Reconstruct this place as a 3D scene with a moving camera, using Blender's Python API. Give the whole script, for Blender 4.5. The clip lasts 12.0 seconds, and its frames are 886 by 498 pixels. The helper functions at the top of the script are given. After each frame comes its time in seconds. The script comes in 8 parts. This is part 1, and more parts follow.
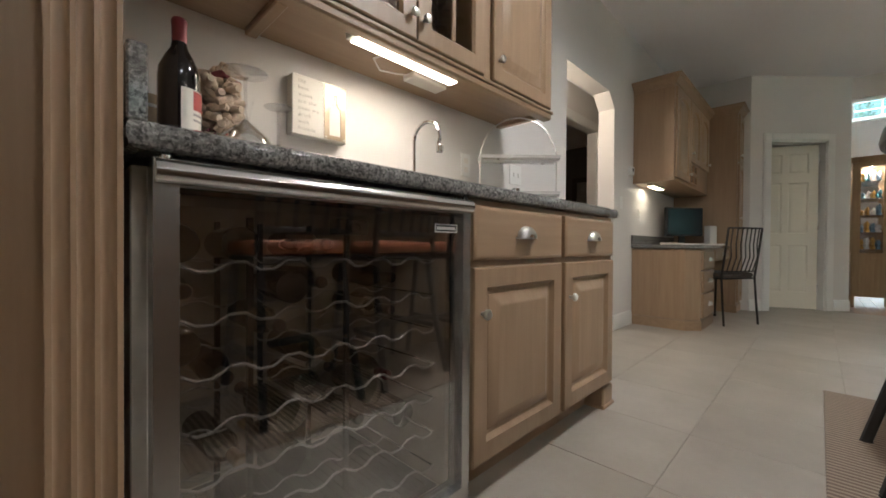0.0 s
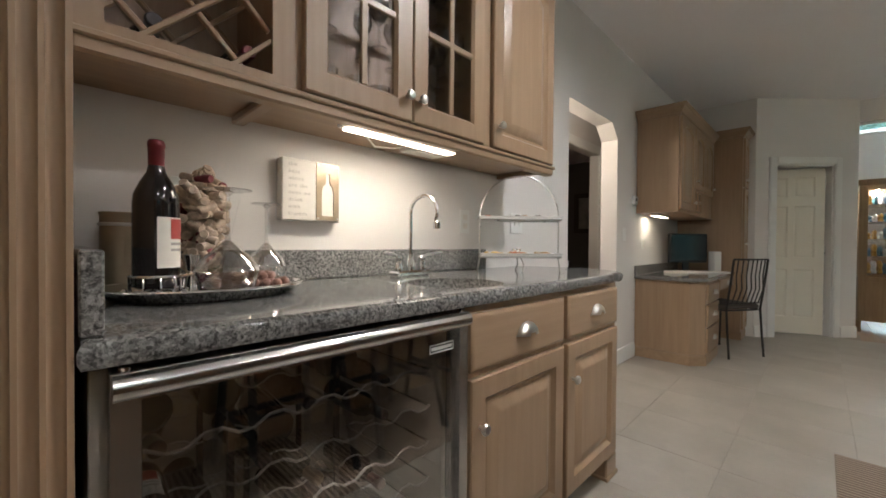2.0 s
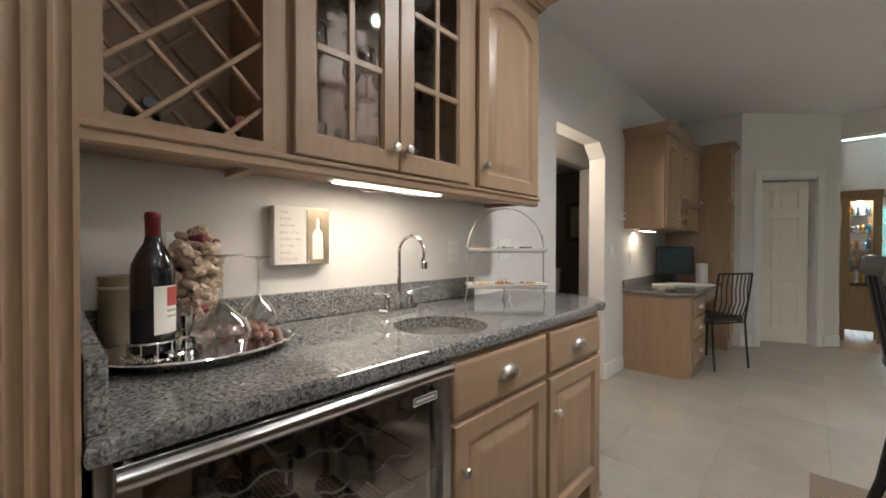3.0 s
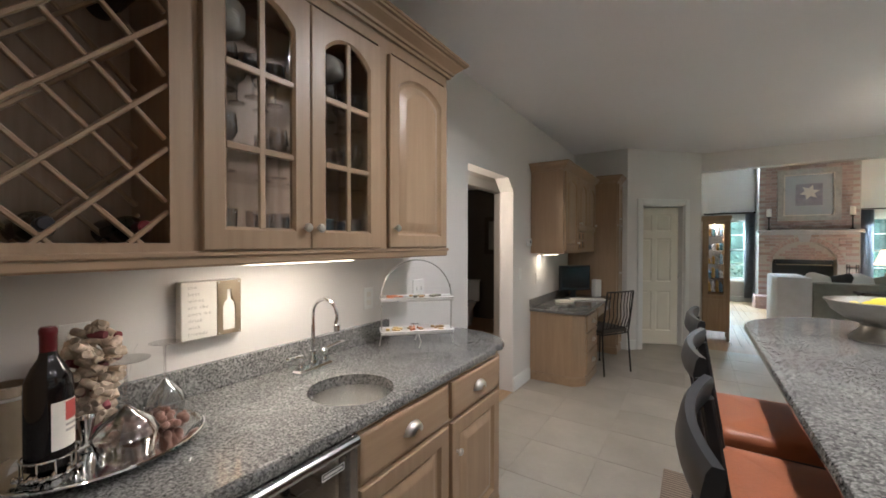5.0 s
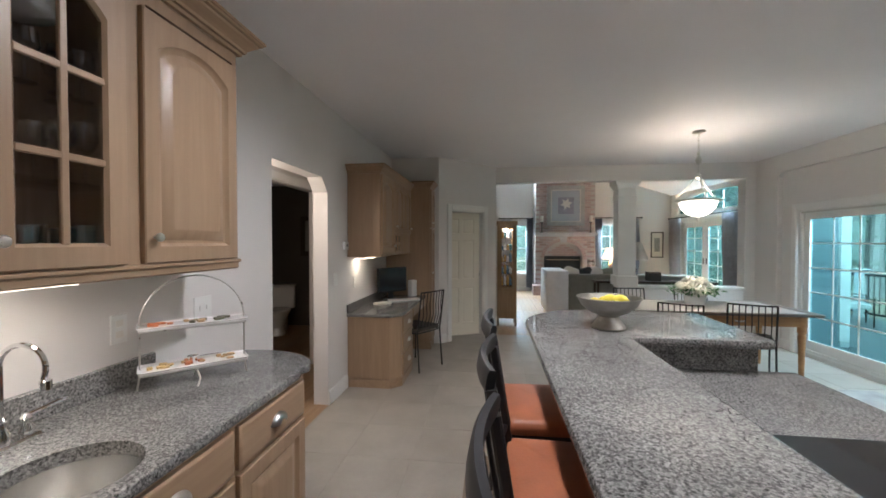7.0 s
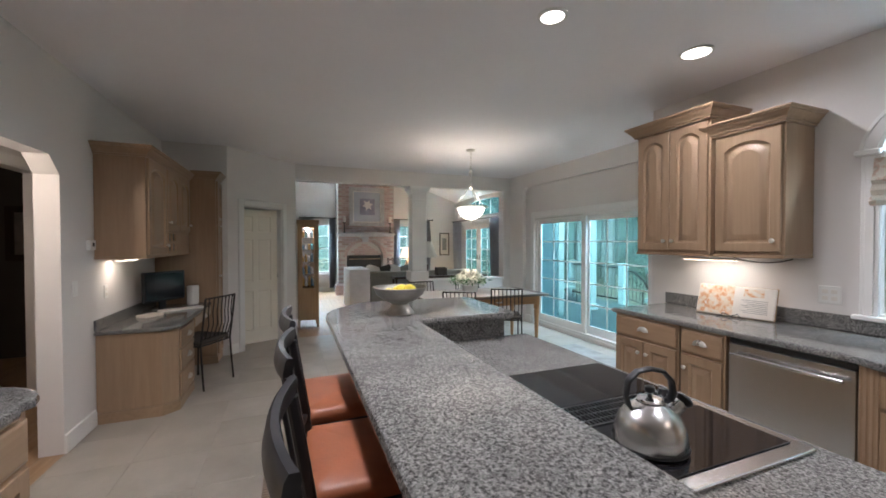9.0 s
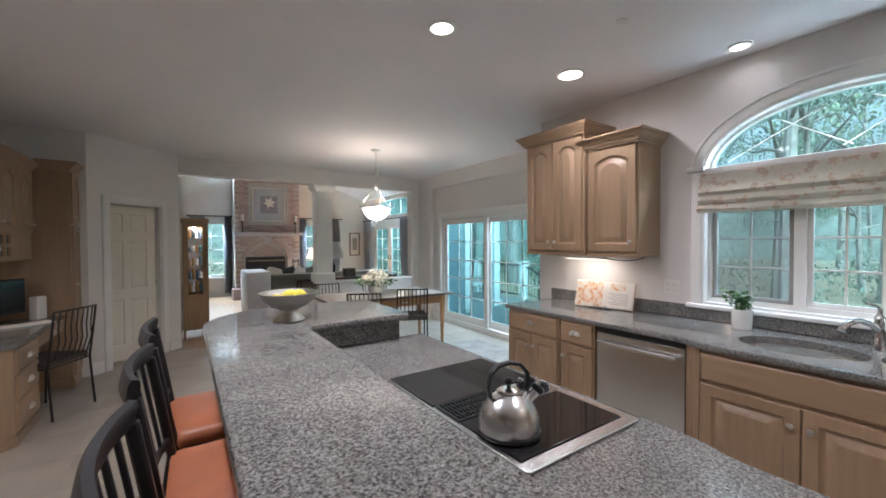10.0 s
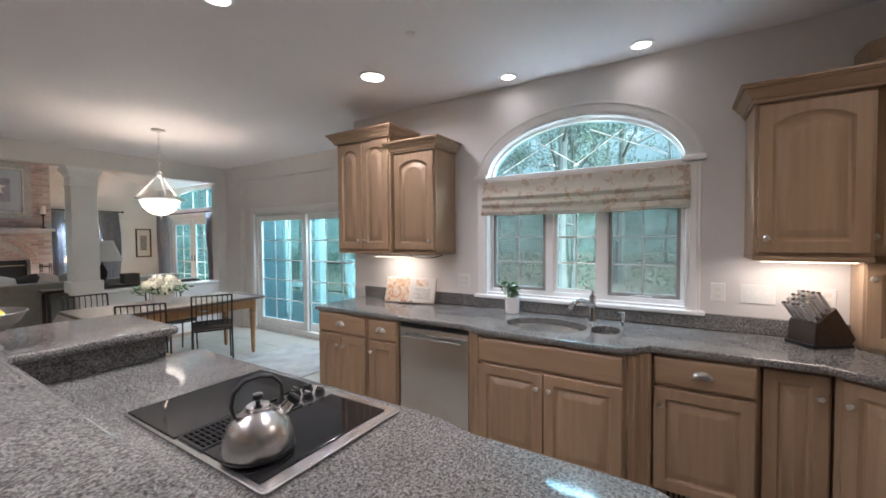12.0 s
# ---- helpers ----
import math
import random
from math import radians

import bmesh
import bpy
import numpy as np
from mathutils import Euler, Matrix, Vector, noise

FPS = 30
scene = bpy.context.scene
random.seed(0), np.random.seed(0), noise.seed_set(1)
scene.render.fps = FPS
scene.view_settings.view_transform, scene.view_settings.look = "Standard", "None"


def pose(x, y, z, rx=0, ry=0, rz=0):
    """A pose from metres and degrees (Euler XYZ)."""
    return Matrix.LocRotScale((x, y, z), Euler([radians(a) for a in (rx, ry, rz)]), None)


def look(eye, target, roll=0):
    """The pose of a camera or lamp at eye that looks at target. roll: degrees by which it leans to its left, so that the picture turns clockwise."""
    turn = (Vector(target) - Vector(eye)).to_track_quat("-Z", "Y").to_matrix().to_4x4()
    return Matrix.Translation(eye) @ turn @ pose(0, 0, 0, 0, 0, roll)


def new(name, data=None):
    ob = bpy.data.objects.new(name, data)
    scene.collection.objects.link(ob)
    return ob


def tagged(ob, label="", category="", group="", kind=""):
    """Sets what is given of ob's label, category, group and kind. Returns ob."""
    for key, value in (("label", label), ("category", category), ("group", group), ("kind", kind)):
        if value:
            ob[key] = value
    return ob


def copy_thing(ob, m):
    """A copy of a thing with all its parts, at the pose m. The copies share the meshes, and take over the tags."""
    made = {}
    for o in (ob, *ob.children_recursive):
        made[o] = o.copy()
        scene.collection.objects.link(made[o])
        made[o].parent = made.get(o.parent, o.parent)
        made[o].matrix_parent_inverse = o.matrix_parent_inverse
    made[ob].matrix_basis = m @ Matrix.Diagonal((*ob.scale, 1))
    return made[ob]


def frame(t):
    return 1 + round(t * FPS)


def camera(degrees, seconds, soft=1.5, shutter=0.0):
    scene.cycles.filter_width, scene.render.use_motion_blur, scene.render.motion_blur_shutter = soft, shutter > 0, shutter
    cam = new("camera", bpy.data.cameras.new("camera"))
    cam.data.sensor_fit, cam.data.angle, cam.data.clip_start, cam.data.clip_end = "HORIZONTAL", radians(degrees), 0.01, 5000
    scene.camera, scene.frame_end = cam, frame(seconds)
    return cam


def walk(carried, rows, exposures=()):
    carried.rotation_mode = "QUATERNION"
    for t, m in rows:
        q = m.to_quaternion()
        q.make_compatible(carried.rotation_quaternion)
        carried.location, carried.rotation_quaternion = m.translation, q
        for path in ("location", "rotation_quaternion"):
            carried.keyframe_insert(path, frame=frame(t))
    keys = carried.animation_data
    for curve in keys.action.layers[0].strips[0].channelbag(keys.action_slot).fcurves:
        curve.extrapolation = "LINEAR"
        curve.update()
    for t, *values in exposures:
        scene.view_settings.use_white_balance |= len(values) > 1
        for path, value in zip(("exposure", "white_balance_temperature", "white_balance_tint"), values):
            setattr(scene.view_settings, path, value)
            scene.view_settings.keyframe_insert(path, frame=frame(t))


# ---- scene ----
cam = camera(98.3, 12.0, 1.7)
PATH = [
    (0, (0.145, -0.004, 0.743), (-1.256, 1.423, 0.722), 0.4),
    (0.5, (0.118, 0.020, 0.802), (-1.282, 1.448, 0.780), 0.5),
    (1, (0.102, 0.040, 0.880), (-1.302, 1.466, 0.855), 0.5),
    (1.5, (0.102, 0.049, 0.957), (-1.307, 1.468, 0.932), 0.5),
    (2, (0.112, 0.048, 1.037), (-1.295, 1.470, 1.013), 0.45),
    (2.5, (0.133, 0.043, 1.109), (-1.270, 1.468, 1.086), 0.3),
    (3, (0.171, 0.032, 1.182), (-1.218, 1.471, 1.162), 0.15),
    (5, (0.319, -0.034, 1.445), (-0.776, 1.638, 1.417), 0.1),
    (5.5, (0.333, -0.027, 1.486), (-0.621, 1.730, 1.455), 0.0),
    (6, (0.346, 0.040, 1.508), (-0.412, 1.890, 1.471), 0.0),
    (6.5, (0.349, 0.093, 1.501), (-0.169, 2.025, 1.464), 0.0),
    (7, (0.338, 0.118, 1.500), (0.083, 2.105, 1.463), 0.05),
    (9, (0.349, 0.004, 1.477), (1.080, 1.865, 1.443), -0.1),
    (9.5, (0.391, -0.026, 1.483), (1.307, 1.751, 1.448), -0.15),
    (10, (0.447, -0.074, 1.498), (1.568, 1.581, 1.458), -0.3),
    (10.5, (0.495, -0.114, 1.507), (1.776, 1.422, 1.461), -0.4),
    (11, (0.538, -0.154, 1.511), (1.968, 1.243, 1.461), -0.4),
    (11.5, (0.587, -0.191, 1.513), (2.160, 1.042, 1.459), -0.4),
    (12, (0.630, -0.226, 1.512), (2.328, 0.829, 1.452), -0.4),
]
walk(cam, [(t, look(eye, target, roll)) for t, eye, target, roll in PATH], [(0, 1.98, 6230, 5), (3, 2.02, 6230, 5), (6, 1.90, 6020, 8), (9, 1.86, 5930, 11), (12, 1.86, 6060, 15)])

# ---- world and light ----
world = bpy.data.worlds.new("world")
scene.world = world
world.use_nodes = True
wn = world.node_tree.nodes
sky = wn.new("ShaderNodeTexSky")
sky.sky_type, sky.sun_disc = "NISHITA", False
sky.sun_elevation, sky.sun_rotation = radians(43), radians(219)
sky.air_density, sky.dust_density, sky.ozone_density = 1.0, 10.0, 0.5
wn["Background"].inputs["Strength"].default_value = 0.15
haze = wn.new("ShaderNodeHueSaturation")
haze.inputs["Saturation"].default_value, haze.inputs["Value"].default_value = 0.30, 1.25
world.node_tree.links.new(sky.outputs[0], haze.inputs["Color"])
world.node_tree.links.new(haze.outputs[0], wn["Background"].inputs["Color"])
WARM, NEUTRAL, COOL = (1.0, 0.82, 0.66), (1.0, 0.935, 0.93), (0.70, 0.88, 1.0)


def lamp(name, kind, m, watts, colour, size=0.1, size_y=None, spot=None):
    data = bpy.data.lights.new(name, kind)
    data.energy, data.color = watts, colour
    if kind == "AREA":
        data.size = size
        if size_y:
            data.shape, data.size_y = "RECTANGLE", size_y
    elif kind == "SUN":
        data.angle = size
    else:
        data.shadow_soft_size = size
    if spot:
        data.spot_size, data.spot_blend = radians(spot), 0.8
    ob = new(name, data)
    ob.matrix_world = m
    return ob


sun = lamp("sun", "SUN", look((0, 0, 30), (8, 10, 18)), 0.7, (1, 0.97, 0.93), radians(20))


# ---- building helpers ----
BASE = {}


def thing(name, base=(0, 0, 0), label="", category="", group="", kind="", local=False, rz=0):
    """An Empty at the base; parts are in world coordinates, or in the thing's own with local."""
    ob = new(name)
    ob.empty_display_size = 0.05
    m = pose(*base, 0, 0, rz)
    ob.matrix_basis = m
    BASE[ob] = Matrix() if local else m.inverted()
    return tagged(ob, label, category, group, kind)


def part(name, bm, mat, parent=None, label="", sharp=34, kind=""):
    me = bpy.data.meshes.new(name)
    bm.normal_update()
    bm.to_mesh(me)
    bm.free()
    me.materials.append(mat)
    me.shade_smooth()
    me.set_sharp_from_angle(angle=radians(sharp))
    ob = new(name, me)
    if parent is not None:
        ob.parent = parent
        if parent in BASE:
            ob.matrix_parent_inverse = BASE[parent]
    return tagged(ob, label, kind=kind)


def B():
    return bmesh.new()


def box(bm, lo, hi, bev=0.0, m=None, seg=1):
    lo, hi = Vector(lo), Vector(hi)
    d, c = hi - lo, (hi + lo) / 2
    mm = Matrix.Translation(c) @ Matrix.Diagonal((abs(d.x), abs(d.y), abs(d.z), 1))
    if m is not None:
        mm = m @ mm
    vs = bmesh.ops.create_cube(bm, size=1, matrix=mm)["verts"]
    if bev:
        es = list({e for v in vs for e in v.link_edges})
        bmesh.ops.bevel(bm, geom=es, offset=bev, segments=seg, affect="EDGES", profile=0.6)
    return bm


def bridge(bm, rings, closed=True, cap0=False, cap1=False):
    vs = [[bm.verts.new(p) for p in r] for r in rings]
    n = len(vs[0])
    for a, b in zip(vs, vs[1:]):
        for i in range(n if closed else n - 1):
            j = (i + 1) % n
            try:
                bm.faces.new((a[i], a[j], b[j], b[i]))
            except ValueError:
                pass
    if cap0:
        bm.faces.new(vs[0][::-1])
    if cap1:
        bm.faces.new(vs[-1])
    return bm


def lathe(bm, profile, m=None, n=24, cap0=True, cap1=True):
    """Turn (radius, height) pairs round z."""
    m = m or Matrix()
    rings = [[m @ Vector((max(r, 1e-4) * math.cos(2 * math.pi * i / n), max(r, 1e-4) * math.sin(2 * math.pi * i / n), z)) for i in range(n)]
             for r, z in profile]
    return bridge(bm, rings, True, cap0, cap1)


def tube(bm, pts, r, n=8, m=None, closed=False):
    """A round bar along points; r may be a list."""
    pts = [Vector(p) for p in pts]
    if m is not None:
        pts = [m @ p for p in pts]
    k = len(pts)
    rings, up = [], None
    for i, p in enumerate(pts):
        a, b = (pts[(i - 1) % k], pts[(i + 1) % k]) if closed else (pts[max(i - 1, 0)], pts[min(i + 1, k - 1)])
        t = (b - a).normalized()
        if up is None:
            up = t.orthogonal().normalized()
        up = (up - t * up.dot(t)).normalized()
        side = t.cross(up)
        rr = r[i] if isinstance(r, (list, tuple)) else r
        rings.append([p + rr * (math.cos(2 * math.pi * j / n) * up + math.sin(2 * math.pi * j / n) * side) for j in range(n)])
    if closed:
        rings.append(rings[0])
    return bridge(bm, rings, True, not closed, not closed)


def strap(bm, pts, w, h, m=None, side=(0, 0, 1)):
    """A rectangular bar along points: w along side, h across it."""
    pts = [Vector(p) for p in pts]
    k = len(pts)
    rings = []
    for i, p in enumerate(pts):
        t = (pts[min(i + 1, k - 1)] - pts[max(i - 1, 0)]).normalized()
        s = Vector(side)
        s = (s - t * s.dot(t)).normalized()
        o = t.cross(s)
        ring = [p + s * a * w / 2 + o * b * h / 2 for a, b in ((-1, -.6), (-.6, -1), (.6, -1), (1, -.6), (1, .6), (.6, 1), (-.6, 1), (-1, .6))]
        rings.append([m @ q for q in ring] if m is not None else ring)
    return bridge(bm, rings, True, True, True)


def arc(c, r, a0, a1, n, plane="xz"):
    out = []
    for i in range(n + 1):
        a = radians(a0 + (a1 - a0) * i / n)
        u, v = r * math.cos(a), r * math.sin(a)
        out.append({"xz": (c[0] + u, c[1], c[2] + v), "yz": (c[0], c[1] + u, c[2] + v), "xy": (c[0] + u, c[1] + v, c[2])}[plane])
    return out


def plate(bm, m, outer, holes=(), n0=0.0, n1=0.1):
    """A sheet with holes through it: 2D loops in the plane of m, from n0 to n1 along its normal."""
    for n, flip in ((n1, False), (n0, True)):
        edges = []
        for loop in (outer, *holes):
            vs = [bm.verts.new(m @ Vector((p[0], p[1], n))) for p in loop]
            edges += [bm.edges.new((vs[i], vs[(i + 1) % len(vs)])) for i in range(len(vs))]
        fs = bmesh.ops.triangle_fill(bm, edges=edges, use_beauty=True, normal=m.to_3x3() @ Vector((0, 0, -1 if flip else 1)))
    for loop in (outer, *holes):
        k = len(loop)
        a = [bm.verts.new(m @ Vector((p[0], p[1], n0))) for p in loop]
        b = [bm.verts.new(m @ Vector((p[0], p[1], n1))) for p in loop]
        for i in range(k):
            bm.faces.new((a[i], a[(i + 1) % k], b[(i + 1) % k], b[i]))
    bmesh.ops.remove_doubles(bm, verts=bm.verts, dist=1e-5)
    bmesh.ops.recalc_face_normals(bm, faces=bm.faces)
    return bm


def face(origin, facing):
    """A plane on a wall: u to the right as one looks at it, v up, n out. facing: +x -x +y -y, or degrees of n from +x."""
    a = {"+x": 0, "+y": 90, "-x": 180, "-y": 270}.get(facing, facing)
    n = Vector((math.cos(radians(a)), math.sin(radians(a)), 0))
    u = Vector((0, 0, 1)).cross(n)
    m = Matrix.Identity(4)
    for i, c in enumerate((u, Vector((0, 0, 1)), n, Vector(origin))):
        m[0][i], m[1][i], m[2][i] = c
    return m


FLAT = Matrix.Identity(4)


def rect(u0, v0, u1, v1):
    return [(u0, v0), (u1, v0), (u1, v1), (u0, v1)]


def offset(poly, d):
    """Move a closed counter-clockwise outline inwards by d."""
    out, k = [], len(poly)
    for i in range(k):
        p, a, b = Vector(poly[i]), Vector(poly[i - 1]), Vector(poly[(i + 1) % k])
        e, f = (p - a).normalized(), (b - p).normalized()
        n1, n2 = Vector((-e.y, e.x)), Vector((-f.y, f.x))
        s = n1 + n2
        out.append(tuple(p + s * d / max(0.3, 1 + n1.dot(n2))))
    return out


def rounded(poly, radii, n=6):
    """Round the corners of an outline."""
    out, k = [], len(poly)
    for i in range(k):
        r = radii[i] if isinstance(radii, (list, tuple)) else radii
        p, a, b = Vector(poly[i]), Vector(poly[i - 1]), Vector(poly[(i + 1) % k])
        if r <= 0:
            out.append(tuple(p))
            continue
        s, e = p + (a - p).normalized() * r, p + (b - p).normalized() * r
        for j in range(n + 1):
            t = j / n
            out.append(tuple(s * (1 - t) ** 2 + p * 2 * t * (1 - t) + e * t * t))
    return out


def slab(bm, poly, z0, z1, r=0.012, holes=()):
    """A worktop with a rounded edge; holes go through."""
    q = r + min(.004, r * .5)
    prof = [(q, z0), (r, z0), (r * .3, z0 + r * .3), (0, z0 + r), (0, z1 - r), (r * .3, z1 - r * .3), (r, z1), (q, z1)]
    bridge(bm, [[(x, y, z) for x, y in offset(poly, d)] for d, z in prof])
    inner = offset(poly, q)
    for z in (z0, z1):
        edges = []
        for loop in (inner, *holes):
            vs = [bm.verts.new((p[0], p[1], z)) for p in loop]
            edges += [bm.edges.new((vs[i], vs[(i + 1) % len(vs)])) for i in range(len(vs))]
        bmesh.ops.triangle_fill(bm, edges=edges, use_beauty=True, normal=(0, 0, 1 if z == z1 else -1))
    for loop in holes:
        bridge(bm, [[(x, y, z) for x, y in loop] for z in (z0, z1)])
    bmesh.ops.remove_doubles(bm, verts=bm.verts, dist=1e-5)
    bmesh.ops.recalc_face_normals(bm, faces=bm.faces)
    return bm


def sweep(bm, path, prof, z, closed=False):
    """A moulding: (out, up) profile along a plan path, out to the right of the way walked."""
    k = len(path)
    rings = []
    for i in range(k):
        p = Vector(path[i])
        a = Vector(path[i - 1]) if (i or closed) else None
        b = Vector(path[(i + 1) % k]) if (i < k - 1 or closed) else None
        e = (p - a).normalized() if a is not None else (b - p).normalized()
        f = (b - p).normalized() if b is not None else e
        n1, n2 = Vector((e.y, -e.x)), Vector((f.y, -f.x))
        s = (n1 + n2) / max(0.3, 1 + n1.dot(n2))
        rings.append([(p.x + s.x * o, p.y + s.y * o, z + u) for o, u in prof])
    if closed:
        rings.append(rings[0])
    return bridge(bm, rings, True, not closed, not closed)


def ellipse(cx, cy, a, b, n=32, a0=0.0, a1=360.0):
    full = abs(a1 - a0) >= 360
    return [(cx + a * math.cos(radians(a0 + (a1 - a0) * i / n)), cy + b * math.sin(radians(a0 + (a1 - a0) * i / n))) for i in range(n if full else n + 1)]


# ---- materials ----
def mat(name, rough=0.5, metal=0.0):
    m = bpy.data.materials.new(name)
    m.use_nodes = True
    nt = m.node_tree
    p = nt.nodes["Principled BSDF"]
    p.inputs["Roughness"].default_value, p.inputs["Metallic"].default_value = rough, metal
    return m, nt, p


def node(nt, kind, **kw):
    n = nt.nodes.new(kind)
    for k, v in kw.items():
        n.inputs[k.replace("_", " ")].default_value = v
    return n


def coords(nt, scale=(1, 1, 1), what="Object"):
    tc, mp = nt.nodes.new("ShaderNodeTexCoord"), nt.nodes.new("ShaderNodeMapping")
    mp.inputs["Scale"].default_value = scale
    nt.links.new(tc.outputs[what], mp.inputs["Vector"])
    return mp.outputs[0]


def ramp(nt, src, stops, interp="LINEAR"):
    r = nt.nodes.new("ShaderNodeValToRGB")
    r.color_ramp.interpolation = interp
    el = r.color_ramp.elements
    while len(el) < len(stops):
        el.new(0.5)
    for e, (pos, c) in zip(el, stops):
        e.position, e.color = pos, (*c, 1)
    nt.links.new(src, r.inputs[0])
    return r.outputs[0]


def bump(nt, p, src, strength=0.2, dist=0.002):
    b = nt.nodes.new("ShaderNodeBump")
    b.inputs["Strength"].default_value, b.inputs["Distance"].default_value = strength, dist
    nt.links.new(src, b.inputs["Height"])
    nt.links.new(b.outputs[0], p.inputs["Normal"])


def mixc(nt, fac, a, b, mode="MIX"):
    x = nt.nodes.new("ShaderNodeMix")
    x.data_type, x.blend_type = "RGBA", mode
    for i, v in ((0, fac), (6, a), (7, b)):
        if hasattr(v, "is_output"):
            nt.links.new(v, x.inputs[i])
        else:
            x.inputs[i].default_value = v if i == 0 else (*v, 1)
    return x.outputs[2]


def noise_tex(nt, vec, scale, detail=4, rough=0.55):
    n = node(nt, "ShaderNodeTexNoise", Scale=scale, Detail=detail, Roughness=rough)
    nt.links.new(vec, n.inputs["Vector"])
    return n.outputs["Fac"]


def wood(name, dark, light, grain=(1, 1, 0.06), rough=0.38, scale=40, vary=0.12):
    m, nt, p = mat(name, rough)
    fine = noise_tex(nt, coords(nt, grain), scale, 6, 0.6)
    broad = noise_tex(nt, coords(nt, tuple(g * 2 for g in grain)), 2.2, 3)
    c1 = ramp(nt, fine, [(0.3, dark), (0.72, light)])
    c2 = ramp(nt, broad, [(0.3, (1 - vary,) * 3), (0.7, (1 + vary * .3,) * 3)])
    c = mixc(nt, 1.0, c1, c2, "MULTIPLY")
    info = nt.nodes.new("ShaderNodeObjectInfo")
    c3 = ramp(nt, info.outputs["Random"], [(0, (1 - vary * .6,) * 3), (1, (1.0, 1.0, 1.0))])
    nt.links.new(mixc(nt, 1.0, c, c3, "MULTIPLY"), p.inputs["Base Color"])
    nt.links.new(ramp(nt, broad, [(0.2, (rough - .08,) * 3), (0.8, (rough + .1,) * 3)]), p.inputs["Roughness"])
    bump(nt, p, fine, 0.08, 0.0006)
    return m


def plain(name, colour, rough=0.5, metal=0.0, vary=0.08, scale=6.0, bumpy=0.0, fine=120, spec=None):
    m, nt, p = mat(name, rough, metal)
    n = noise_tex(nt, coords(nt), scale, 5)
    lo, hi = tuple(c * (1 - vary) for c in colour), tuple(min(1, c * (1 + vary)) for c in colour)
    nt.links.new(ramp(nt, n, [(0.3, lo), (0.7, hi)]), p.inputs["Base Color"])
    nt.links.new(ramp(nt, n, [(0.25, (max(0.02, rough * .85),) * 3), (0.75, (min(1, rough * 1.15),) * 3)]), p.inputs["Roughness"])
    if bumpy:
        bump(nt, p, noise_tex(nt, coords(nt), fine, 3), bumpy, 0.002)
    if spec is not None:
        p.inputs["Specular IOR Level"].default_value = spec
    return m


def glow(name, colour, strength, base=None):
    m, nt, p = mat(name, 0.4)
    p.inputs["Base Color"].default_value = (*(base or colour), 1)
    p.inputs["Emission Color"].default_value = (*colour, 1)
    p.inputs["Emission Strength"].default_value = strength
    return m


def clear(name, tint=(1, 1, 1), rough=0.0, ior=1.45):
    m, nt, p = mat(name, rough)
    p.inputs["Base Color"].default_value = (*tint, 1)
    p.inputs["Transmission Weight"].default_value = 1
    p.inputs["IOR"].default_value = ior
    return m


def thin_glass(name, tint=(1, 1, 1), gloss=0.06, rough=0.02):
    """A thin pane: lets light straight through, with a weak mirror on top."""
    m, nt, p = mat(name)
    nt.nodes.remove(p)
    t, g, x = nt.nodes.new("ShaderNodeBsdfTransparent"), nt.nodes.new("ShaderNodeBsdfGlossy"), nt.nodes.new("ShaderNodeMixShader")
    t.inputs[0].default_value = (*tint, 1)
    g.inputs["Roughness"].default_value = rough
    lw = nt.nodes.new("ShaderNodeLayerWeight")
    lw.inputs["Blend"].default_value = 0.5
    nt.links.new(ramp(nt, lw.outputs["Facing"], [(0, (gloss * .30,) * 3), (0.5, (gloss * .5,) * 3), (0.8, (gloss * 2.0,) * 3), (1.0, (0.8,) * 3)]), x.inputs[0])
    nt.links.new(t.outputs[0], x.inputs[1])
    nt.links.new(g.outputs[0], x.inputs[2])
    nt.links.new(x.outputs[0], nt.nodes["Material Output"].inputs[0])
    return m


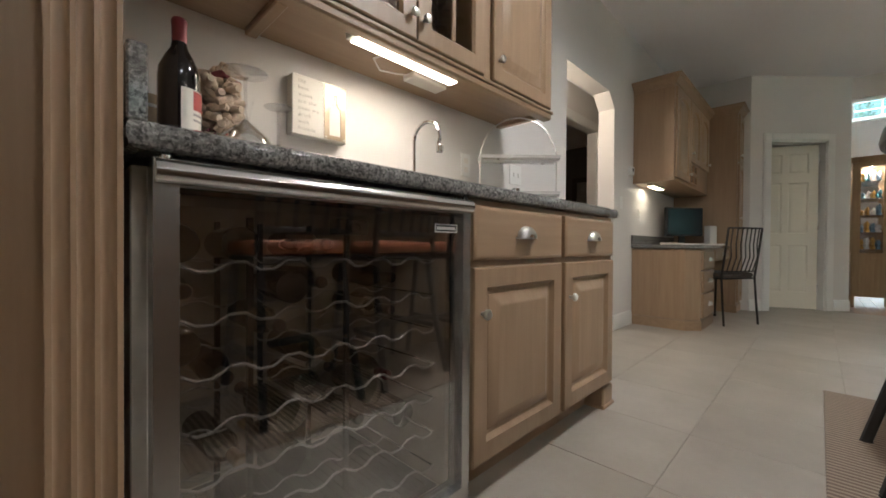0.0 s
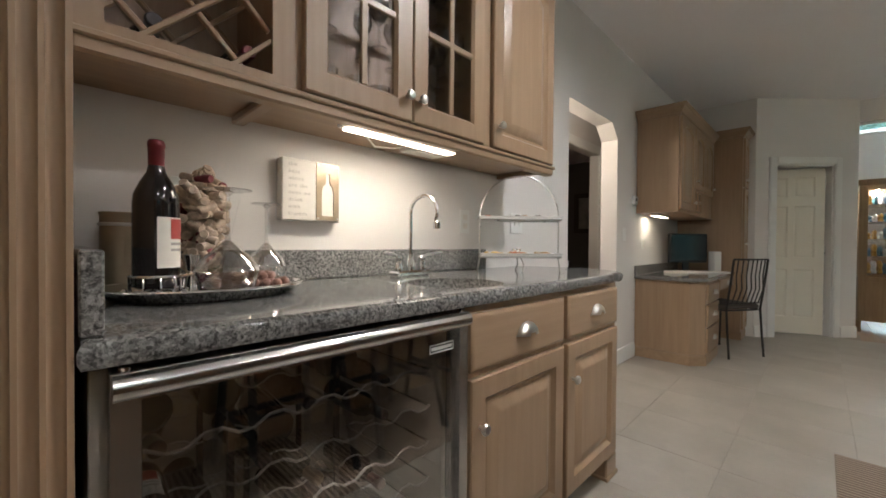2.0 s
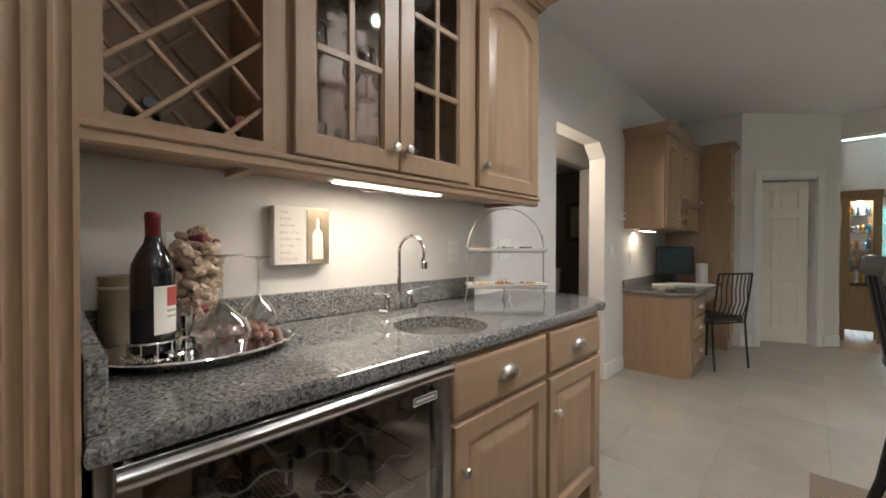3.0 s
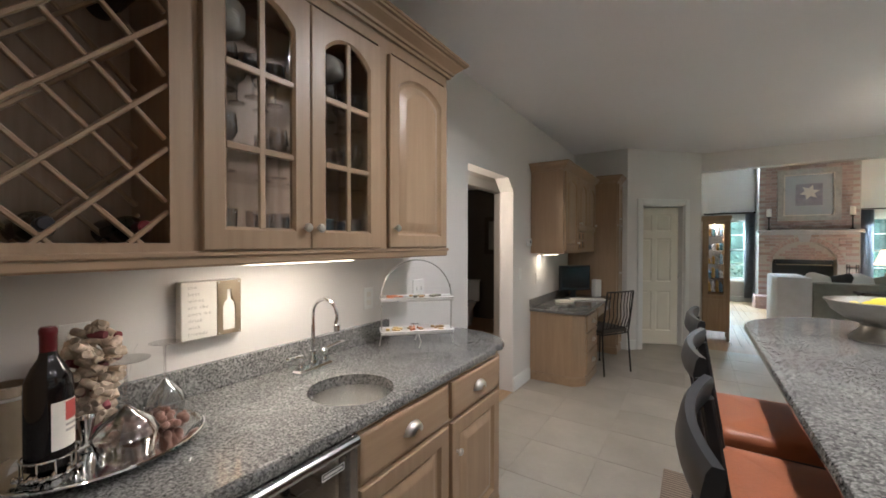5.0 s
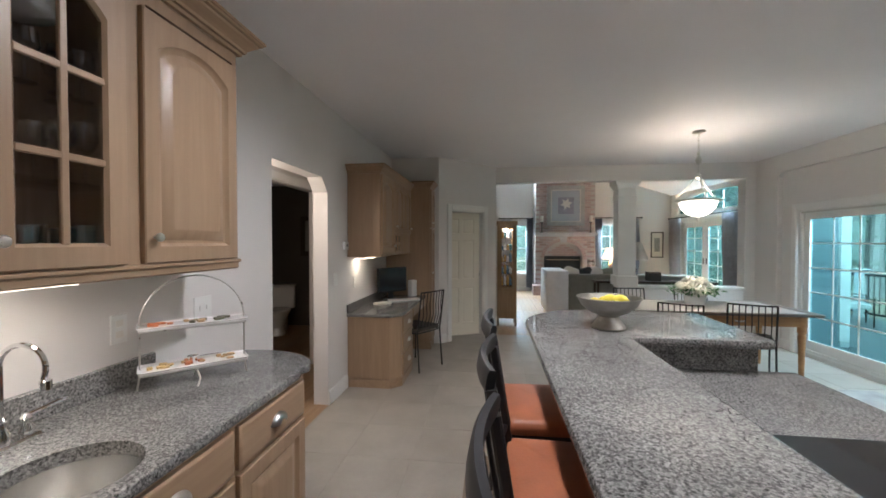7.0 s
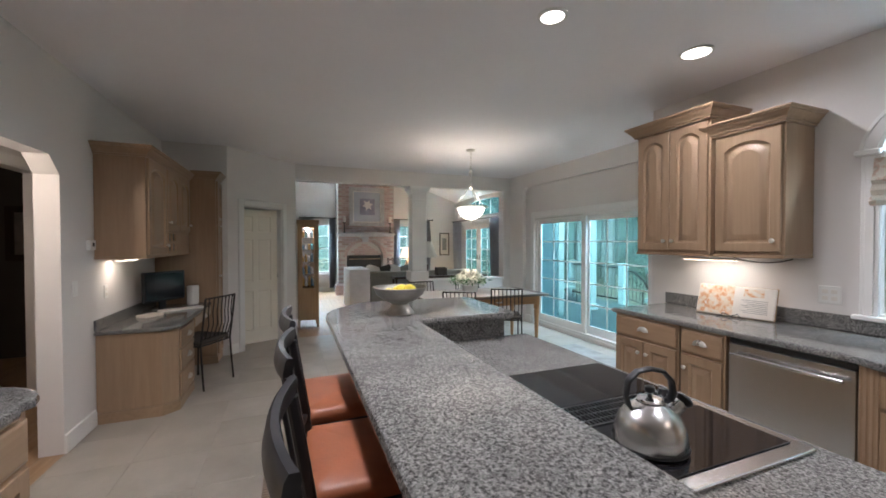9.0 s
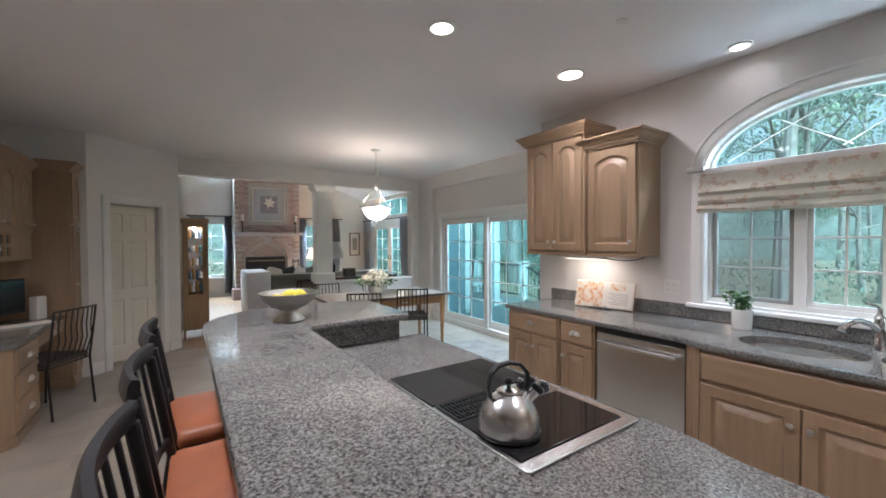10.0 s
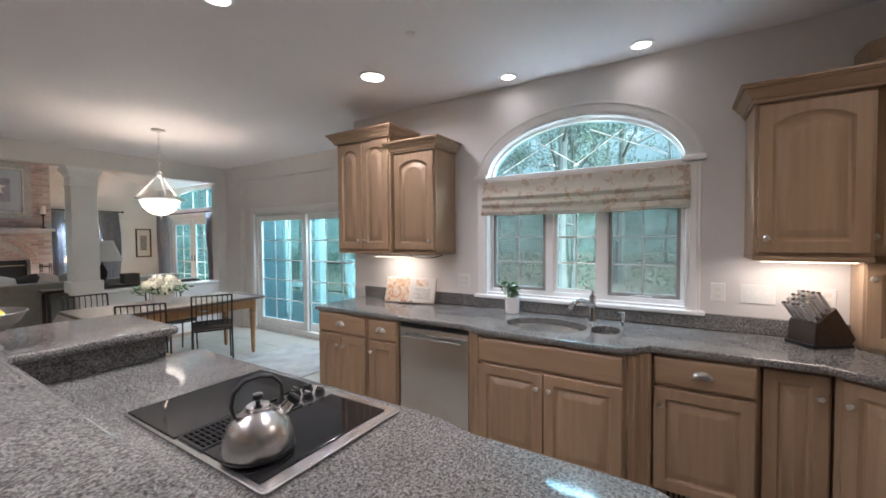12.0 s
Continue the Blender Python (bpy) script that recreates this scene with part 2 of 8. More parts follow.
def granite():
    """Pale grey feldspar with clustered dark mica flecks, polished."""
    m, nt, p = mat("granite", 0.1)
    v = coords(nt)
    wob = node(nt, "ShaderNodeTexNoise", Scale=60, Detail=2)
    nt.links.new(v, wob.inputs["Vector"])
    mixv = nt.nodes.new("ShaderNodeVectorMath")
    mixv.operation = "MULTIPLY_ADD"
    nt.links.new(wob.outputs["Color"], mixv.inputs[0])
    mixv.inputs[1].default_value = (.010, .010, .010)
    nt.links.new(v, mixv.inputs[2])
    vor = node(nt, "ShaderNodeTexVoronoi", Scale=200)
    nt.links.new(mixv.outputs[0], vor.inputs["Vector"])
    c = ramp(nt, vor.outputs["Color"], [(0.12, (.15, .147, .137)), (0.35, (.24, .235, .22)), (0.60, (.325, .318, .297)), (0.88, (.43, .42, .395))])
    flecks = ramp(nt, noise_tex(nt, v, 118, 5, 0.68), [(0.37, (.13, .128, .125)), (0.45, (.55, .545, .54)), (0.53, (1, 1, 1))])
    c = mixc(nt, 0.85, c, flecks, "MULTIPLY")
    fine = ramp(nt, noise_tex(nt, v, 420, 3, 0.6), [(0.36, (.55, .54, .53)), (0.52, (1.0, 1.0, 1.0))])
    c = mixc(nt, 0.6, c, fine, "MULTIPLY")
    broad = ramp(nt, noise_tex(nt, v, 7, 4), [(0.3, (0.70, 0.70, 0.71)), (0.7, (0.96, 0.96, 0.97))])
    nt.links.new(mixc(nt, 1.0, c, broad, "MULTIPLY"), p.inputs["Base Color"])
    nt.links.new(ramp(nt, noise_tex(nt, v, 9, 4), [(0.3, (0.05,) * 3), (0.7, (0.10,) * 3)]), p.inputs["Roughness"])
    return m


def tile_mat():
    m, nt, p = mat("floor_tile", 0.3)
    info = nt.nodes.new("ShaderNodeObjectInfo")
    tc = nt.nodes.new("ShaderNodeTexCoord")
    add = nt.nodes.new("ShaderNodeVectorMath")
    add.operation = "MULTIPLY_ADD"
    nt.links.new(info.outputs["Random"], add.inputs[0])
    add.inputs[1].default_value = (37, 53, 11)
    nt.links.new(tc.outputs["Object"], add.inputs[2])
    a = noise_tex(nt, add.outputs[0], 3.5, 3, 0.5)
    b = noise_tex(nt, add.outputs[0], 40, 4)
    c = ramp(nt, a, [(0.3, (0.38, 0.345, 0.29)), (0.55, (0.425, 0.39, 0.335)), (0.75, (0.465, 0.43, 0.37))])
    c = mixc(nt, 0.4, c, ramp(nt, b, [(0.35, (0.90, 0.89, 0.87)), (0.65, (1, 1, 1))]), "MULTIPLY")
    tone = ramp(nt, info.outputs["Random"], [(0, (0.90, 0.89, 0.87)), (1, (1, 1, 1))])
    nt.links.new(mixc(nt, 1.0, c, tone, "MULTIPLY"), p.inputs["Base Color"])
    nt.links.new(ramp(nt, b, [(0.3, (0.36,) * 3), (0.7, (0.42,) * 3)]), p.inputs["Roughness"])
    bump(nt, p, b, 0.08, 0.0006)
    return m


def steel(name, colour, rough):
    m, nt, p = mat(name, rough, 1.0)
    fine = noise_tex(nt, coords(nt, (1, 1, 0.04)), 900, 2)
    nt.links.new(ramp(nt, fine, [(0.2, tuple(c * .96 for c in colour)), (0.8, colour)]), p.inputs["Base Color"])
    bump(nt, p, fine, 0.015, 0.0002)
    return m


WOOD = wood("maple_upright", (0.335, 0.222, 0.134), (0.405, 0.278, 0.173))
WOOD_Y = wood("maple_along", (0.335, 0.222, 0.134), (0.405, 0.278, 0.173), (1, 0.06, 1))
WOOD_X = wood("maple_across", (0.335, 0.222, 0.134), (0.405, 0.278, 0.173), (0.06, 1, 1))
WOOD_IN = wood("cabinet_inside", (0.42, 0.30, 0.21), (0.52, 0.38, 0.28))
PINE = wood("pine_table", (0.34, 0.17, 0.07), (0.48, 0.27, 0.12), (0.08, 1, 1))
OAK = wood("oak_cabinet", (0.27, 0.17, 0.085), (0.37, 0.25, 0.135))
FLOORWOOD = wood("oak_floor", (0.34, 0.20, 0.10), (0.48, 0.31, 0.17), (1, 0.08, 1), 0.36, 25)
DARKWOOD = wood("dark_frame_wood", (0.03, 0.018, 0.012), (0.06, 0.035, 0.022))
GRANITE = granite()
PAINT = plain("wall_paint", (0.73, 0.70, 0.67), 0.6, 0, 0.02, 1.5, 0.06, 300)
CEIL_P = plain("ceiling_paint", (0.85, 0.83, 0.84), 0.7, 0, 0.02, 1.2, 0.05, 300)
TRIM = plain("white_trim_paint", (0.80, 0.79, 0.76), 0.35, 0, 0.02, 3)
# Cream lightened and warmed to carry the warm light on the ajar leaf.
DOORP_LIT = plain("door_paint_warm_lit", (0.86, 0.81, 0.69), 0.4, 0, 0.02, 3)
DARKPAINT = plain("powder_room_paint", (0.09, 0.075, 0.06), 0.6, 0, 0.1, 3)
TILE = tile_mat()
GROUT = plain("grout", (0.40, 0.365, 0.31), 0.85, 0, 0.1, 30, 0.2)
STEEL = steel("satin_steel", (0.60, 0.59, 0.58), 0.27)
KETTLE = steel("brushed_kettle_steel", (0.78, 0.76, 0.73), 0.27)
STEEL_H = steel("polished_steel", (0.64, 0.63, 0.62), 0.20)
CHROME = plain("chrome", (0.80, 0.80, 0.80), 0.08, 1.0, 0.03, 8)
NICKEL = plain("satin_nickel", (0.66, 0.64, 0.60), 0.30, 1.0, 0.06, 20)
PEWTER = plain("hammered_pewter", (0.38, 0.365, 0.33), 0.36, 1.0, 0.10, 30, 0.35, 90)
IRON = plain("wrought_iron", (0.030, 0.026, 0.024), 0.45, 0.4, 0.25, 25, 0.1)
BLACK = plain("black_plastic", (0.012, 0.012, 0.013), 0.4, 0, 0.2, 12)
STOOLP = plain("black_lacquer", (0.022, 0.022, 0.024), 0.34, 0, 0.2, 9)
LEATHER = plain("orange_leather", (0.40, 0.135, 0.062), 0.45, 0, 0.16, 7, 0.35, 110)
CUSHION = plain("dark_cushion", (0.07, 0.06, 0.05), 0.85, 0, 0.2, 30, 0.3)
PORCELAIN = plain("porcelain", (0.82, 0.81, 0.78), 0.12, 0, 0.02, 4)
CORK = plain("wine_cork", (0.52, 0.41, 0.31), 0.85, 0, 0.30, 60, 0.4)
WHITE = plain("white_board", (0.74, 0.70, 0.64), 0.55, 0, 0.05, 12)
GLASS = clear("clear_glass")
CRYSTAL = thin_glass("thin_crystal", (0.97, 0.97, 0.97), .42, .06)
SINKST = plain("sink_steel", (0.82, 0.81, 0.79), 0.25, 1.0, 0.04, 5)
# Outdoor white darkened in the colour to tame the glare on posts.
OUTW = plain("dimmed_white_paint", (0.52, 0.53, 0.53), 0.6, 0, 0.06, 6)
PANE = thin_glass("cabinet_pane", (1, 1, 1), .022)
# Teal in both panes stands in for cool daylight and dims the view.
WINPANE = thin_glass("daylight_teal_pane", (0.62, 0.79, 0.81), 0.05)
DOORPANE = thin_glass("dimming_teal_door_pane", (0.46, 0.68, 0.71), 0.05)
BLACKGLASS = plain("cooktop_glass", (0.012, 0.012, 0.014), 0.05, 0, 0.1, 4)
BRICK = plain("red_brick", (0.46, 0.345, 0.325), 0.8, 0, 0.3, 40, 0.4)
SLATE = plain("grey_mantel_paint", (.46, .47, .50), .5, 0, .08, 8)
MORTAR = plain("mortar", (0.50, 0.47, 0.45), 0.9, 0, 0.1, 30, 0.3)

# ---- structure ----
CEIL, WEST, EAST, SLIDE, NORTH, SOUTH = 2.74, -1.15, 3.60, 4.44, 6.60, -2.8
LRN, LRE, LRW, LRC = 12.15, 5.55, -1.2, 5.3


def wall(name, m, outer, holes=(), thick=0.14, material=None, label=""):
    ob = part(name, plate(B(), m, outer, holes, -thick, 0), material or PAINT)
    return tagged(ob, label or "smooth wall painted warm white", "wall", kind="structure")


# the bar's wall, with a passage whose upper corners are clipped; u runs along +y
WF = face((WEST, 0, 0), "+x")
wall("wall_west", WF, [(SOUTH, 0), (2.56, 0), (2.56, 2.07), (3.33, 2.07), (3.45, 1.95), (3.45, 0), (5.72, 0), (5.72, CEIL), (SOUTH, CEIL)])
# diagonal wall with the pantry door
DG = face((-0.44, 5.70, 0), -45)
DOOR_W, DOOR_H, DIAG = (0.235, .90), 1.985, 1.185
wall("wall_diagonal", DG, [(0, 0), (DOOR_W[0], 0), (DOOR_W[0], DOOR_H), (DOOR_W[1], DOOR_H), (DOOR_W[1], 0), (DIAG, 0), (DIAG, CEIL), (0, CEIL)])
tagged(part("wall_corner_pier", box(B(), (.26, 6.545, 0), (.398, NORTH + .18, CEIL)), PAINT), "white wall end beside the living room opening", "wall", kind="structure")
wall("wall_pantry_return", face((-0.44, 5.70, 0), "-y"), rect(-0.72, 0, 0, CEIL))
# kitchen window wall
EF = face((EAST, 0, 0), "-x")
WY, WA, WB, WZ = 0.46, 0.71, 0.40, 2.045
WEF = EF @ Matrix.Translation((0, -.045, 0))
arch = [(-WY + WA * math.cos(radians(a)), WZ + WB * math.sin(radians(a))) for a in range(0, 181, 9)]
wall("wall_east", EF, rect(-2.72, 0, -SOUTH, CEIL), [[(u, v - .045) for u, v in [(-WY - WA, 1.09), (-WY + WA, 1.09)] + arch]])
wall("wall_east_return", face((0, 2.72, 0), "+y"), rect(-SLIDE - .14, 0, -EAST - .143, CEIL))
# sliding-door wall, recessed under a flat band
SF = face((SLIDE, 0, 0), "-x")
SLY0, SLY1, SLZ = 3.42, 5.86, 1.92
wall("wall_slider", SF, rect(-NORTH, 0, -2.72, CEIL), [rect(-SLY1, 0.05, -SLY0, SLZ)])
tagged(part("wall_band", plate(B(), face((SLIDE - .07, 0, 0), "-x"), [(-NORTH, 0), (-6.15, 0), (-6.15, 2.42), (-6.08, 2.49), (-2.72, 2.49), (-2.72, CEIL), (-NORTH, CEIL)], (), -.068, 0), PAINT),
       "warm white band of wall above the recessed sliding door", "wall", kind="structure")
# opening to the living room: header, end pier and half wall
tagged(part("wall_north_header", box(B(), (0.399, NORTH, 2.487), (SLIDE, NORTH + .18, CEIL)), PAINT), "white header above the wide living room opening", "wall", kind="structure")
tagged(part("wall_north_pier", box(B(), (4.22, NORTH, 0), (SLIDE, NORTH + .18, 2.486)), PAINT), "white wall pier beside the living room opening", "wall", kind="structure")
tagged(part("half_wall", box(B(), (2.40, NORTH + .01, 0), (4.218, NORTH + .17, 0.76)), PAINT), "white half wall below the living room opening", "wall", kind="structure")
tagged(part("half_wall_cap", box(B(), (2.34, NORTH - .03, 0.762), (4.218, NORTH + .21, 0.80), 0.008), TRIM), "white painted cap on the half wall", "trim", kind="structure")
wall("wall_south", face((0, SOUTH, 0), "+y"), rect(-EAST - .14, 0, -WEST + .14, CEIL))
tagged(part("ceiling", box(B(), (WEST - .14, SOUTH - .14, CEIL), (SLIDE + .14, NORTH + .18, CEIL + .12)), CEIL_P), "smooth white painted ceiling", "ceiling", kind="structure")

# powder room and passage behind the bar's wall
tagged(part("passage_wall", plate(B(), face((-1.78, 0, 0), "+x"), [(1.6, 0), (3.02, 0), (3.02, 2.10), (4.55, 2.10), (4.55, 0), (6.6, 0), (6.6, 2.5), (1.6, 2.5)], (), -.1, 0), PAINT), "pale wall of the short passage", "wall", kind="structure")
tagged(part("passage_side_wall", box(B(), (-1.78, 5.72, 0), (-1.29, 5.82, 2.5)), PAINT), "pale end wall of the passage", "wall", kind="structure")
tagged(part("passage_ceiling", box(B(), (-4.2, 1.5, 2.5), (-1.29, 6.7, 2.6)), CEIL_P), "white ceiling of the passage", "ceiling", kind="structure")
tagged(part("passage_near_wall", box(B(), (-1.78, 1.5, 0), (-1.29, 1.6, 2.5)), PAINT), "pale end wall of the passage", "wall", kind="structure")
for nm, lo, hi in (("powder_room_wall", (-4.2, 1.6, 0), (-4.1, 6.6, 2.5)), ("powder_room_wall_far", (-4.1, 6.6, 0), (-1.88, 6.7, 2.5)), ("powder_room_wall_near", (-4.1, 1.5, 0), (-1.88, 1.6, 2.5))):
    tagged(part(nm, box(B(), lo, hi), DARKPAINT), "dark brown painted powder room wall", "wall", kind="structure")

# living room shell
wall("living_wall_north", face((0, LRN, 0), "-y"), [(LRW, 0), (LRE, 0), (LRE, LRC), (LRW, LRC)],
     [rect(.72, 0.55, 1.42, 2.05), rect(3.52, 0.55, 4.22, 2.05), rect(.60, 3.50, 1.52, 4.30)])
FD0, FD1, FDZ = 9.30, 11.50, 2.06
FAN = [(-11.88, 2.24), (-8.92, 2.24), (-8.92, 2.74), (-9.6, 2.80), (-10.5, 2.80), (-11.3, 2.70), (-11.72, 2.48)]
wall("living_wall_west", face((LRW, 0, 0), "+x"), rect(NORTH - .9, 0, LRN, LRC))
wall("living_wall_east", face((LRE, 0, 0), "-x"), rect(-LRN, 0, -NORTH, LRC), [rect(-FD1, .02, -FD0, FDZ), FAN])
wall("living_wall_south", face((0, NORTH + .18, 0), "+y"), [(-LRE, 0), (-SLIDE, 0), (-SLIDE, CEIL), (-.40, CEIL), (-.40, 0), (-LRW + 0, 0), (-LRW, LRC), (-LRE, LRC)][::1], thick=.1)
SLOPE = .335
tagged(part("living_ceiling", bridge(B(), [[(x, y, 2.86 + SLOPE * (LRE - x) + d) for x, d in ((LRW - .14, 0), (LRE + .14, 0), (LRE + .14, .1), (LRW - .14, .1))] for y in (NORTH + .185, LRN + .14)], True, True, True), CEIL_P), "white sloping living room ceiling", "ceiling", kind="structure")
tagged(part("pantry_room_wall", box(B(), (-1.7, 7.9, 0), (0.44, 8.0, 2.5)), PAINT), "plain wall behind the pantry door", "wall", kind="structure")

# floors
tagged(part("floor_base", box(B(), (-4.3, SOUTH - .2, -0.12), (SLIDE + .14, NORTH + .18, -0.0035)), GROUT), "sandy grout bed below the floor tiles", "floor", kind="structure")
lrf = tagged(part("floor_living", box(B(), (LRW - .2, NORTH + .18, -0.10), (LRE + .2, LRN + .2, -0.012)), FLOORWOOD), "honey oak living room floor", "floor", kind="structure")

# trim
BASEP = [(0, 0), (.016, 0), (.016, .10), (.010, .125), (0, .13)]


def trim(name, path, prof, z, label, material=None):
    return tagged(part(name, sweep(B(), path, prof, z), material or TRIM), label, "trim", kind="structure")


trim("baseboard", [(WEST, 3.45), (WEST, 3.90)], BASEP, 0.0, "white painted baseboard")
trim("baseboard", [(-0.44, 5.70), (-0.44 + .14 * .7071, 5.70 + .14 * .7071)], BASEP, 0, "white painted baseboard")
trim("baseboard", [(-0.44 + 1.0 * .7071, 5.70 + 1.0 * .7071), (-0.44 + DIAG * .7071, 5.70 + DIAG * .7071)], BASEP, 0, "white painted baseboard")
trim("baseboard", [(SLIDE, NORTH), (SLIDE, 5.98)], BASEP, 0, "white painted baseboard")
trim("baseboard", [(2.6, NORTH + .01), (SLIDE, NORTH + .01)], BASEP, 0, "white painted baseboard")
trim("baseboard", [(LRW, LRN), (1.56, LRN)], BASEP, 0, "white painted baseboard")
trim("baseboard", [(3.28, LRN), (LRE, LRN)], BASEP, 0, "white painted baseboard")


def casing(name, m, u0, v0, u1, v1, w=0.09, t=0.02, head=True, label="white painted door casing"):
    """Moulded boards round three sides of an opening."""
    bm = B()
    for a, b in ((u0 - w, u0), (u1, u1 + w)):
        box(bm, (a, v0, 0), (b, v1 + (w if head else 0), t), 0.004, m)
        box(bm, (a + .012, v0, t), (b - .012, v1 + (w * .8 if head else 0), t + .006), 0.003, m)
    if head:
        box(bm, (u0, v1, 0), (u1, v1 + w, t), 0.004, m)
        box(bm, (u0, v1 + .012, t), (u1, v1 + w - .012, t + .006), 0.003, m)
    return tagged(part(name, bm, TRIM), label, "trim", kind="structure")


casing("door_casing", DG, DOOR_W[0], 0, DOOR_W[1], DOOR_H, .085)
casing("passage_casing", face((-1.78, 0, 0), "+x"), 3.02, 0, 4.55, 2.10, .10)

# ---- cabinet work ----
RAISED = [(0, 0, 0), (0, .016, 0), (.004, .020, 0), (.058, .020, 1), (.063, .012, 1), (.070, .006, 1), (.080, .005, 1), (.084, .008, 1), (.112, .018, 1), (.116, .020, 1), (.122, .020, 1)]
SLABP = [(0, 0, 0), (0, .014, 0), (.003, .017, 0), (.010, .020, 0), (.014, .020, 0)]


def loops(bm, m, w, h, prof, drop=0.0, cap=True, back=True):
    rings = []
    for d, n, k in prof:
        ring = [(d, d), (w - d, d)]
        for i in range(13):
            u = (w - d) - (w - 2 * d) * i / 12
            s = abs(2 * (u - w / 2) / max(.01, w - 2 * d))
            ring.append((u, h - d - k * drop * s ** 2.2))
        rings.append([m @ Vector((u, v, n)) for u, v in ring])
    return bridge(bm, rings, True, back, cap)


def at(m, u, v, n=0.0):
    return m @ Matrix.Translation((u, v, n))


def knob(parent, m):
    return part("knob", lathe(B(), [(.006, 0), (.006, .012), (.014, .016), (.016, .022), (.012, .028), (.004, .030)], m, 14), NICKEL, parent, "round satin nickel knob")


def cup_pull(parent, m):
    bm = B()
    rings = []
    for i in range(7):
        a = radians(90 * i / 6)
        r, n = math.cos(a), math.sin(a)
        rings.append([m @ Vector((.050 * math.cos(radians(t)) * (.35 + .65 * r), .040 * math.sin(radians(t)) * (.35 + .65 * r), .004 + .024 * n)) for t in range(0, 181, 15)])
    bridge(bm, rings, False)
    box(bm, (-.05, -.002, 0), (.05, .004, .006), .001, m)
    bmesh.ops.solidify(bm, geom=bm.faces[:], thickness=0.0015)
    return part("cup_pull", bm, NICKEL, parent, "satin nickel cup pull")


def door(parent, m, w, h, arch=0.0, handle=None, name="door", material=None, glazed=None):
    """A raised-panel door, or a glazed one with bars; handle: (u, v)."""
    if glazed:
        cols, rows = glazed
        bm = loops(B(), m, w, h, [(0, 0, 0), (0, .016, 0), (.004, .020, 0), (.060, .020, 1), (.066, .014, 1), (.070, .010, 1), (.070, 0, 1), (0, 0, 0)], arch, False, False)
        ob = part(name, bm, material or WOOD, parent)
        i = .066
        for c in range(1, cols):
            u = i + (w - 2 * i) * c / cols
            part("muntin", box(B(), (u - .011, i, .004), (u + .011, h - i, .017), .003, m), WOOD, ob)
        for r in range(1, rows):
            v = i + (h - 2 * i) * r / rows
            part("muntin", box(B(), (i, v - .011, .005), (w - i, v + .011, .0165), .003, m), WOOD_Y, ob)
        for c in range(cols):
            for r in range(rows):
                u0, v0 = i + (w - 2 * i) * c / cols, i + (h - 2 * i) * r / rows
                p = part("pane", box(B(), (u0, v0, .007), (u0 + (w - 2 * i) / cols, v0 + (h - 2 * i) / rows, .010), 0, m), PANE, ob)
                p.visible_shadow = False
    else:
        ob = part(name, loops(B(), m, w, h, RAISED, arch), material or WOOD, parent)
    if handle:
        knob(ob, at(m, handle[0], handle[1], .02))
    return ob


def drawer(parent, m, w, h, pull="cup"):
    ob = part("drawer_front", loops(B(), m, w, h, SLABP), WOOD_Y, parent)
    if pull == "cup":
        cup_pull(ob, at(m, w / 2, h / 2 - .012, .02))
    elif pull:
        knob(ob, at(m, w / 2, h / 2, .02))
    return ob


CROWN = [(0, 0), (.012, 0), (.013, .014), (.022, .016), (.024, .028), (.034, .040), (.050, .056), (.052, .066), (.062, .068), (.064, .076), (.070, .078), (.070, .090), (0, .090)]


# ---- wet bar ----
BX, BT = -0.52, 0.915
MB = face((-0.55, 0, 0), "+x")
bar = thing("bar_base_cabinet", (-0.85, 1.31, 0), "stained maple bar base cabinet with drawers and raised panel doors", "cabinet")
part("body", plate(B(), FLAT, rect(WEST + .005, 0.795, -0.552, 1.83), [ellipse(-0.725, 0.95, .168, .168, 32)], 0.11, 0.873), WOOD, bar)
part("toe_kick", box(B(), (WEST + .005, 0.80, 0.0), (-0.63, 1.74, 0.11)), WOOD_Y, bar)
bm = B()
box(bm, (-0.66, 1.74, 0), (-0.545, 1.85, 0.10), .006)
box(bm, (-0.665, 1.735, 0), (-0.538, 1.856, 0.018), .004)
part("foot", bm, WOOD, bar, "moulded corner foot")
drawer(bar, at(MB, 0.807, 0.700), .505, .155)
drawer(bar, at(MB, 1.340, 0.700), .465, .155)
door(bar, at(MB, 0.807, 0.12), .505, .560, 0, (.035, .43))
door(bar, at(MB, 1.340, 0.12), .465, .560, 0, (.035, .43))

BPOLY = [(WEST + .003, 0.065), (BX, 0.065), (BX, 1.74), (-0.545, 1.80)] + ellipse(-0.86, 1.82, .335, .235, 14, 5, 175) + [(WEST + .003, 1.84)]
SINK = ellipse(-0.725, 0.95, .155, .155, 40)
bmt = slab(B(), BPOLY, 0.875, BT, .013, [SINK])
worktop = tagged(part("bar_worktop", bmt, GRANITE), "polished grey speckled granite bar worktop with rounded edge", "worktop")
tagged(part("bar_backsplash", box(B(), (WEST + .002, 0.095, BT + .001), (WEST + .024, 1.62, BT + .10), .003), GRANITE), "low grey granite backsplash along the bar wall", "backsplash")
tagged(part("bar_side_splash", box(B(), (WEST + .03, 0.067, BT + .001), (-0.540, 0.092, BT + .112), .003), GRANITE), "grey granite side splash against the fluted panel", "backsplash")

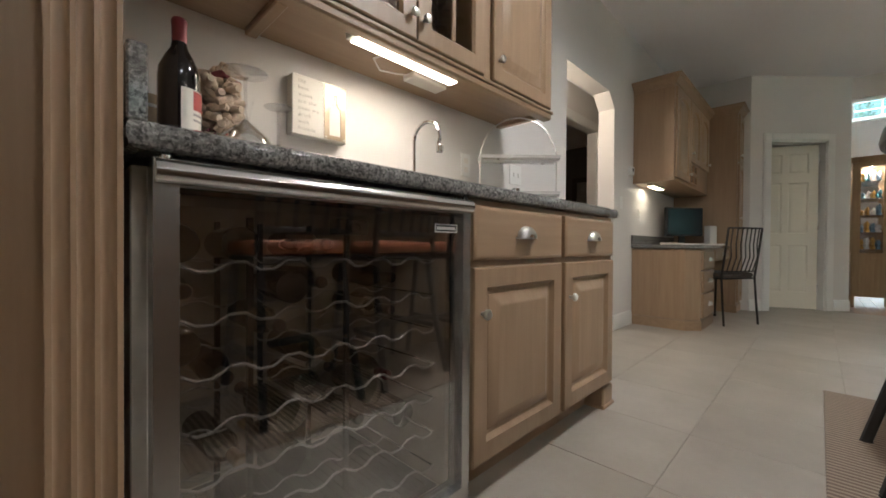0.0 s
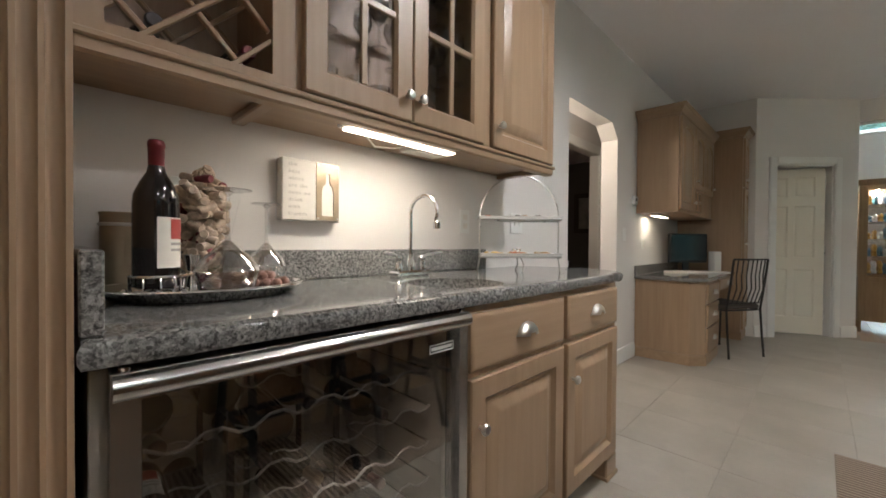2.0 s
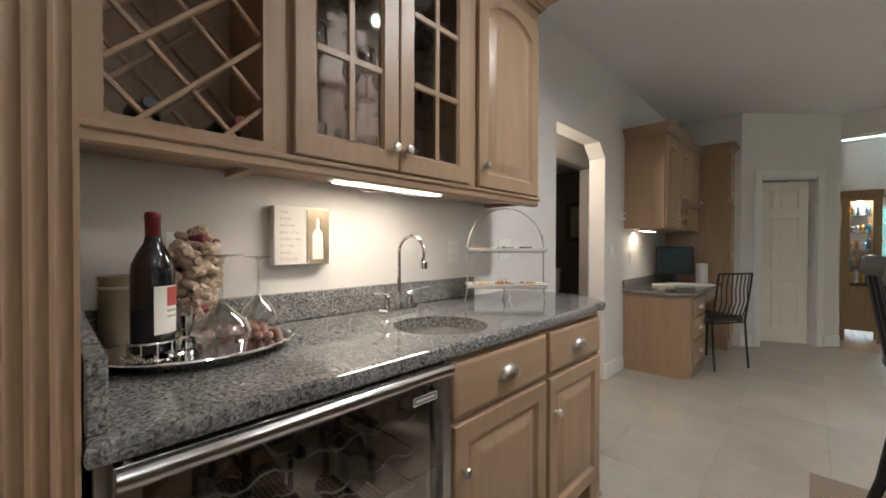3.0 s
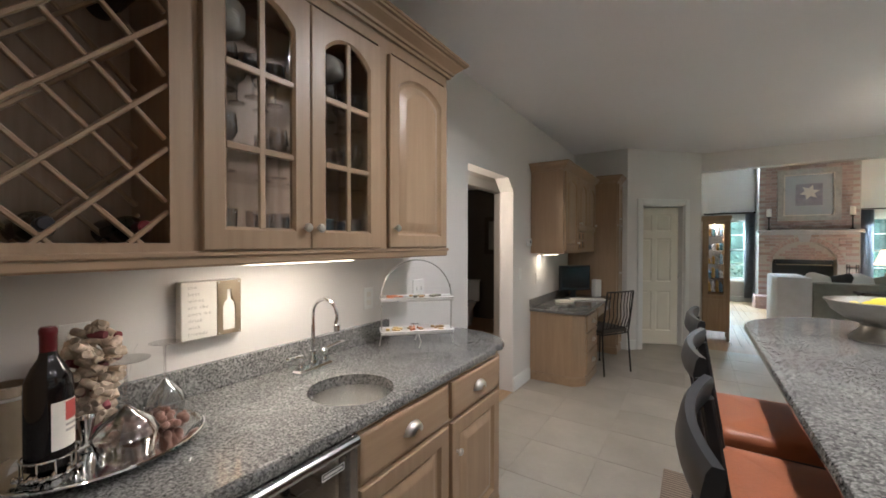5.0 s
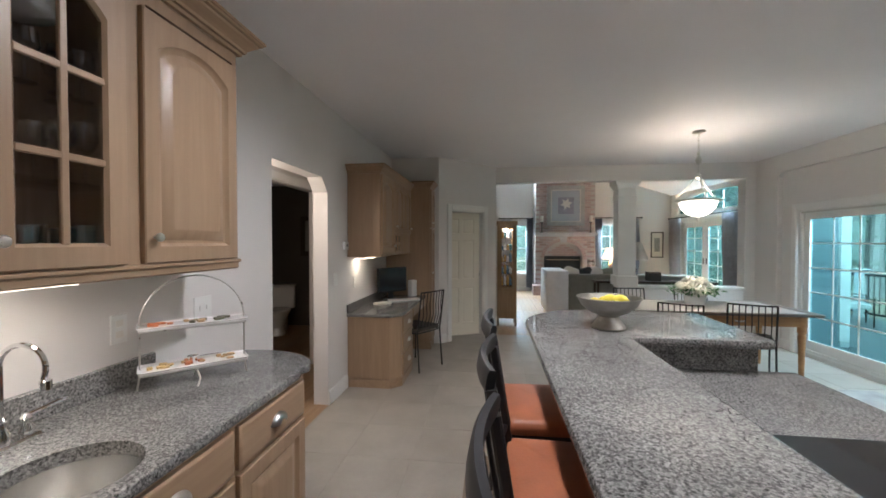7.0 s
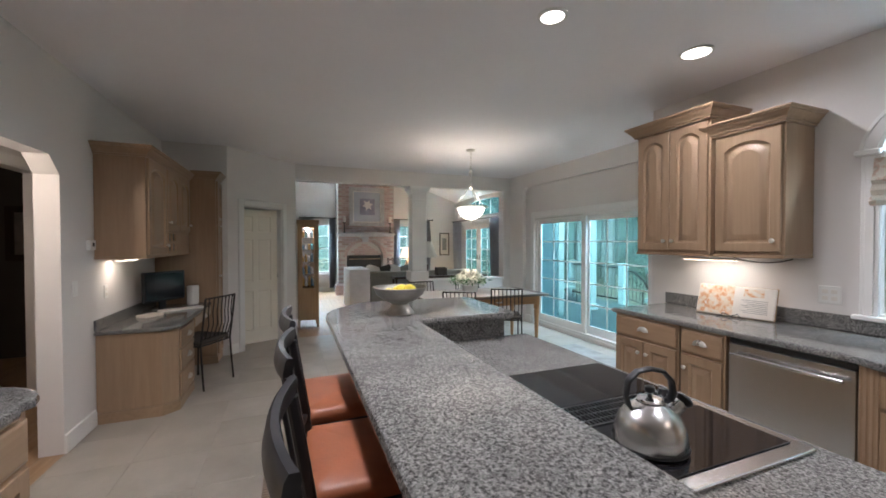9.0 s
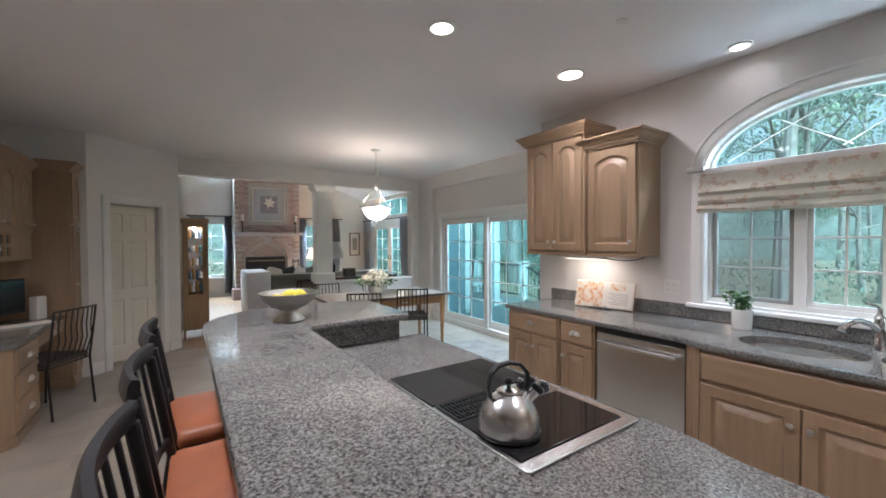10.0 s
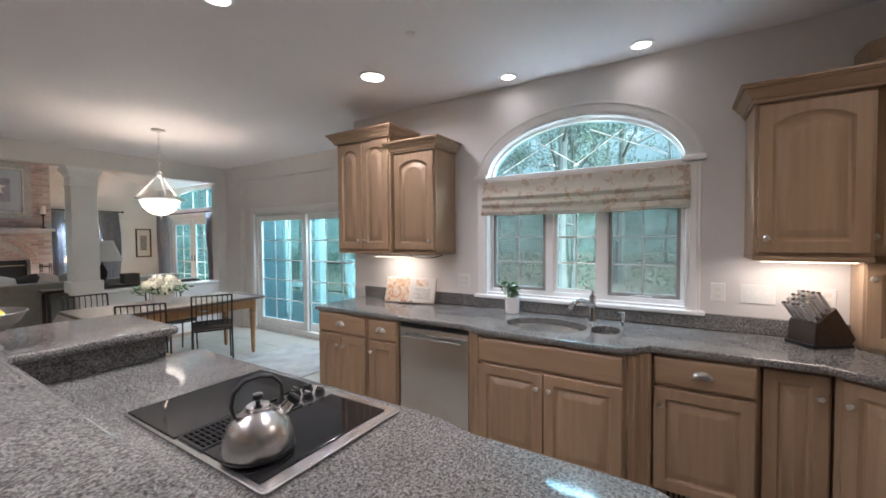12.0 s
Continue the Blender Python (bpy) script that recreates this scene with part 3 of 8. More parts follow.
tall = thing("tall_cabinet", (-0.85, -0.3, 0), "tall maple cabinet with a fluted pilaster beside the bar", "cabinet")
part("body", box(B(), (WEST + .005, -0.75, 0), (-0.60, 0.062, 2.40), .002), WOOD, tall)
part("stile", box(B(), (-0.599, -0.010, 0), (-0.547, 0.062, 2.38)), WOOD, tall)
bm = B()
pl = [(-.546, -.012), (-.525, -.012)]
for i in range(3):
    c = .003 + .0225 * i
    pl += [(-.525, c - .0085)] + [(-.525 - .008 * math.sin(radians(a)), c - .0085 * math.cos(radians(a))) for a in (30, 60, 90, 120, 150)] + [(-.525, c + .0085)]
pl += [(-.525, .063), (-.546, .063)]
bridge(bm, [[(x, y, z) for x, y in pl] for z in (0.0, 2.38)], True, True, True)
part("fluted_pilaster", bm, WOOD, tall, "fluted maple pilaster")

# uppers of the bar: lattice wine rack, two glazed doors, one panelled
UX, UZ0, UZ1 = -0.85, 1.41, 2.36
MU = face((UX, 0, 0), "+x")
upper = thing("bar_wall_cabinet", (-1.0, 0.95, UZ0), "maple wall cabinet with wine lattice, glazed doors and crown", "cabinet")


def panel(name, lo, hi, parent, material=None, label=""):
    return part(name, box(B(), lo, hi, .0015), material or WOOD, parent, label)


panel("bottom_panel", (WEST + .004, .066, UZ0), (UX - .004, 1.765, UZ0 + .02), upper, WOOD_Y)
panel("top_panel", (WEST + .004, .066, UZ1 - .03), (UX - .004, 1.765, UZ1 - .01), upper, WOOD_Y)
panel("back_panel", (WEST + .004, .066, UZ0 + .02), (WEST + .012, 1.765, UZ1 - .03), upper, WOOD_IN)
for y in (.066, .43, 1.255, 1.747):
    panel("side_panel", (WEST + .012, y, UZ0 + .02), (UX - .004, y + .018, UZ1 - .03), upper)
bm = B()
plate(bm, MU, rect(.066, UZ0, 1.765, UZ1), [rect(.112, 1.445, .418, UZ1 - .05), rect(.50, 1.46, 1.215, UZ1 - .05), rect(1.30, 1.46, 1.735, UZ1 - .05)], -.004, .012)
part("face_frame", bm, WOOD, upper)
bm = B()
box(bm, (UX - .03, .066, UZ0 - .032), (UX + .018, 1.770, UZ0 + .004), .006)
box(bm, (UX - .02, .066, UZ0 - .004), (UX + .026, 1.775, UZ0 + .012), .004)
part("light_rail", bm, WOOD_Y, upper)
door(upper, at(MU, .490, 1.425, .012), .358, .865, .06, (.333, .075), glazed=(2, 3))
door(upper, at(MU, .852, 1.425, .012), .358, .865, .06, (.025, .075), glazed=(2, 3))
door(upper, at(MU, 1.270, 1.425, .012), .472, .865, .06, (.035, .09))
bm = sweep(B(), [(UX + .013, .066), (UX + .013, 1.770), (WEST + .004, 1.770)], [(o * 1.3, u) for o, u in CROWN], UZ1)
part("crown", bm, WOOD_Y, upper)
bm = B()
cy0, cy1, cz0, cz1 = .112, .418, 1.445, UZ1 - .05


def lattice(bm, x, sgn, t, step=.167):
    for k in range(-8, 16):
        c = k * step + (-.055 if sgn > 0 else .083)
        p = []
        for i in range(41):
            y = cy0 + (cy1 - cy0) * i / 40
            z = cz0 + sgn * (y - cy0) + c
            if cz0 - .006 <= z <= cz1 + .006:
                p.append((x, y, z))
        if len(p) > 1:
            strap(bm, [p[0], p[-1]], t, .012, side=(1, 0, 0))


for nm, x, s in (("lattice_front", UX - .004, 1), ("lattice_front", UX - .0165, -1), ("lattice_back", UX - .20, 1), ("lattice_back", UX - .2125, -1)):
    bm = B()
    lattice(bm, x, s, .016)
    part(nm, bm, WOOD, upper)

# ---- island ----
HZ, LZ = 1.07, 0.915
island = thing("island_cabinet", (1.1, 0.9, 0), "maple kitchen island base below granite tops", "cabinet")
part("body", box(B(), (0.99, -0.20, 0.10), (1.63, 2.30, 0.873), .003), WOOD, island)
part("bar_wall", box(B(), (0.86, 0.02, 0.0), (0.988, 2.42, 1.028), .003), WOOD, island, "panelled back of the raised bar")
part("far_wall", box(B(), (0.99, 2.03, 0.875), (1.52, 2.42, 1.028), .003), WOOD, island)
part("toe_kick", box(B(), (1.0, -0.14, 0), (1.56, 2.24, 0.10)), WOOD_Y, island)
LOW = rounded([(0.985, -0.33), (1.50, -0.33), (1.66, -0.20), (1.66, 0.32), (1.70, 0.44), (1.70, 2.025), (0.985, 2.025)], [0, .04, .05, .05, .04, .02, 0])
CK = (1.14, 0.58, 1.655, 1.375)
tagged(part("island_worktop", slab(B(), LOW, 0.875, LZ, .013), GRANITE), "polished grey granite worktop of the island, lower level", "worktop")
HIGH = rounded([(0.52, -0.02), (0.97, -0.02), (0.97, 1.935), (1.575, 1.935), (1.575, 2.62), (0.78, 2.66), (0.52, 2.38)], [.06, .04, .04, .05, .06, .12, .15])
tagged(part("raised_bar_top", slab(B(), HIGH, 1.03, HZ, .014), GRANITE), "polished grey granite raised breakfast bar top", "worktop")
bm = B()
box(bm, (0.99, -0.01, LZ + .001), (1.0, 2.015, 1.03), 0)
box(bm, (1.0, 2.005, LZ + .001), (1.53, 2.025, 1.03), 0)
tagged(part("island_backsplash", bm, GRANITE), "grey granite riser between the two island levels", "backsplash")

# ---- window-side kitchen run ----
MK = face((2.97, 0, 0), "-x")
KPOLY = [(3.597, 2.55), (2.92, 2.55), (2.92, 1.04), (2.895, .98), (2.86, .91), (2.86, .03), (2.89, -.02), (2.985, -.09), (3.01, -.78), (2.86, -1.05), (2.58, -1.36), (2.58, -1.85), (3.597, -1.85)]
KS = ellipse(3.20, 0.555, .205, .265, 40)
KS2 = ellipse(3.23, 0.178, .13, .085, 30)
tagged(part("kitchen_worktop", slab(B(), KPOLY, 0.875, LZ, .013, [KS, KS2]), GRANITE), "polished grey granite worktop below the kitchen window", "worktop")
tagged(part("kitchen_backsplash", box(B(), (3.574, -1.18, LZ + .001), (3.597, 2.56, LZ + .10), .003), GRANITE), "low grey granite backsplash below the window", "backsplash")


def base_unit(y0, y1, x, label, doors=1, drawers=1, wells=()):
    """A base unit facing -x between y0 and y1 (y1 larger), its face at x."""
    t = thing("base_cabinet", ((x + EAST) / 2, (y0 + y1) / 2, 0), label, "cabinet", "kitchen base cabinets")
    part("body", plate(B(), FLAT, rect(x + .003, y0 + .002, EAST - .005, y1 - .002), wells, .11, .873), WOOD, t)
    part("toe_kick", box(B(), (x + .07, y0 + .002, 0), (EAST - .005, y1 - .002, .11)), WOOD_Y, t)
    m = face((x, 0, 0), "-x")
    g, w = .012, (y1 - y0) - .024
    dw = w / doors
    for i in range(max(1, drawers)):
        if drawers:
            ww = w / drawers
            drawer(t, at(m, -y1 + g + i * ww + .003, .705), ww - .006, .150, None if wells else "cup")
    hh = .565 if drawers else .735
    for i in range(doors):
        side_u = (dw - .04) if i % 2 == 0 and doors > 1 else .035
        door(t, at(m, -y1 + g + i * dw + .003, .12), dw - .006, hh, 0, (side_u, hh - .09))
    return t


base_unit(1.95, 2.53, 2.95, "maple base cabinet with drawer and paired doors", 2, 1)
base_unit(1.63, 1.94, 2.95, "narrow maple base cabinet with drawer and door", 1, 1)
sinkb = base_unit(.02, .92, 2.895, "maple sink base cabinet with paired doors below a plain front", 2, 1, [ellipse(3.20, .555, .222, .278, 32), ellipse(3.23, .165, .145, .095, 28)])
base_unit(-.562, -.09, 3.03, "maple base cabinet with drawer and raised panel door", 1, 1)


# ---- things on and round the bar ----
def bowl_in(parent_name, poly, z1, depth, label, material, shrink=.6):
    """A steel sink bowl under a cut-out."""
    t = thing(parent_name, (sum(p[0] for p in poly) / len(poly), sum(p[1] for p in poly) / len(poly), z1 - depth), label, "sink")
    cx, cy = t.location.x, t.location.y
    rings = []
    for k, z in ((1.06, z1), (1.0, z1), (.985, z1 - .02), (.96, z1 - depth * .75), (.90, z1 - depth * .93), (.75, z1 - depth), (.12, z1 - depth - .004)):
        rings.append([(cx + (x - cx) * k, cy + (y - cy) * k, z) for x, y in poly])
    part("bowl", bridge(B(), rings, True, False, True), material, t)
    part("drain", lathe(B(), [(.030, 0), (.034, .003), (.026, .004), (.022, .001)], pose(cx, cy, z1 - depth - .003), 20), CHROME, t, "chrome drain")
    return t


bowl_in("bar_sink", SINK, 0.874, .15, "round brushed steel bar sink set under the granite", SINKST)


def faucet_bar():
    t = thing("bar_faucet", (-1.005, 1.0, BT), "chrome gooseneck bar faucet with two lever handles", "faucet", local=True, rz=8)
    t.scale = (1.22, 1.22, 1.22)
    part("base", rounded_bar(B(), (0, -.075, .0), (0, .075, .018), .022), CHROME, t)
    part("spout", tube(B(), [(0, 0, .018), (0, 0, .12), (0, 0, .17)] + arc((.052, 0, .195), .052, 180, -25, 14) + [(.104, 0, .160)], .0062, 10), CHROME, t)
    part("spout_base", lathe(B(), [(.017, .016), (.017, .04), (.011, .055), (.011, .07)], None, 14), CHROME, t)
    part("aerator", lathe(B(), [(.011, 0), (.012, .02), (.010, .022)], pose(.104, 0, .146), 12), CHROME, t)
    for s in (-1, 1):
        h = part("handle", lathe(B(), [(.014, .016), (.015, .03), (.010, .045), (.013, .058), (.008, .066)], pose(0, s * .055, 0), 14), CHROME, t)
        part("lever", tube(B(), [(0, s * .055, .060), (.012, s * .085, .068), (.02, s * .125, .072), (.022, s * .135, .072)], [.006, .0048, .0065, .004], 8), CHROME, h)


def rounded_bar(bm, lo, hi, r):
    (x0, y0, z0), (x1, y1, z1) = lo, hi
    box(bm, (x0 - r, y0, z0), (x1 + r, y1, z1), .005)
    return bm


faucet_bar()


def wine_bottle(name, m, label, glassmat, cap, lab, group="", r=.037, h=.30):
    t = thing(name, (0, 0, 0), label, "bottle", group, local=True)
    t.matrix_basis = m
    s = h / .30
    part("body", lathe(B(), [(r * .8, .004), (r, .008), (r, .17 * s), (r * .96, .19 * s), (r * .7, .215 * s), (r * .42, .235 * s), (.0145, .25 * s), (.014, .285 * s)], None, 28), glassmat, t)
    part("capsule", lathe(B(), [(.0148, .235 * s), (.0152, .284 * s), (.0162, .286 * s), (.0162, .295 * s), (.013, .300 * s)], None, 20), cap, t, "foil capsule")
    if lab:
        a0 = -45
        rings = [[((r + .0008) * math.cos(radians(a)), (r + .0008) * math.sin(radians(a)), z) for a in range(a0, a0 + 91, 10)] for z in (.045 * s, .145 * s)]
        L = part("label", bridge(B(), rings, False), lab, t, "cream paper label with a red square")
        rings = [[((r + .0015) * math.cos(radians(a)), (r + .0015) * math.sin(radians(a)), z) for a in range(-12, 37, 8)] for z in (.102 * s, .142 * s)]
        part("label_print", bridge(B(), rings, False), REDPRINT, L)
        for zz in (.09, .078):
            rings = [[((r + .0015) * math.cos(radians(a)), (r + .0015) * math.sin(radians(a)), z) for a in range(-12, 40, 8)] for z in (zz * s, (zz + .005) * s)]
            part("label_print", bridge(B(), rings, False), GREYPRINT, L)
    return t


REDPRINT = plain("red_label_print", (0.42, 0.07, 0.06), 0.6, 0, .1, 60)
GREYPRINT = plain("grey_label_print", (0.35, 0.33, 0.30), 0.7, 0, .1, 60)
PAPER = plain("label_paper", (0.70, 0.66, 0.58), 0.7, 0, .05, 30)
WINE = plain("dark_wine_glass", (0.010, 0.008, 0.008), 0.06, 0, .1, 6)
GREENG = plain("dark_green_bottle", (0.015, 0.022, 0.014), 0.07, 0, .2, 6)
FOILRED = plain("red_foil", (0.12, 0.012, 0.016), 0.35, 0.3, .15, 40)
FOILDARK = plain("dark_foil", (0.03, 0.025, 0.03), 0.35, 0.3, .15, 40)
TANMETAL = plain("bronze_metal", (0.42, 0.33, 0.23), 0.35, 0.8, .12, 12)
TZ = BT + .001
tray = thing("serving_tray", (-0.90, 0.30, TZ), "oval polished silver serving tray with a raised rim", "tray")
poly = ellipse(-0.90, 0.305, .165, .205, 48)
rings = [[(-0.90 + (x + .90) * k, .305 + (y - .305) * k, z) for x, y in poly] for k, z in ((.05, TZ), (.80, TZ), (.86, TZ + .004), (1.0, TZ + .022), (1.02, TZ + .024), (1.0, TZ + .026), (.86, TZ + .010), (.80, TZ + .006), (.05, TZ + .006))]
part("dish", bridge(B(), rings, True, True, True), CHROME, tray)
bm = tube(B(), [(x, y, TZ + .025) for x, y in ellipse(-0.90, .305, .168, .208, 48)], .0035, 6, None, True)
part("rim", bm, CHROME, tray)
TS = TZ + .007
wine_bottle("wine_bottle", pose(-0.905, 0.20, TS + .012, 0, 0, 38), "dark red wine bottle with red capsule in a silver coaster", WINE, FOILRED, PAPER, h=.32, r=.042)
t = thing("bottle_coaster", (-0.905, 0.20, TS), "silver wire bottle coaster with grape motif", "coaster")
bm = B()
part("base", lathe(bm, [(.001, 0), (.046, 0), (.048, .004), (.046, .006), (.02, .011)], pose(-.905, .20, TS), 28), CHROME, t)
part("ring", tube(B(), arc((-.905, .20, TS + .042), .0475, 0, 352, 30, "xy"), .0028, 6, None, True), CHROME, t)
for i in range(10):
    a = radians(36 * i)
    part("post", tube(B(), [(-.905 + .047 * math.cos(a), .20 + .047 * math.sin(a), TS + .004), (-.905 + .0475 * math.cos(a), .20 + .0475 * math.sin(a), TS + .042)], .0018, 6), CHROME, t)
rnd = random.Random(4)
bm = B()
for i in range(34):
    a = rnd.uniform(-1.6, 1.3)
    bmesh.ops.create_icosphere(bm, subdivisions=1, radius=rnd.uniform(.004, .007), matrix=pose(-.905 + rnd.uniform(.049, .056) * math.cos(a), .20 + rnd.uniform(.049, .056) * math.sin(a), TS + .006 + rnd.uniform(0, .008)))
part("grape_motif", bm, CHROME, t)
part("handle", tube(B(), [(-.875, .24, TS + .04), (-.86, .27, TS + .05), (-.85, .295, TS + .043)], .003, 8), CHROME, t)

t = thing("wine_cooler_sleeve", (-1.055, .150, TS), "bronze metal wine cooler sleeve standing on the tray", "wine cooler")
part("body", lathe(B(), [(.040, 0), (.042, .004), (.041, .175), (.043, .178), (.043, .182), (.036, .182), (.036, .02)], pose(-1.055, .158, TS), 28, True, True), TANMETAL, t)
part("collar", lathe(B(), [(.0425, .150), (.0445, .152), (.0445, .156), (.0425, .158)], pose(-1.055, .158, TS), 28, False, False), NICKEL, t)

# glass vase full of corks
VX, VY = -1.040, .318
t = thing("cork_vase", (VX, VY, TS), "tall flared glass vase filled with wine corks", "vase")
part("glass", lathe(B(), [(.036, 0), (.040, .004), (.040, .02), (.060, .10), (.082, .21), (.088, .235)], pose(VX, VY, TS), 32, True, False), PANE, t)
rnd = random.Random(11)
CORKM = []
for mm in range(2):
    bmc = lathe(B(), [(.0095, -.021), (.0108, -.0185), (.0108, .0185), (.0095, .021)], None, 12)
    me = bpy.data.meshes.new("cork")
    bmc.to_mesh(me)
    bmc.free()
    me.materials.append(CORK if mm == 0 else plain("stained_cork", (0.20, 0.05, 0.06), .8, 0, .3, 50))
    me.shade_smooth()
    me.set_sharp_from_angle(angle=.7)
    CORKM.append(me)
zc = .030
k = 0
while zc < .300:
    rr = max(.012, .018 + .225 * zc) if zc < .235 else max(.012, .066 - (zc - .235) * .75)
    for j in range(11 if zc < .25 else 7):
        a = rnd.uniform(0, 6.283)
        r = rr * rnd.uniform(.35, 1.0)
        c = new("cork", CORKM[1 if rnd.random() < .08 else 0])
        c.matrix_basis = pose(VX + r * math.cos(a), VY + r * math.sin(a), TS + zc + rnd.uniform(-.004, .004), rnd.uniform(35, 125), rnd.uniform(-30, 30), rnd.uniform(0, 360))
        tagged(c, "used wine cork among others in a glass vase", "cork", "corks in the vase")
        k += 1
    zc += .0155


def goblet(x, y, h, r, name="wine_glass"):
    """A wine glass set upside down on its rim."""
    t = thing(name, (x, y, TS), "clear wine glass standing upside down on the tray", "wine glass", "upside-down wine glasses", local=True)
    b = h * .48
    prof = [(r * .82, 0), (r * .90, b * .25), (r, b * .45), (r * .80, b * .68), (r * .35, b * .92), (.006, b * 1.06), (.004, b * 1.25), (.0035, h * .8), (.0042, h * .94), (.012, h * .975), (r * .72, h * .992), (r * .75, h)]
    inner = [(r * .02, h), (r * .02, h - .001)]
    part("stem_and_foot", lathe(B(), prof[5:] + inner[:1], None, 32, True, True), CRYSTAL, t)
    bm = B()
    outer = prof[:6]
    inn = [(max(.0005, a - .0016), z - .0008) for a, z in outer[::-1]]
    lathe(bm, [(outer[0][0] - .0016, 0.0)] + outer + inn[1:], None, 32, False, False)
    part("bowl", bm, CRYSTAL, t)
    return t


goblet(-0.855, 0.325, .235, .068)
goblet(-1.01, 0.468, .225, .054)
rnd = random.Random(8)
GRAPE = plain("red_grape", (0.21, 0.115, 0.09), .5, 0, .35, 25)
t = thing("grape_bunch", (-0.95, .41, TS), "bunch of dusty red grapes on the silver tray", "grapes")
for i in range(70):
    lay = 0 if i < 40 else 1
    a = rnd.uniform(0, 6.283)
    d = rnd.uniform(.0, 1) ** .6 * (.095 if lay == 0 else .07)
    gx, gy = -0.965 + d * math.cos(a) * .8, .405 + d * math.sin(a)
    part("grape", lathe(B(), [(.0005, -.011), (.007, -.009), (.0105, -.003), (.0108, .002), (.008, .008), (.0005, .0115)], pose(gx, gy, TS + .0115 + lay * .016, rnd.uniform(0, 60), rnd.uniform(0, 60), 0), 10), GRAPE, t)
LEAFG = plain("dry_leaf", (0.10, 0.11, 0.05), .7, 0, .3, 30)
for i in range(5):
    a = rnd.uniform(0, 6.28)
    m = pose(-1.0 + .03 * math.cos(a), .36 + .03 * math.sin(a), TS + .045, rnd.uniform(-30, 30), rnd.uniform(-30, 30), rnd.uniform(0, 360))
    bm = B()
    bridge(bm, [[m @ Vector((u, v, .004 * math.sin(u * 200))) for v in (-w, 0, w)] for u, w in ((-.02, .001), (-.01, .012), (.0, .016), (.012, .010), (.022, .001))], False)
    bmesh.ops.solidify(bm, geom=bm.faces[:], thickness=.0008)
    part("leaf", bm, LEAFG, t)
t = thing("silver_cup", (-.925, .275, TS), "small silver cup on the tray", "cup")
part("cup", lathe(B(), [(.016, 0), (.018, .003), (.010, .03), (.020, .085), (.018, .085), (.008, .035)], pose(-.955, .275, TS), 20, True, True), CHROME, t)

# wall sign with a bottle cut out of a metal plate
sign = thing("wine_sign", (-1.13, .654, 1.112), "cream wooden sign with lettering and a metal bottle stencil", "sign")
part("board", box(B(), (WEST + .002, .552, 1.112), (-1.105, .757, 1.313), .003), WHITE, sign)
SG = face((-1.105, 0, 0), "+x")
bot = [(.686, 1.131), (.730, 1.131), (.730, 1.214), (.726, 1.230), (.715, 1.242), (.715, 1.277), (.701, 1.277), (.701, 1.242), (.690, 1.230), (.686, 1.214)]
part("metal_plate", plate(B(), SG, rect(.666, 1.116, .750, 1.310), [bot], .0015, .0035), TANMETAL, sign, "champagne metal plate with bottle-shaped cut-out")
for u, v in ((.672, 1.122), (.744, 1.122), (.672, 1.304), (.744, 1.304)):
    part("screw", lathe(B(), [(.003, 0), (.003, .001), (.001, .002)], at(SG, u, v, .0035), 8), NICKEL, sign)
LETTER = plain("grey_lettering", (0.50, 0.46, 0.42), .7, 0, .1, 60)


def lettering(text, m, size, material, parent, name="lettering", align="LEFT", spacing=1.0):
    cu = bpy.data.curves.new(name, "FONT")
    cu.body, cu.size, cu.extrude, cu.align_x = text, size, .0004, align
    cu.space_character = spacing
    tmp = new("lettering_tmp", cu)
    dg = bpy.context.evaluated_depsgraph_get()
    me = bpy.data.meshes.new_from_object(tmp.evaluated_get(dg))
    bpy.data.objects.remove(tmp)
    me.transform(m)
    me.materials.append(material)
    ob = new(name, me)
    ob.parent = parent
    if parent in BASE:
        ob.matrix_parent_inverse = BASE[parent]
    return ob


for i, line in enumerate(("the", "best", "wines", "are the", "ones we", "drink", "with", "friends")):
    lettering(line, at(SG, .572, 1.288 - i * .0228, .0006), .0180, LETTER, sign, spacing=1.25)

# tiered plate stand
ts = thing("tiered_stand", (-.90, 1.578, BT), "silver wire stand with two white plates of snacks", "plate stand", local=True, rz=45)
pts = [(-.195, 0, .0), (-.185, 0, .06), (-.185, 0, .25)] + [(.185 * math.cos(radians(a)), 0, .25 + .195 * math.sin(radians(a))) for a in range(170, 9, -10)] + [(.185, 0, .25), (.185, 0, .06), (.195, 0, .0)]
part("arch", tube(B(), pts, .0035, 8), NICKEL, ts)
FOOD = [plain("cheese", (0.62, 0.45, 0.20), .6, 0, .15, 40), plain("salmon", (0.50, 0.16, 0.06), .5, 0, .25, 50), plain("cracker", (0.45, 0.30, 0.15), .8, 0, .25, 60), plain("olive_mix", (0.10, 0.09, 0.05), .5, 0, .4, 50)]
rnd = random.Random(5)
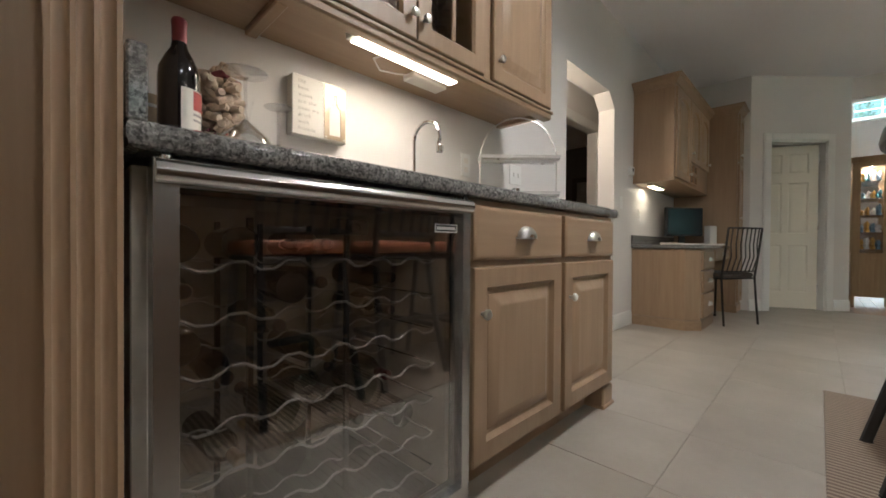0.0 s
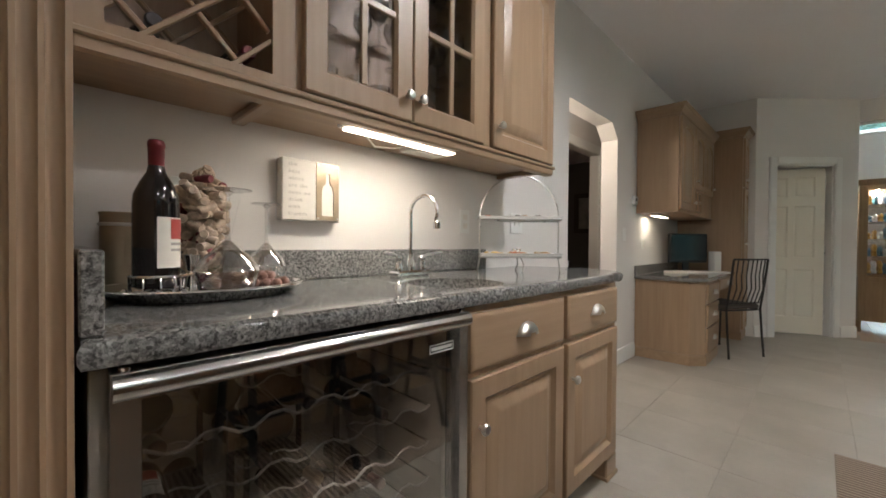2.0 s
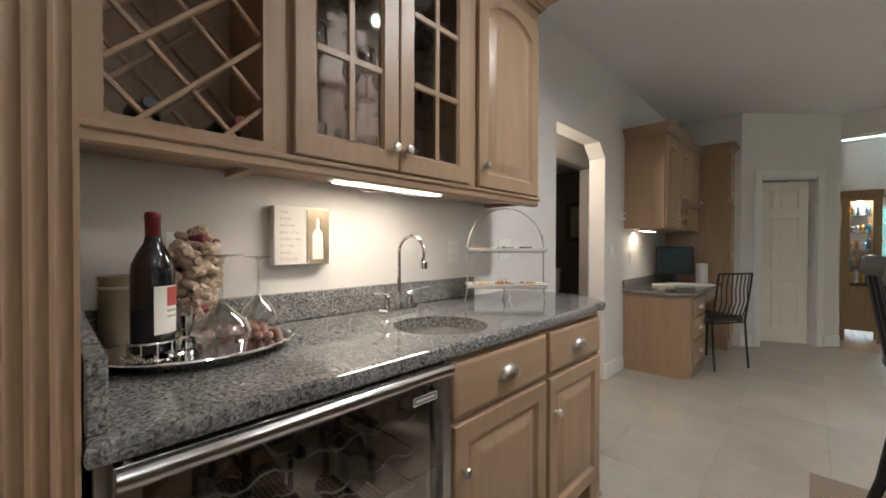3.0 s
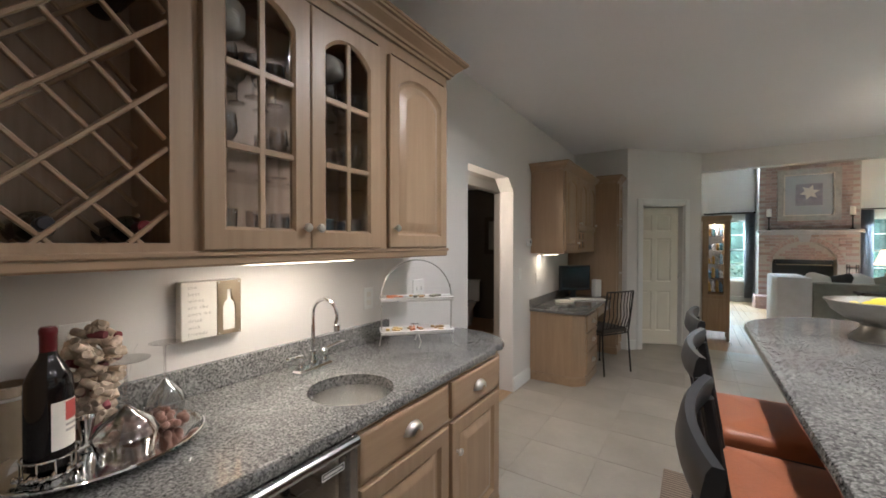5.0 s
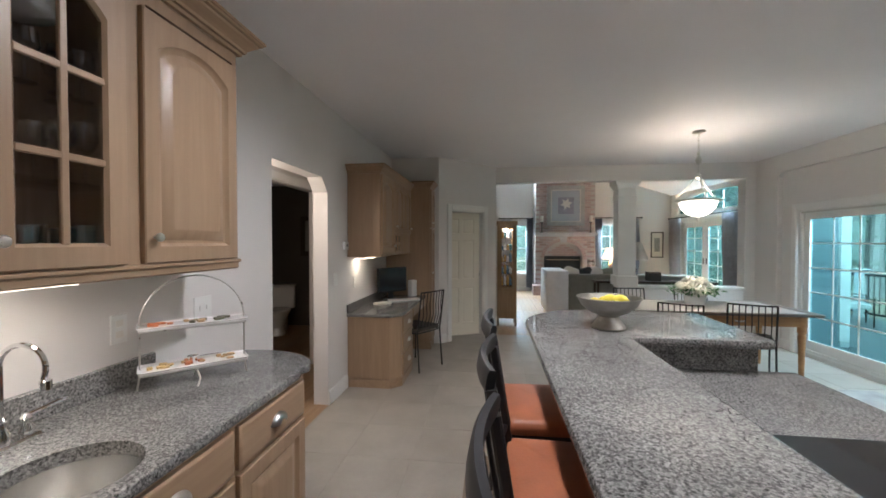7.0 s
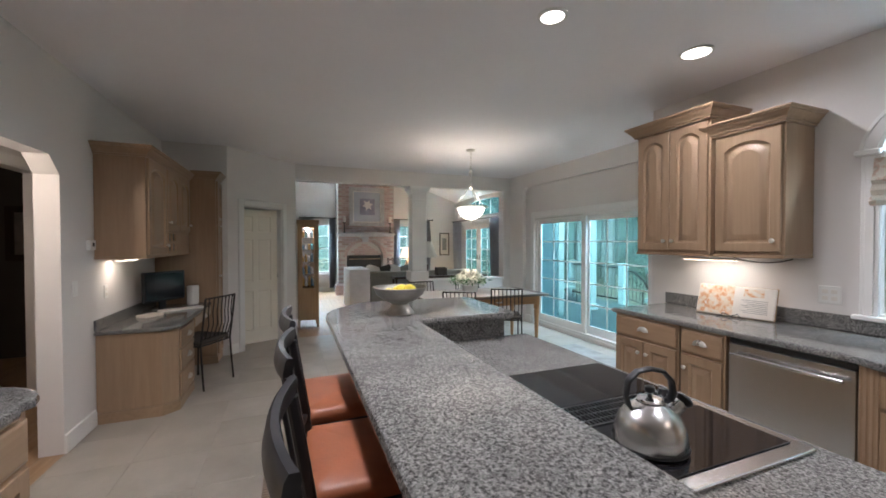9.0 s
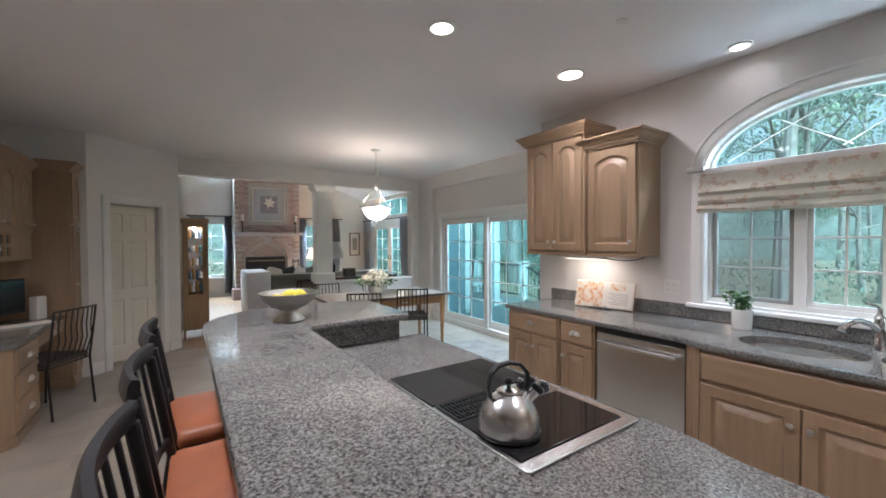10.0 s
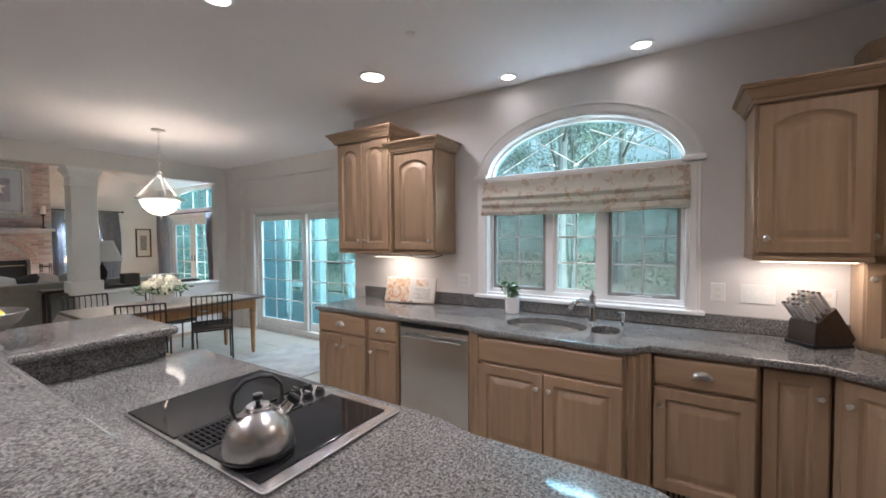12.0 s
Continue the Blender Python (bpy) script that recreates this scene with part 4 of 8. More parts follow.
for z in (.065, .235):
    part("wire", tube(B(), [(-.185, -.05, z), (.185, -.05, z), (.185, .05, z), (-.185, .05, z)], .003, 6, None, True), NICKEL, ts)
    p = part("plate", slab(B(), rounded(rect(-.19, -.062, .19, .062), .012, 3), z + .004, z + .014, .004), PORCELAIN, ts, "rectangular white porcelain plate")
    bm = B()
    sweep(bm, [(x, y) for x, y in rounded(rect(-.19, -.062, .19, .062), .012, 3)], [(0, 0), (.004, .006), (.002, .007), (-.010, .001)], z + .012, True)
    part("plate_rim", bm, PORCELAIN, p)
    for k in range(3):
        bx = -.12 + .115 * k
        for j in range(7):
            u, v = bx + rnd.uniform(-.035, .035), rnd.uniform(-.03, .03)
            w = rnd.uniform(.008, .014)
            part("snack", box(B(), (u - w, v - w * .8, z + .0145), (u + w, v + w * .8, z + .0165 + rnd.uniform(.004, .010)), .002), FOOD[(k + (z > .1) * 1 + j % 2 * (k == 1)) % 4], p)
part("foot", tube(B(), [(0, -.05, .065), (.01, -.07, .03), (.0, -.085, .0)], .0032, 6), NICKEL, ts)
part("foot", tube(B(), [(0, .05, .065), (.01, .07, .03), (.0, .085, .0)], .0032, 6), NICKEL, ts)
part("condiment_cup", lathe(B(), [(.018, .080), (.021, .105), (.019, .105), (.016, .084)], pose(-.01, .012, 0), 18), CHROME, ts, "small metal condiment cup")

# under-cabinet light with its driver box and cable
ucl = thing("under_cabinet_light", (-.95, .91, 1.38), "slim lit under-cabinet light bar with white housing", "lamp")
UCG = glow("light_bar_diffuser", (1.0, .84, .68), 2.6)
part("housing", box(B(), (-.915, .635, UZ0 - .030), (-.862, 1.115, UZ0 - .001), .003), WHITE, ucl)
part("diffuser", box(B(), (-.910, .65, UZ0 - .036), (-.867, 1.10, UZ0 - .0305), .002), UCG, ucl)
t = thing("cable_box", (-1.10, 1.12, 1.38), "white cable box with loose lead below the wall cabinet", "cable box")
part("body", box(B(), (-1.03, .96, UZ0 - .026), (-.96, 1.14, UZ0 - .001), .005), WHITE, t)
part("cable", tube(B(), [(-.99, .96, UZ0 - .014), (-.985, .90, UZ0 - .03), (-1.0, .83, UZ0 - .035), (-.97, .78, UZ0 - .02), (-.92, .80, UZ0 - .012)], .0035, 6), WHITE, t)
for y in (.43, 1.72):
    t = thing("cabinet_bracket", (-1.0, y, UZ0 - .03), "short maple cleat below the wall cabinet", "bracket", "cabinet cleats")
    part("cleat", box(B(), (WEST + .02, y - .018, UZ0 - .024), (-.89, y + .018, UZ0 - .001), .004), WOOD_X, t)
lamp("under_cabinet_glow", "AREA", look((-.888, .875, UZ0 - .040), (-.93, .875, .9)), .75, (1, .86, .73), .44, .06)


def outlet(m, w=.07, h=.115, kind="outlet", gang=1):
    t = thing("wall_" + kind, tuple(m.translation), "white wall " + kind + " plate", kind)
    part("cover", box(B(), (-w / 2, -h / 2, .001), (w / 2, h / 2, .007), .002, m), TRIM, t)
    for g in range(gang):
        u = (g - (gang - 1) / 2) * .046
        if kind == "switch":
            part("toggle", box(B(), (u - .005, -.012, .007), (u + .005, .012, .013), .001, m), TRIM, t)
        else:
            for s in (-.022, .022):
                part("socket", box(B(), (u - .016, s - .013, .007), (u + .016, s + .013, .009), .001, m), WHITE, t)


outlet(at(WF, 1.47, 1.15))
outlet(at(WF, .30, 1.16))
outlet(at(WF, 1.92, 1.16), .12, .115, "switch", 2)
t = thing("power_cord", (-.60, 1.86, 0), "black cord hanging at the end of the bar cabinet", "cord")
part("cord", tube(B(), [(-.60, 1.845, .30), (-.585, 1.862, .20), (-.575, 1.868, .14), (-.59, 1.86, .08), (-.62, 1.85, .05)], .005, 8), BLACK, t)

# bottles lying in the lattice
for i, (y, z, cap) in enumerate(((.195, 1.478, FOILDARK), (.365, 1.478, FOILRED), (.355, 2.125, FOILRED), (.19, 2.19, FOILDARK))):
    wine_bottle("stored_wine_bottle", pose(-1.128, y, z, 0, 88, rnd.uniform(-4, 4)), "dark wine bottle lying in the wooden lattice", GREENG, cap, None, "bottles in the lattice", r=.036, h=.275)

# glassware behind the glazed doors
for z in (1.67, 1.93, 2.13):
    p = part("glass_shelf", box(B(), (WEST + .02, .452, z), (UX - .03, 1.25, z + .006)), PANE, upper, "clear glass shelf")
    p.visible_shadow = False


def tumbler(x, y, z, h, r, stem=False):
    t = thing("stemmed_glass" if stem else "tumbler", (x, y, z), "clear stemmed glass on a cabinet shelf" if stem else "clear drinking glass on a cabinet shelf", "glass", "glasses in the bar cabinet", local=True)
    if stem:
        prof = [(r * .8, 0), (r * .8, .003), (.004, .008), (.0035, h * .45), (r * .6, h * .55), (r, h * .72), (r * .85, h), (r * .82, h), (r * .95, h * .72), (r * .5, h * .57), (.001, h * .52)]
    else:
        prof = [(r * .85, 0), (r, h), (r - .002, h), (r * .83, .008), (.001, .006)]
    part("glass", lathe(B(), prof, None, 16), CRYSTAL, t)


for z, h, stem in ((1.433, .12, False), (1.678, .19, True), (1.938, .15, True)):
    for i, y in enumerate((.53, .62, .71, .80, .93, 1.02, 1.11, 1.18)):
        for x in (-1.04, -.94):
            if rnd.random() < .85:
                tumbler(x + rnd.uniform(-.01, .01), y + rnd.uniform(-.008, .008), z, h * rnd.uniform(.9, 1.05), .034, stem)
for y, n in ((.60, 7), (1.03, 5)):
    t = thing("plate_stack", (-1.0, y, 2.137), "stack of white plates on the upper cabinet shelf", "plates")
    for i in range(n):
        part("plate", lathe(B(), [(.05, 0), (.06, .002), (.10, .014), (.102, .016), (.06, .006), (.001, .004)], pose(-1.0, y, 2.137 + i * .011), 28), PORCELAIN, t)
t = thing("white_bowl", (-1.0, 1.13, 1.434), "small white bowl on the lowest cabinet shelf", "bowl")
part("bowl", lathe(B(), [(.03, 0), (.032, .006), (.06, .05), (.058, .05), (.028, .01)], pose(-.90, 1.125, 1.434), 24), PORCELAIN, t)

# wine refrigerator
fr = thing("wine_refrigerator", (-.82, .43, 0), "stainless wine refrigerator with tinted glass door and wavy racks", "refrigerator")
# Dark lining painted pale in place of light inside the cooler.
INNER = plain("brightened_lining", (0.60, 0.55, 0.48), .5, 0, .2, 8)
for lo, hi in (((-1.10, .078, .03), (-.600, .100, .862)), ((-1.10, .766, .03), (-.600, .788, .862)), ((-1.10, .10, .03), (-.60, .766, .06)), ((-1.10, .10, .845), (-.60, .766, .862)), ((-1.12, .078, .03), (-1.10, .788, .862))):
    part("case", box(B(), lo, hi, .002), INNER, fr, "insulated case in a pale tone brightening the dark interior")
for y in (.13, .73):
    for x in (-.66, -1.05):
        part("foot", lathe(B(), [(.015, 0), (.015, .03)], pose(x, y, 0), 12), BLACK, fr)
MF = face((-.573, 0, 0), "+x")
fd = part("door_frame", plate(B(), MF, rect(.096, .045, .794, .866), [rect(.128, .09, .764, .826)], 0, .040), STEEL, fr, "brushed steel door frame")
part("door_gasket", plate(B(), MF, rect(.100, .05, .790, .86), [rect(.134, .097, .758, .820)], -.004, -.0005), BLACK, fd)
bm = tube(B(), [(-.534, .098, .847), (-.534, .792, .847)], .018, 16)
part("door_handle", bm, STEEL_H, fd, "rounded steel top rail handle")
for y in (.112, .780):
    part("hinge_pin", lathe(B(), [(.008, 0), (.008, .006), (.004, .009)], pose(-.543, y, .8655), 12), CHROME, fd)
TINT = thin_glass("smoked_glass", (0.95, 0.93, 0.91), .70)
RACKW = plain("rack_steel", (0.50, 0.49, 0.47), .3, .6, .05, 40)
SILVERP = plain("silver_print", (0.72, 0.72, 0.70), .4, 0, .04, 60)
p = part("glass", box(B(), (-.553, .129, .09), (-.547, .763, .826)), TINT, fd, "lightly smoked glass pane")
p.visible_shadow = False
bp = part("badge", box(B(), (-.546, .668, .775), (-.5445, .751, .797), .0004), BLACK, fd, "small black badge with a silver border")
part("badge_border", plate(B(), face((-.5445, 0, 0), "+x"), rect(.668, .775, .751, .797), [rect(.671, .778, .748, .794)], 0, .0007), SILVERP, bp)
part("badge_mark", box(B(), (-.5445, .675, .782), (-.5438, .744, .790)), SILVERP, bp)
part("lock", lathe(B(), [(.014, 0), (.014, .012), (.010, .014), (.006, .010)], face((-.60, .47, .825 - .045), "+x") @ pose(0, 0, 0), 16), BLACK, fr, "round black lock")
part("lock_plate", box(B(), (-.64, .43, .765), (-.602, .51, .800), .003), BLACK, fr)
for i in range(7):
    z = .70 - i * .098
    for x in (-.64, -.86, -1.04):
        pts = [(x, .105 + .655 * j / 48, z + .0105 * max(-.78, min(.78, 1.15 * math.sin(2 * math.pi * (.655 * j / 48) / .109 + (1.2 if x < -.7 else 0))))) for j in range(49)]
        part("rack_wire", tube(B(), pts, .0031 if x > -.7 else .0026, 6), RACKW, fr, "wavy steel rack wire")
    for y in (.108, .757):
        part("rack_rail", tube(B(), [(-.64, y, z), (-1.06, y, z)], .003, 6), CHROME, fr)
for y, x in ((.30, -.99), (.42, -1.02), (.56, -1.0), (.30, -.75), (.56, -.78)):
    part("rack_post", box(B(), (x - .006, y - .006, .06), (x + .006, y + .006, .80)), BLACK, fr, "black rack support post")
part("floor_grille", box(B(), (-1.08, .11, .061), (-.62, .755, .066)), BLACK, fr)
for j in range(26):
    part("grille_bar", box(B(), (-1.06, .115 + .0245 * j, .066), (-.64, .1225 + .0245 * j, .071)), IRON, fr)
rnd = random.Random(21)
for i in range(6):
    z = .70 - i * .098 + .042
    for k in range(6):
        if rnd.random() < .6:
            y = .105 + .109 * (k + .5)
            flip = rnd.random() < .5
            mm = pose(-1.06, y, z, 0, 90, rnd.uniform(-5, 5)) if flip else pose(-.70, y, z, 0, -90, rnd.uniform(-5, 5))
            wine_bottle("chilled_wine_bottle", mm, "wine bottle lying on a refrigerator rack", GREENG if rnd.random() < .7 else WINE, rnd.choice([FOILDARK, FOILRED, FOILDARK, TANMETAL]), PAPER if rnd.random() < .35 else None, "bottles in the wine refrigerator", r=.036, h=.29)


# ---- kitchen run, continued ----
t = thing("sink_base_pilaster", (2.92, .98, 0), "fluted maple pilaster beside the sink cabinet", "pilaster", "sink pilasters")


def pilaster(y0, y1, x, facing_deg, th):
    m = face((x, y0, 0), facing_deg)
    w = y1
    pl = [(0, -.02), (w, -.02), (w, .012)]
    n = 3
    for i in range(n):
        c = w - w * (i + .5) / n
        r = w / n * .32
        pl += [(c + r, .012)] + [(c + r * math.cos(radians(a)), .012 - .008 * math.sin(radians(a))) for a in (45, 90, 135)] + [(c - r, .012)]
    pl += [(0, .012)]
    part("shaft", bridge(B(), [[m @ Vector((u, z, n2)) for u, n2 in pl] for z in (.10, .873)], True, True, True), WOOD, th)
    part("plinth", box(B(), (-.006, 0, -.02), (w + .006, .10, .020), .004, m), WOOD, th)


pilaster(.99, .10, 2.935, 135 + 15, t)
t = thing("sink_base_pilaster", (2.92, 0.0, 0), "fluted maple pilaster beside the sink cabinet", "pilaster", "sink pilasters")
pilaster(.015, .135, 2.900, 222, t)
# corner units that turn towards the tall cabinet
t = thing("corner_base_cabinet", (3.3, -.75, 0), "narrow maple corner base cabinet with tall raised panel door", "cabinet")
part("body", box(B(), (3.085, -.832, .11), (3.595, -.566, .873), .002), WOOD, t)
part("toe_kick", box(B(), (3.15, -.832, 0), (3.595, -.566, .11)), WOOD_Y, t)
door(t, at(face((3.083, 0, 0), "-x"), .577, .12), .245, .735, 0, (.21, .63))
t = thing("angled_base_cabinet", (3.0, -1.2, 0), "angled maple base cabinet with raised panel door", "cabinet")
bm = plate(B(), FLAT, [(3.07, -.84), (2.63, -1.36), (2.63, -1.84), (3.59, -1.84), (3.59, -.84)], (), .11, .873)
part("body", bm, WOOD, t)
door(t, at(face((3.065, -.85, 0), 180 - 40.2), .02, .12, .002), .62, .735, 0, (.04, .63))
tc = thing("tall_corner_cabinet", (3.3, -1.5, 0), "tall maple corner cabinet with crown moulding", "cabinet")
TCP = [(3.595, -1.84), (2.98, -1.84), (2.98, -1.56), (3.42, -1.02), (3.595, -1.02)]
part("body", plate(B(), FLAT, TCP[::-1], (), LZ + .002, 2.40), WOOD, tc)
MTC = face((3.42, -1.02, 0), 180 - 39.2)
door(tc, at(MTC, .02, 1.40, .002), .65, .97, .05, (.04, .10))
door(tc, at(MTC, .02, .94, .002), .65, .43, 0, (.04, .35))
part("crown", sweep(B(), [(2.975, -1.84), (2.975, -1.563), (3.417, -1.012), (3.595, -1.012)], CROWN, 2.385), WOOD_Y, tc)


def wall_unit(y0, y1, z0, z1, x, doors, label, handle_right=True):
    t = thing("wall_cabinet", ((x + EAST) / 2, (y0 + y1) / 2, z0), label, "cabinet", "kitchen wall cabinets")
    part("body", box(B(), (x + .002, y0, z0), (EAST - .004, y1, z1), .002), WOOD, t)
    m = face((x, 0, 0), "-x")
    w = (y1 - y0 - .03) / doors
    for i in range(doors):
        hu = (w - .04) if (doors == 1 and handle_right) or (doors > 1 and i == 0) else .035
        door(t, at(m, -y1 + .015 + i * w + .002, z0 + .02), w - .004, z1 - z0 - .04, .05, (hu, .075))
    part("crown", sweep(B(), [(EAST - .004, y0), (x - .02, y0), (x - .02, y1), (EAST - .004, y1)][::-1], CROWN, z1 - .005), WOOD_Y, t)
    part("light_rail", box(B(), (x - .012, y0 - .002, z0 - .022), (EAST - .004, y1 + .002, z0 - .0005), .004), WOOD_Y, t)
    return t


wall_unit(1.93, 2.575, 1.392, 2.40, 3.24, 2, "taller maple wall cabinet with paired arched doors")
wall_unit(1.485, 1.925, 1.390, 2.248, 3.28, 1, "maple wall cabinet with one arched raised panel door")
wall_unit(-1.012, -.555, 1.400, 2.215, 3.27, 1, "maple wall cabinet with one arched door beside the window", False)
for y, e in ((2.05, .46), (-.80, .42)):
    z = 1.345 if y > 0 else 1.375
    t = thing("under_cabinet_light", (3.42, y, z), "slim lit light bar below a wall cabinet", "lamp")
    part("housing", box(B(), (3.38, y - .2, z - .008), (3.44, y + .2, z + .006), .002), WHITE, t)
    part("diffuser", box(B(), (3.385, y - .19, z - .011), (3.435, y + .19, z - .0085)), glow("kitchen_light_bar", (1, .82, .60), 2.2), t)
    lamp("under_cabinet_glow", "AREA", look((3.43, y, z - .016), (3.50, y, .9)), e, (1, .88, .76), .4, .05)
t = thing("loose_cable", (3.4, 1.6, 1.33), "thin loose cable hanging below the wall cabinet", "cable")
part("cable", tube(B(), [(3.38, 1.85, 1.362), (3.37, 1.78, 1.345), (3.37, 1.70, 1.335), (3.37, 1.62, 1.335), (3.38, 1.55, 1.345), (3.4, 1.50, 1.362)], .004, 6), IRON, t)

dw = thing("dishwasher", (3.2, 1.28, 0), "stainless steel dishwasher with a bar handle under the worktop", "dishwasher")
part("case", box(B(), (2.99, 1.005, .10), (3.59, 1.615, .868), .002), BLACK, dw)
DW = part("door", box(B(), (2.945, 1.010, .115), (2.988, 1.610, .835), .004), STEEL, dw, "brushed steel door")
part("control_strip", box(B(), (2.955, 1.010, .838), (2.985, 1.610, .866), .002), BLACK, dw)
hb = part("handle", tube(B(), [(2.905, 1.045, .775), (2.905, 1.575, .775)], .011, 12), STEEL_H, DW, "round steel bar handle")
for y in (1.06, 1.56):
    part("handle_post", tube(B(), [(2.905, y, .775), (2.946, y, .775)], .008, 10), STEEL_H, hb)
part("toe_panel", box(B(), (3.02, 1.01, 0), (3.05, 1.61, .098)), BLACK, dw)
t = thing("toe_vent", (3.09, -.35, .02), "dark metal heating vent in the toe kick", "vent")
part("frame", plate(B(), face((3.098, 0, 0), "-x"), rect(.17, .015, .50, .095), [rect(.185, .025, .485, .085)], 0, .006), IRON, t)
for i in range(12):
    part("slat", box(B(), (3.094, -.485 + .025 * i, .025), (3.097, -.475 + .025 * i, .085)), IRON, t)

bowl_in("kitchen_sink", KS, .874, .19, "large oval steel sink bowl under the granite", SINKST)
bowl_in("small_sink", KS2, .874, .14, "small steel side sink bowl under the granite", SINKST)
kf = thing("kitchen_faucet", (3.47, .30, LZ), "chrome pull-out kitchen faucet with a lever on top", "faucet", local=True, rz=150)
part("base", lathe(B(), [(.030, 0), (.030, .008), (.022, .02), (.020, .12), (.024, .14), (.022, .17), (.012, .185)], None, 20), CHROME, kf)
part("spout", tube(B(), [(.0, 0, .10), (.05, 0, .135), (.11, 0, .155), (.165, 0, .150), (.20, 0, .128), (.215, 0, .105)], [.017, .016, .015, .015, .017, .019], 12), CHROME, kf)
part("lever", tube(B(), [(0, 0, .18), (-.005, 0, .215), (.03, 0, .235), (.075, 0, .245)], [.010, .009, .007, .008], 10), CHROME, kf)
sp = thing("side_sprayer", (3.44, .10, LZ), "chrome side spray beside the faucet", "sprayer", local=True, rz=160)
part("body", lathe(B(), [(.022, 0), (.022, .006), (.013, .015), (.012, .05), (.017, .07), (.010, .085)], None, 16), CHROME, sp)
part("nozzle", tube(B(), [(0, 0, .065), (.03, 0, .085), (.055, 0, .08)], [.010, .009, .011], 10), CHROME, sp)

# potted herb
pot = thing("potted_plant", (3.47, .90, LZ), "green leafy herb in a white ceramic pot on the worktop", "plant", local=True)
part("pot", lathe(B(), [(.050, 0), (.054, .003), (.058, .125), (.055, .128), (.050, .115)], None, 28), PORCELAIN, pot)
part("soil", lathe(B(), [(.051, .108), (.02, .112)], None, 20), plain("soil", (.05, .035, .025), .9, 0, .3, 60), pot)
LEAF = plain("herb_leaf", (0.07, 0.17, 0.05), .45, 0, .35, 14)
rnd = random.Random(3)
for i in range(14):
    a, l = rnd.uniform(0, 6.283), rnd.uniform(.10, .20)
    lean = rnd.uniform(.15, .75)
    tip = Vector((math.cos(a) * l * lean, math.sin(a) * l * lean, .11 + l * .75))
    st = part("stem", tube(B(), [(0.02 * math.cos(a), .02 * math.sin(a), .10), tip * .5 + Vector((0, 0, .07)), tip], .0015, 5), LEAF, pot)
    bm = B()
    for j in range(9):
        s = rnd.uniform(.45, 1.05)
        c = Vector((0, 0, .07)) * (1 - s) + tip * s + Vector((rnd.uniform(-.02, .02), rnd.uniform(-.02, .02), rnd.uniform(-.015, .015)))
        m = Matrix.Translation(c) @ Euler((rnd.uniform(-.8, .8), rnd.uniform(-.8, .8), rnd.uniform(0, 6.28))).to_matrix().to_4x4()
        q = rnd.uniform(.6, 1.1)
        bridge(bm, [[m @ Vector((u * q, v * q, abs(v) * .25 * q)) for v in (-w, 0, w)] for u, w in ((0, .001), (.008, .011), (.018, .014), (.028, .009), (.036, .001))], False)
    part("leaves", bm, LEAF, st)

# cook book on its stand
cb = thing("cookbook", (3.40, 1.87, LZ), "open cookbook with an orange food photo on a wire stand", "cookbook", local=True, rz=11)
cb.scale = (.93, .93, .93)
tilt = pose(0, 0, .012, 0, 18, 0)
PAGE = plain("book_page", (0.82, 0.77, 0.70), .6, 0, .06, 10)


def photo_mat():
    m, nt, p = mat("food_photo", .35)
    n = noise_tex(nt, coords(nt), 22, 4)
    nt.links.new(ramp(nt, n, [(.40, (.80, .74, .66)), (.52, (.78, .60, .42)), (.60, (.66, .28, .10)), (.70, (.82, .76, .68))]), p.inputs["Base Color"])
    return m


part("page_block", box(B(), (0.0, -.265, 0), (.014, .265, .245), .003, tilt), PAGE, cb)
part("food_photo", box(B(), (-.0015, .005, .005), (0.0, .26, .24), 0, tilt), photo_mat(), cb, "glossy orange food photograph")
p = part("text_page", box(B(), (-.0015, -.26, .005), (0.0, -.005, .24), 0, tilt), PAGE, cb)
part("small_photo", box(B(), (-.0022, -.19, .165), (-.0016, -.06, .225), 0, tilt), photo_mat(), p)
for i in range(8):
    part("print_line", box(B(), (-.0021, -.22, .135 - i * .014), (-.0016, -.05 - (i % 3) * .02, .139 - i * .014), 0, tilt), GREYPRINT, p)
part("stand", tube(B(), [(-.03, -.10, .006), (-.03, .10, .006), (.07, .08, .006), (.07, -.08, .006)], .004, 6, None, True), IRON, cb)
part("stand_lip", tube(B(), [(-.03, -.07, .006), (-.04, -.05, .035), (-.03, 0, .012), (-.04, .05, .035), (-.03, .07, .006)], .0035, 6), IRON, cb)
part("cover", box(B(), (.0145, -.27, -.003), (.018, .27, .25), .001, tilt), FOOD[2], cb)

# knife block
kb = thing("knife_block", (3.45, -.86, LZ), "dark wooden knife block full of grey-handled knives", "knife block", local=True, rz=-55)
bm = plate(B(), face((0, -.075, 0), "-y"), [(-.10, 0), (.10, 0), (.135, .05), (.02, .215), (-.09, .13)], (), -.15, 0)
bmesh.ops.bevel(bm, geom=bm.edges[:], offset=.003, segments=1, affect="EDGES")
part("block", bm, DARKWOOD, kb)
part("base", box(B(), (-.11, -.08, 0), (.12, .08, .02), .003), BLACK, kb)
KN = plain("knife_handle", (0.62, 0.61, 0.60), .38, .35, .15, 20)
for r in range(4):
    for c in range(5):
        f = (r + .5) / 4
        bx, bz = -.09 + (.02 + .09) * f, .13 + (.215 - .13) * f
        d = Vector((-.61, 0, .79)).normalized()
        o = Vector((bx, -.055 + .0275 * c, bz))
        kn = part("knife_handle", strap(B(), [o, o + d * .03, o + d * .075, o + d * .105], .017, .013, None, (0, 1, 0)), KN, kb)
        part("end_cap", strap(B(), [o + d * .106, o + d * .112], .018, .014, None, (0, 1, 0)), CHROME if (r + c) % 2 else BLACK, kn)

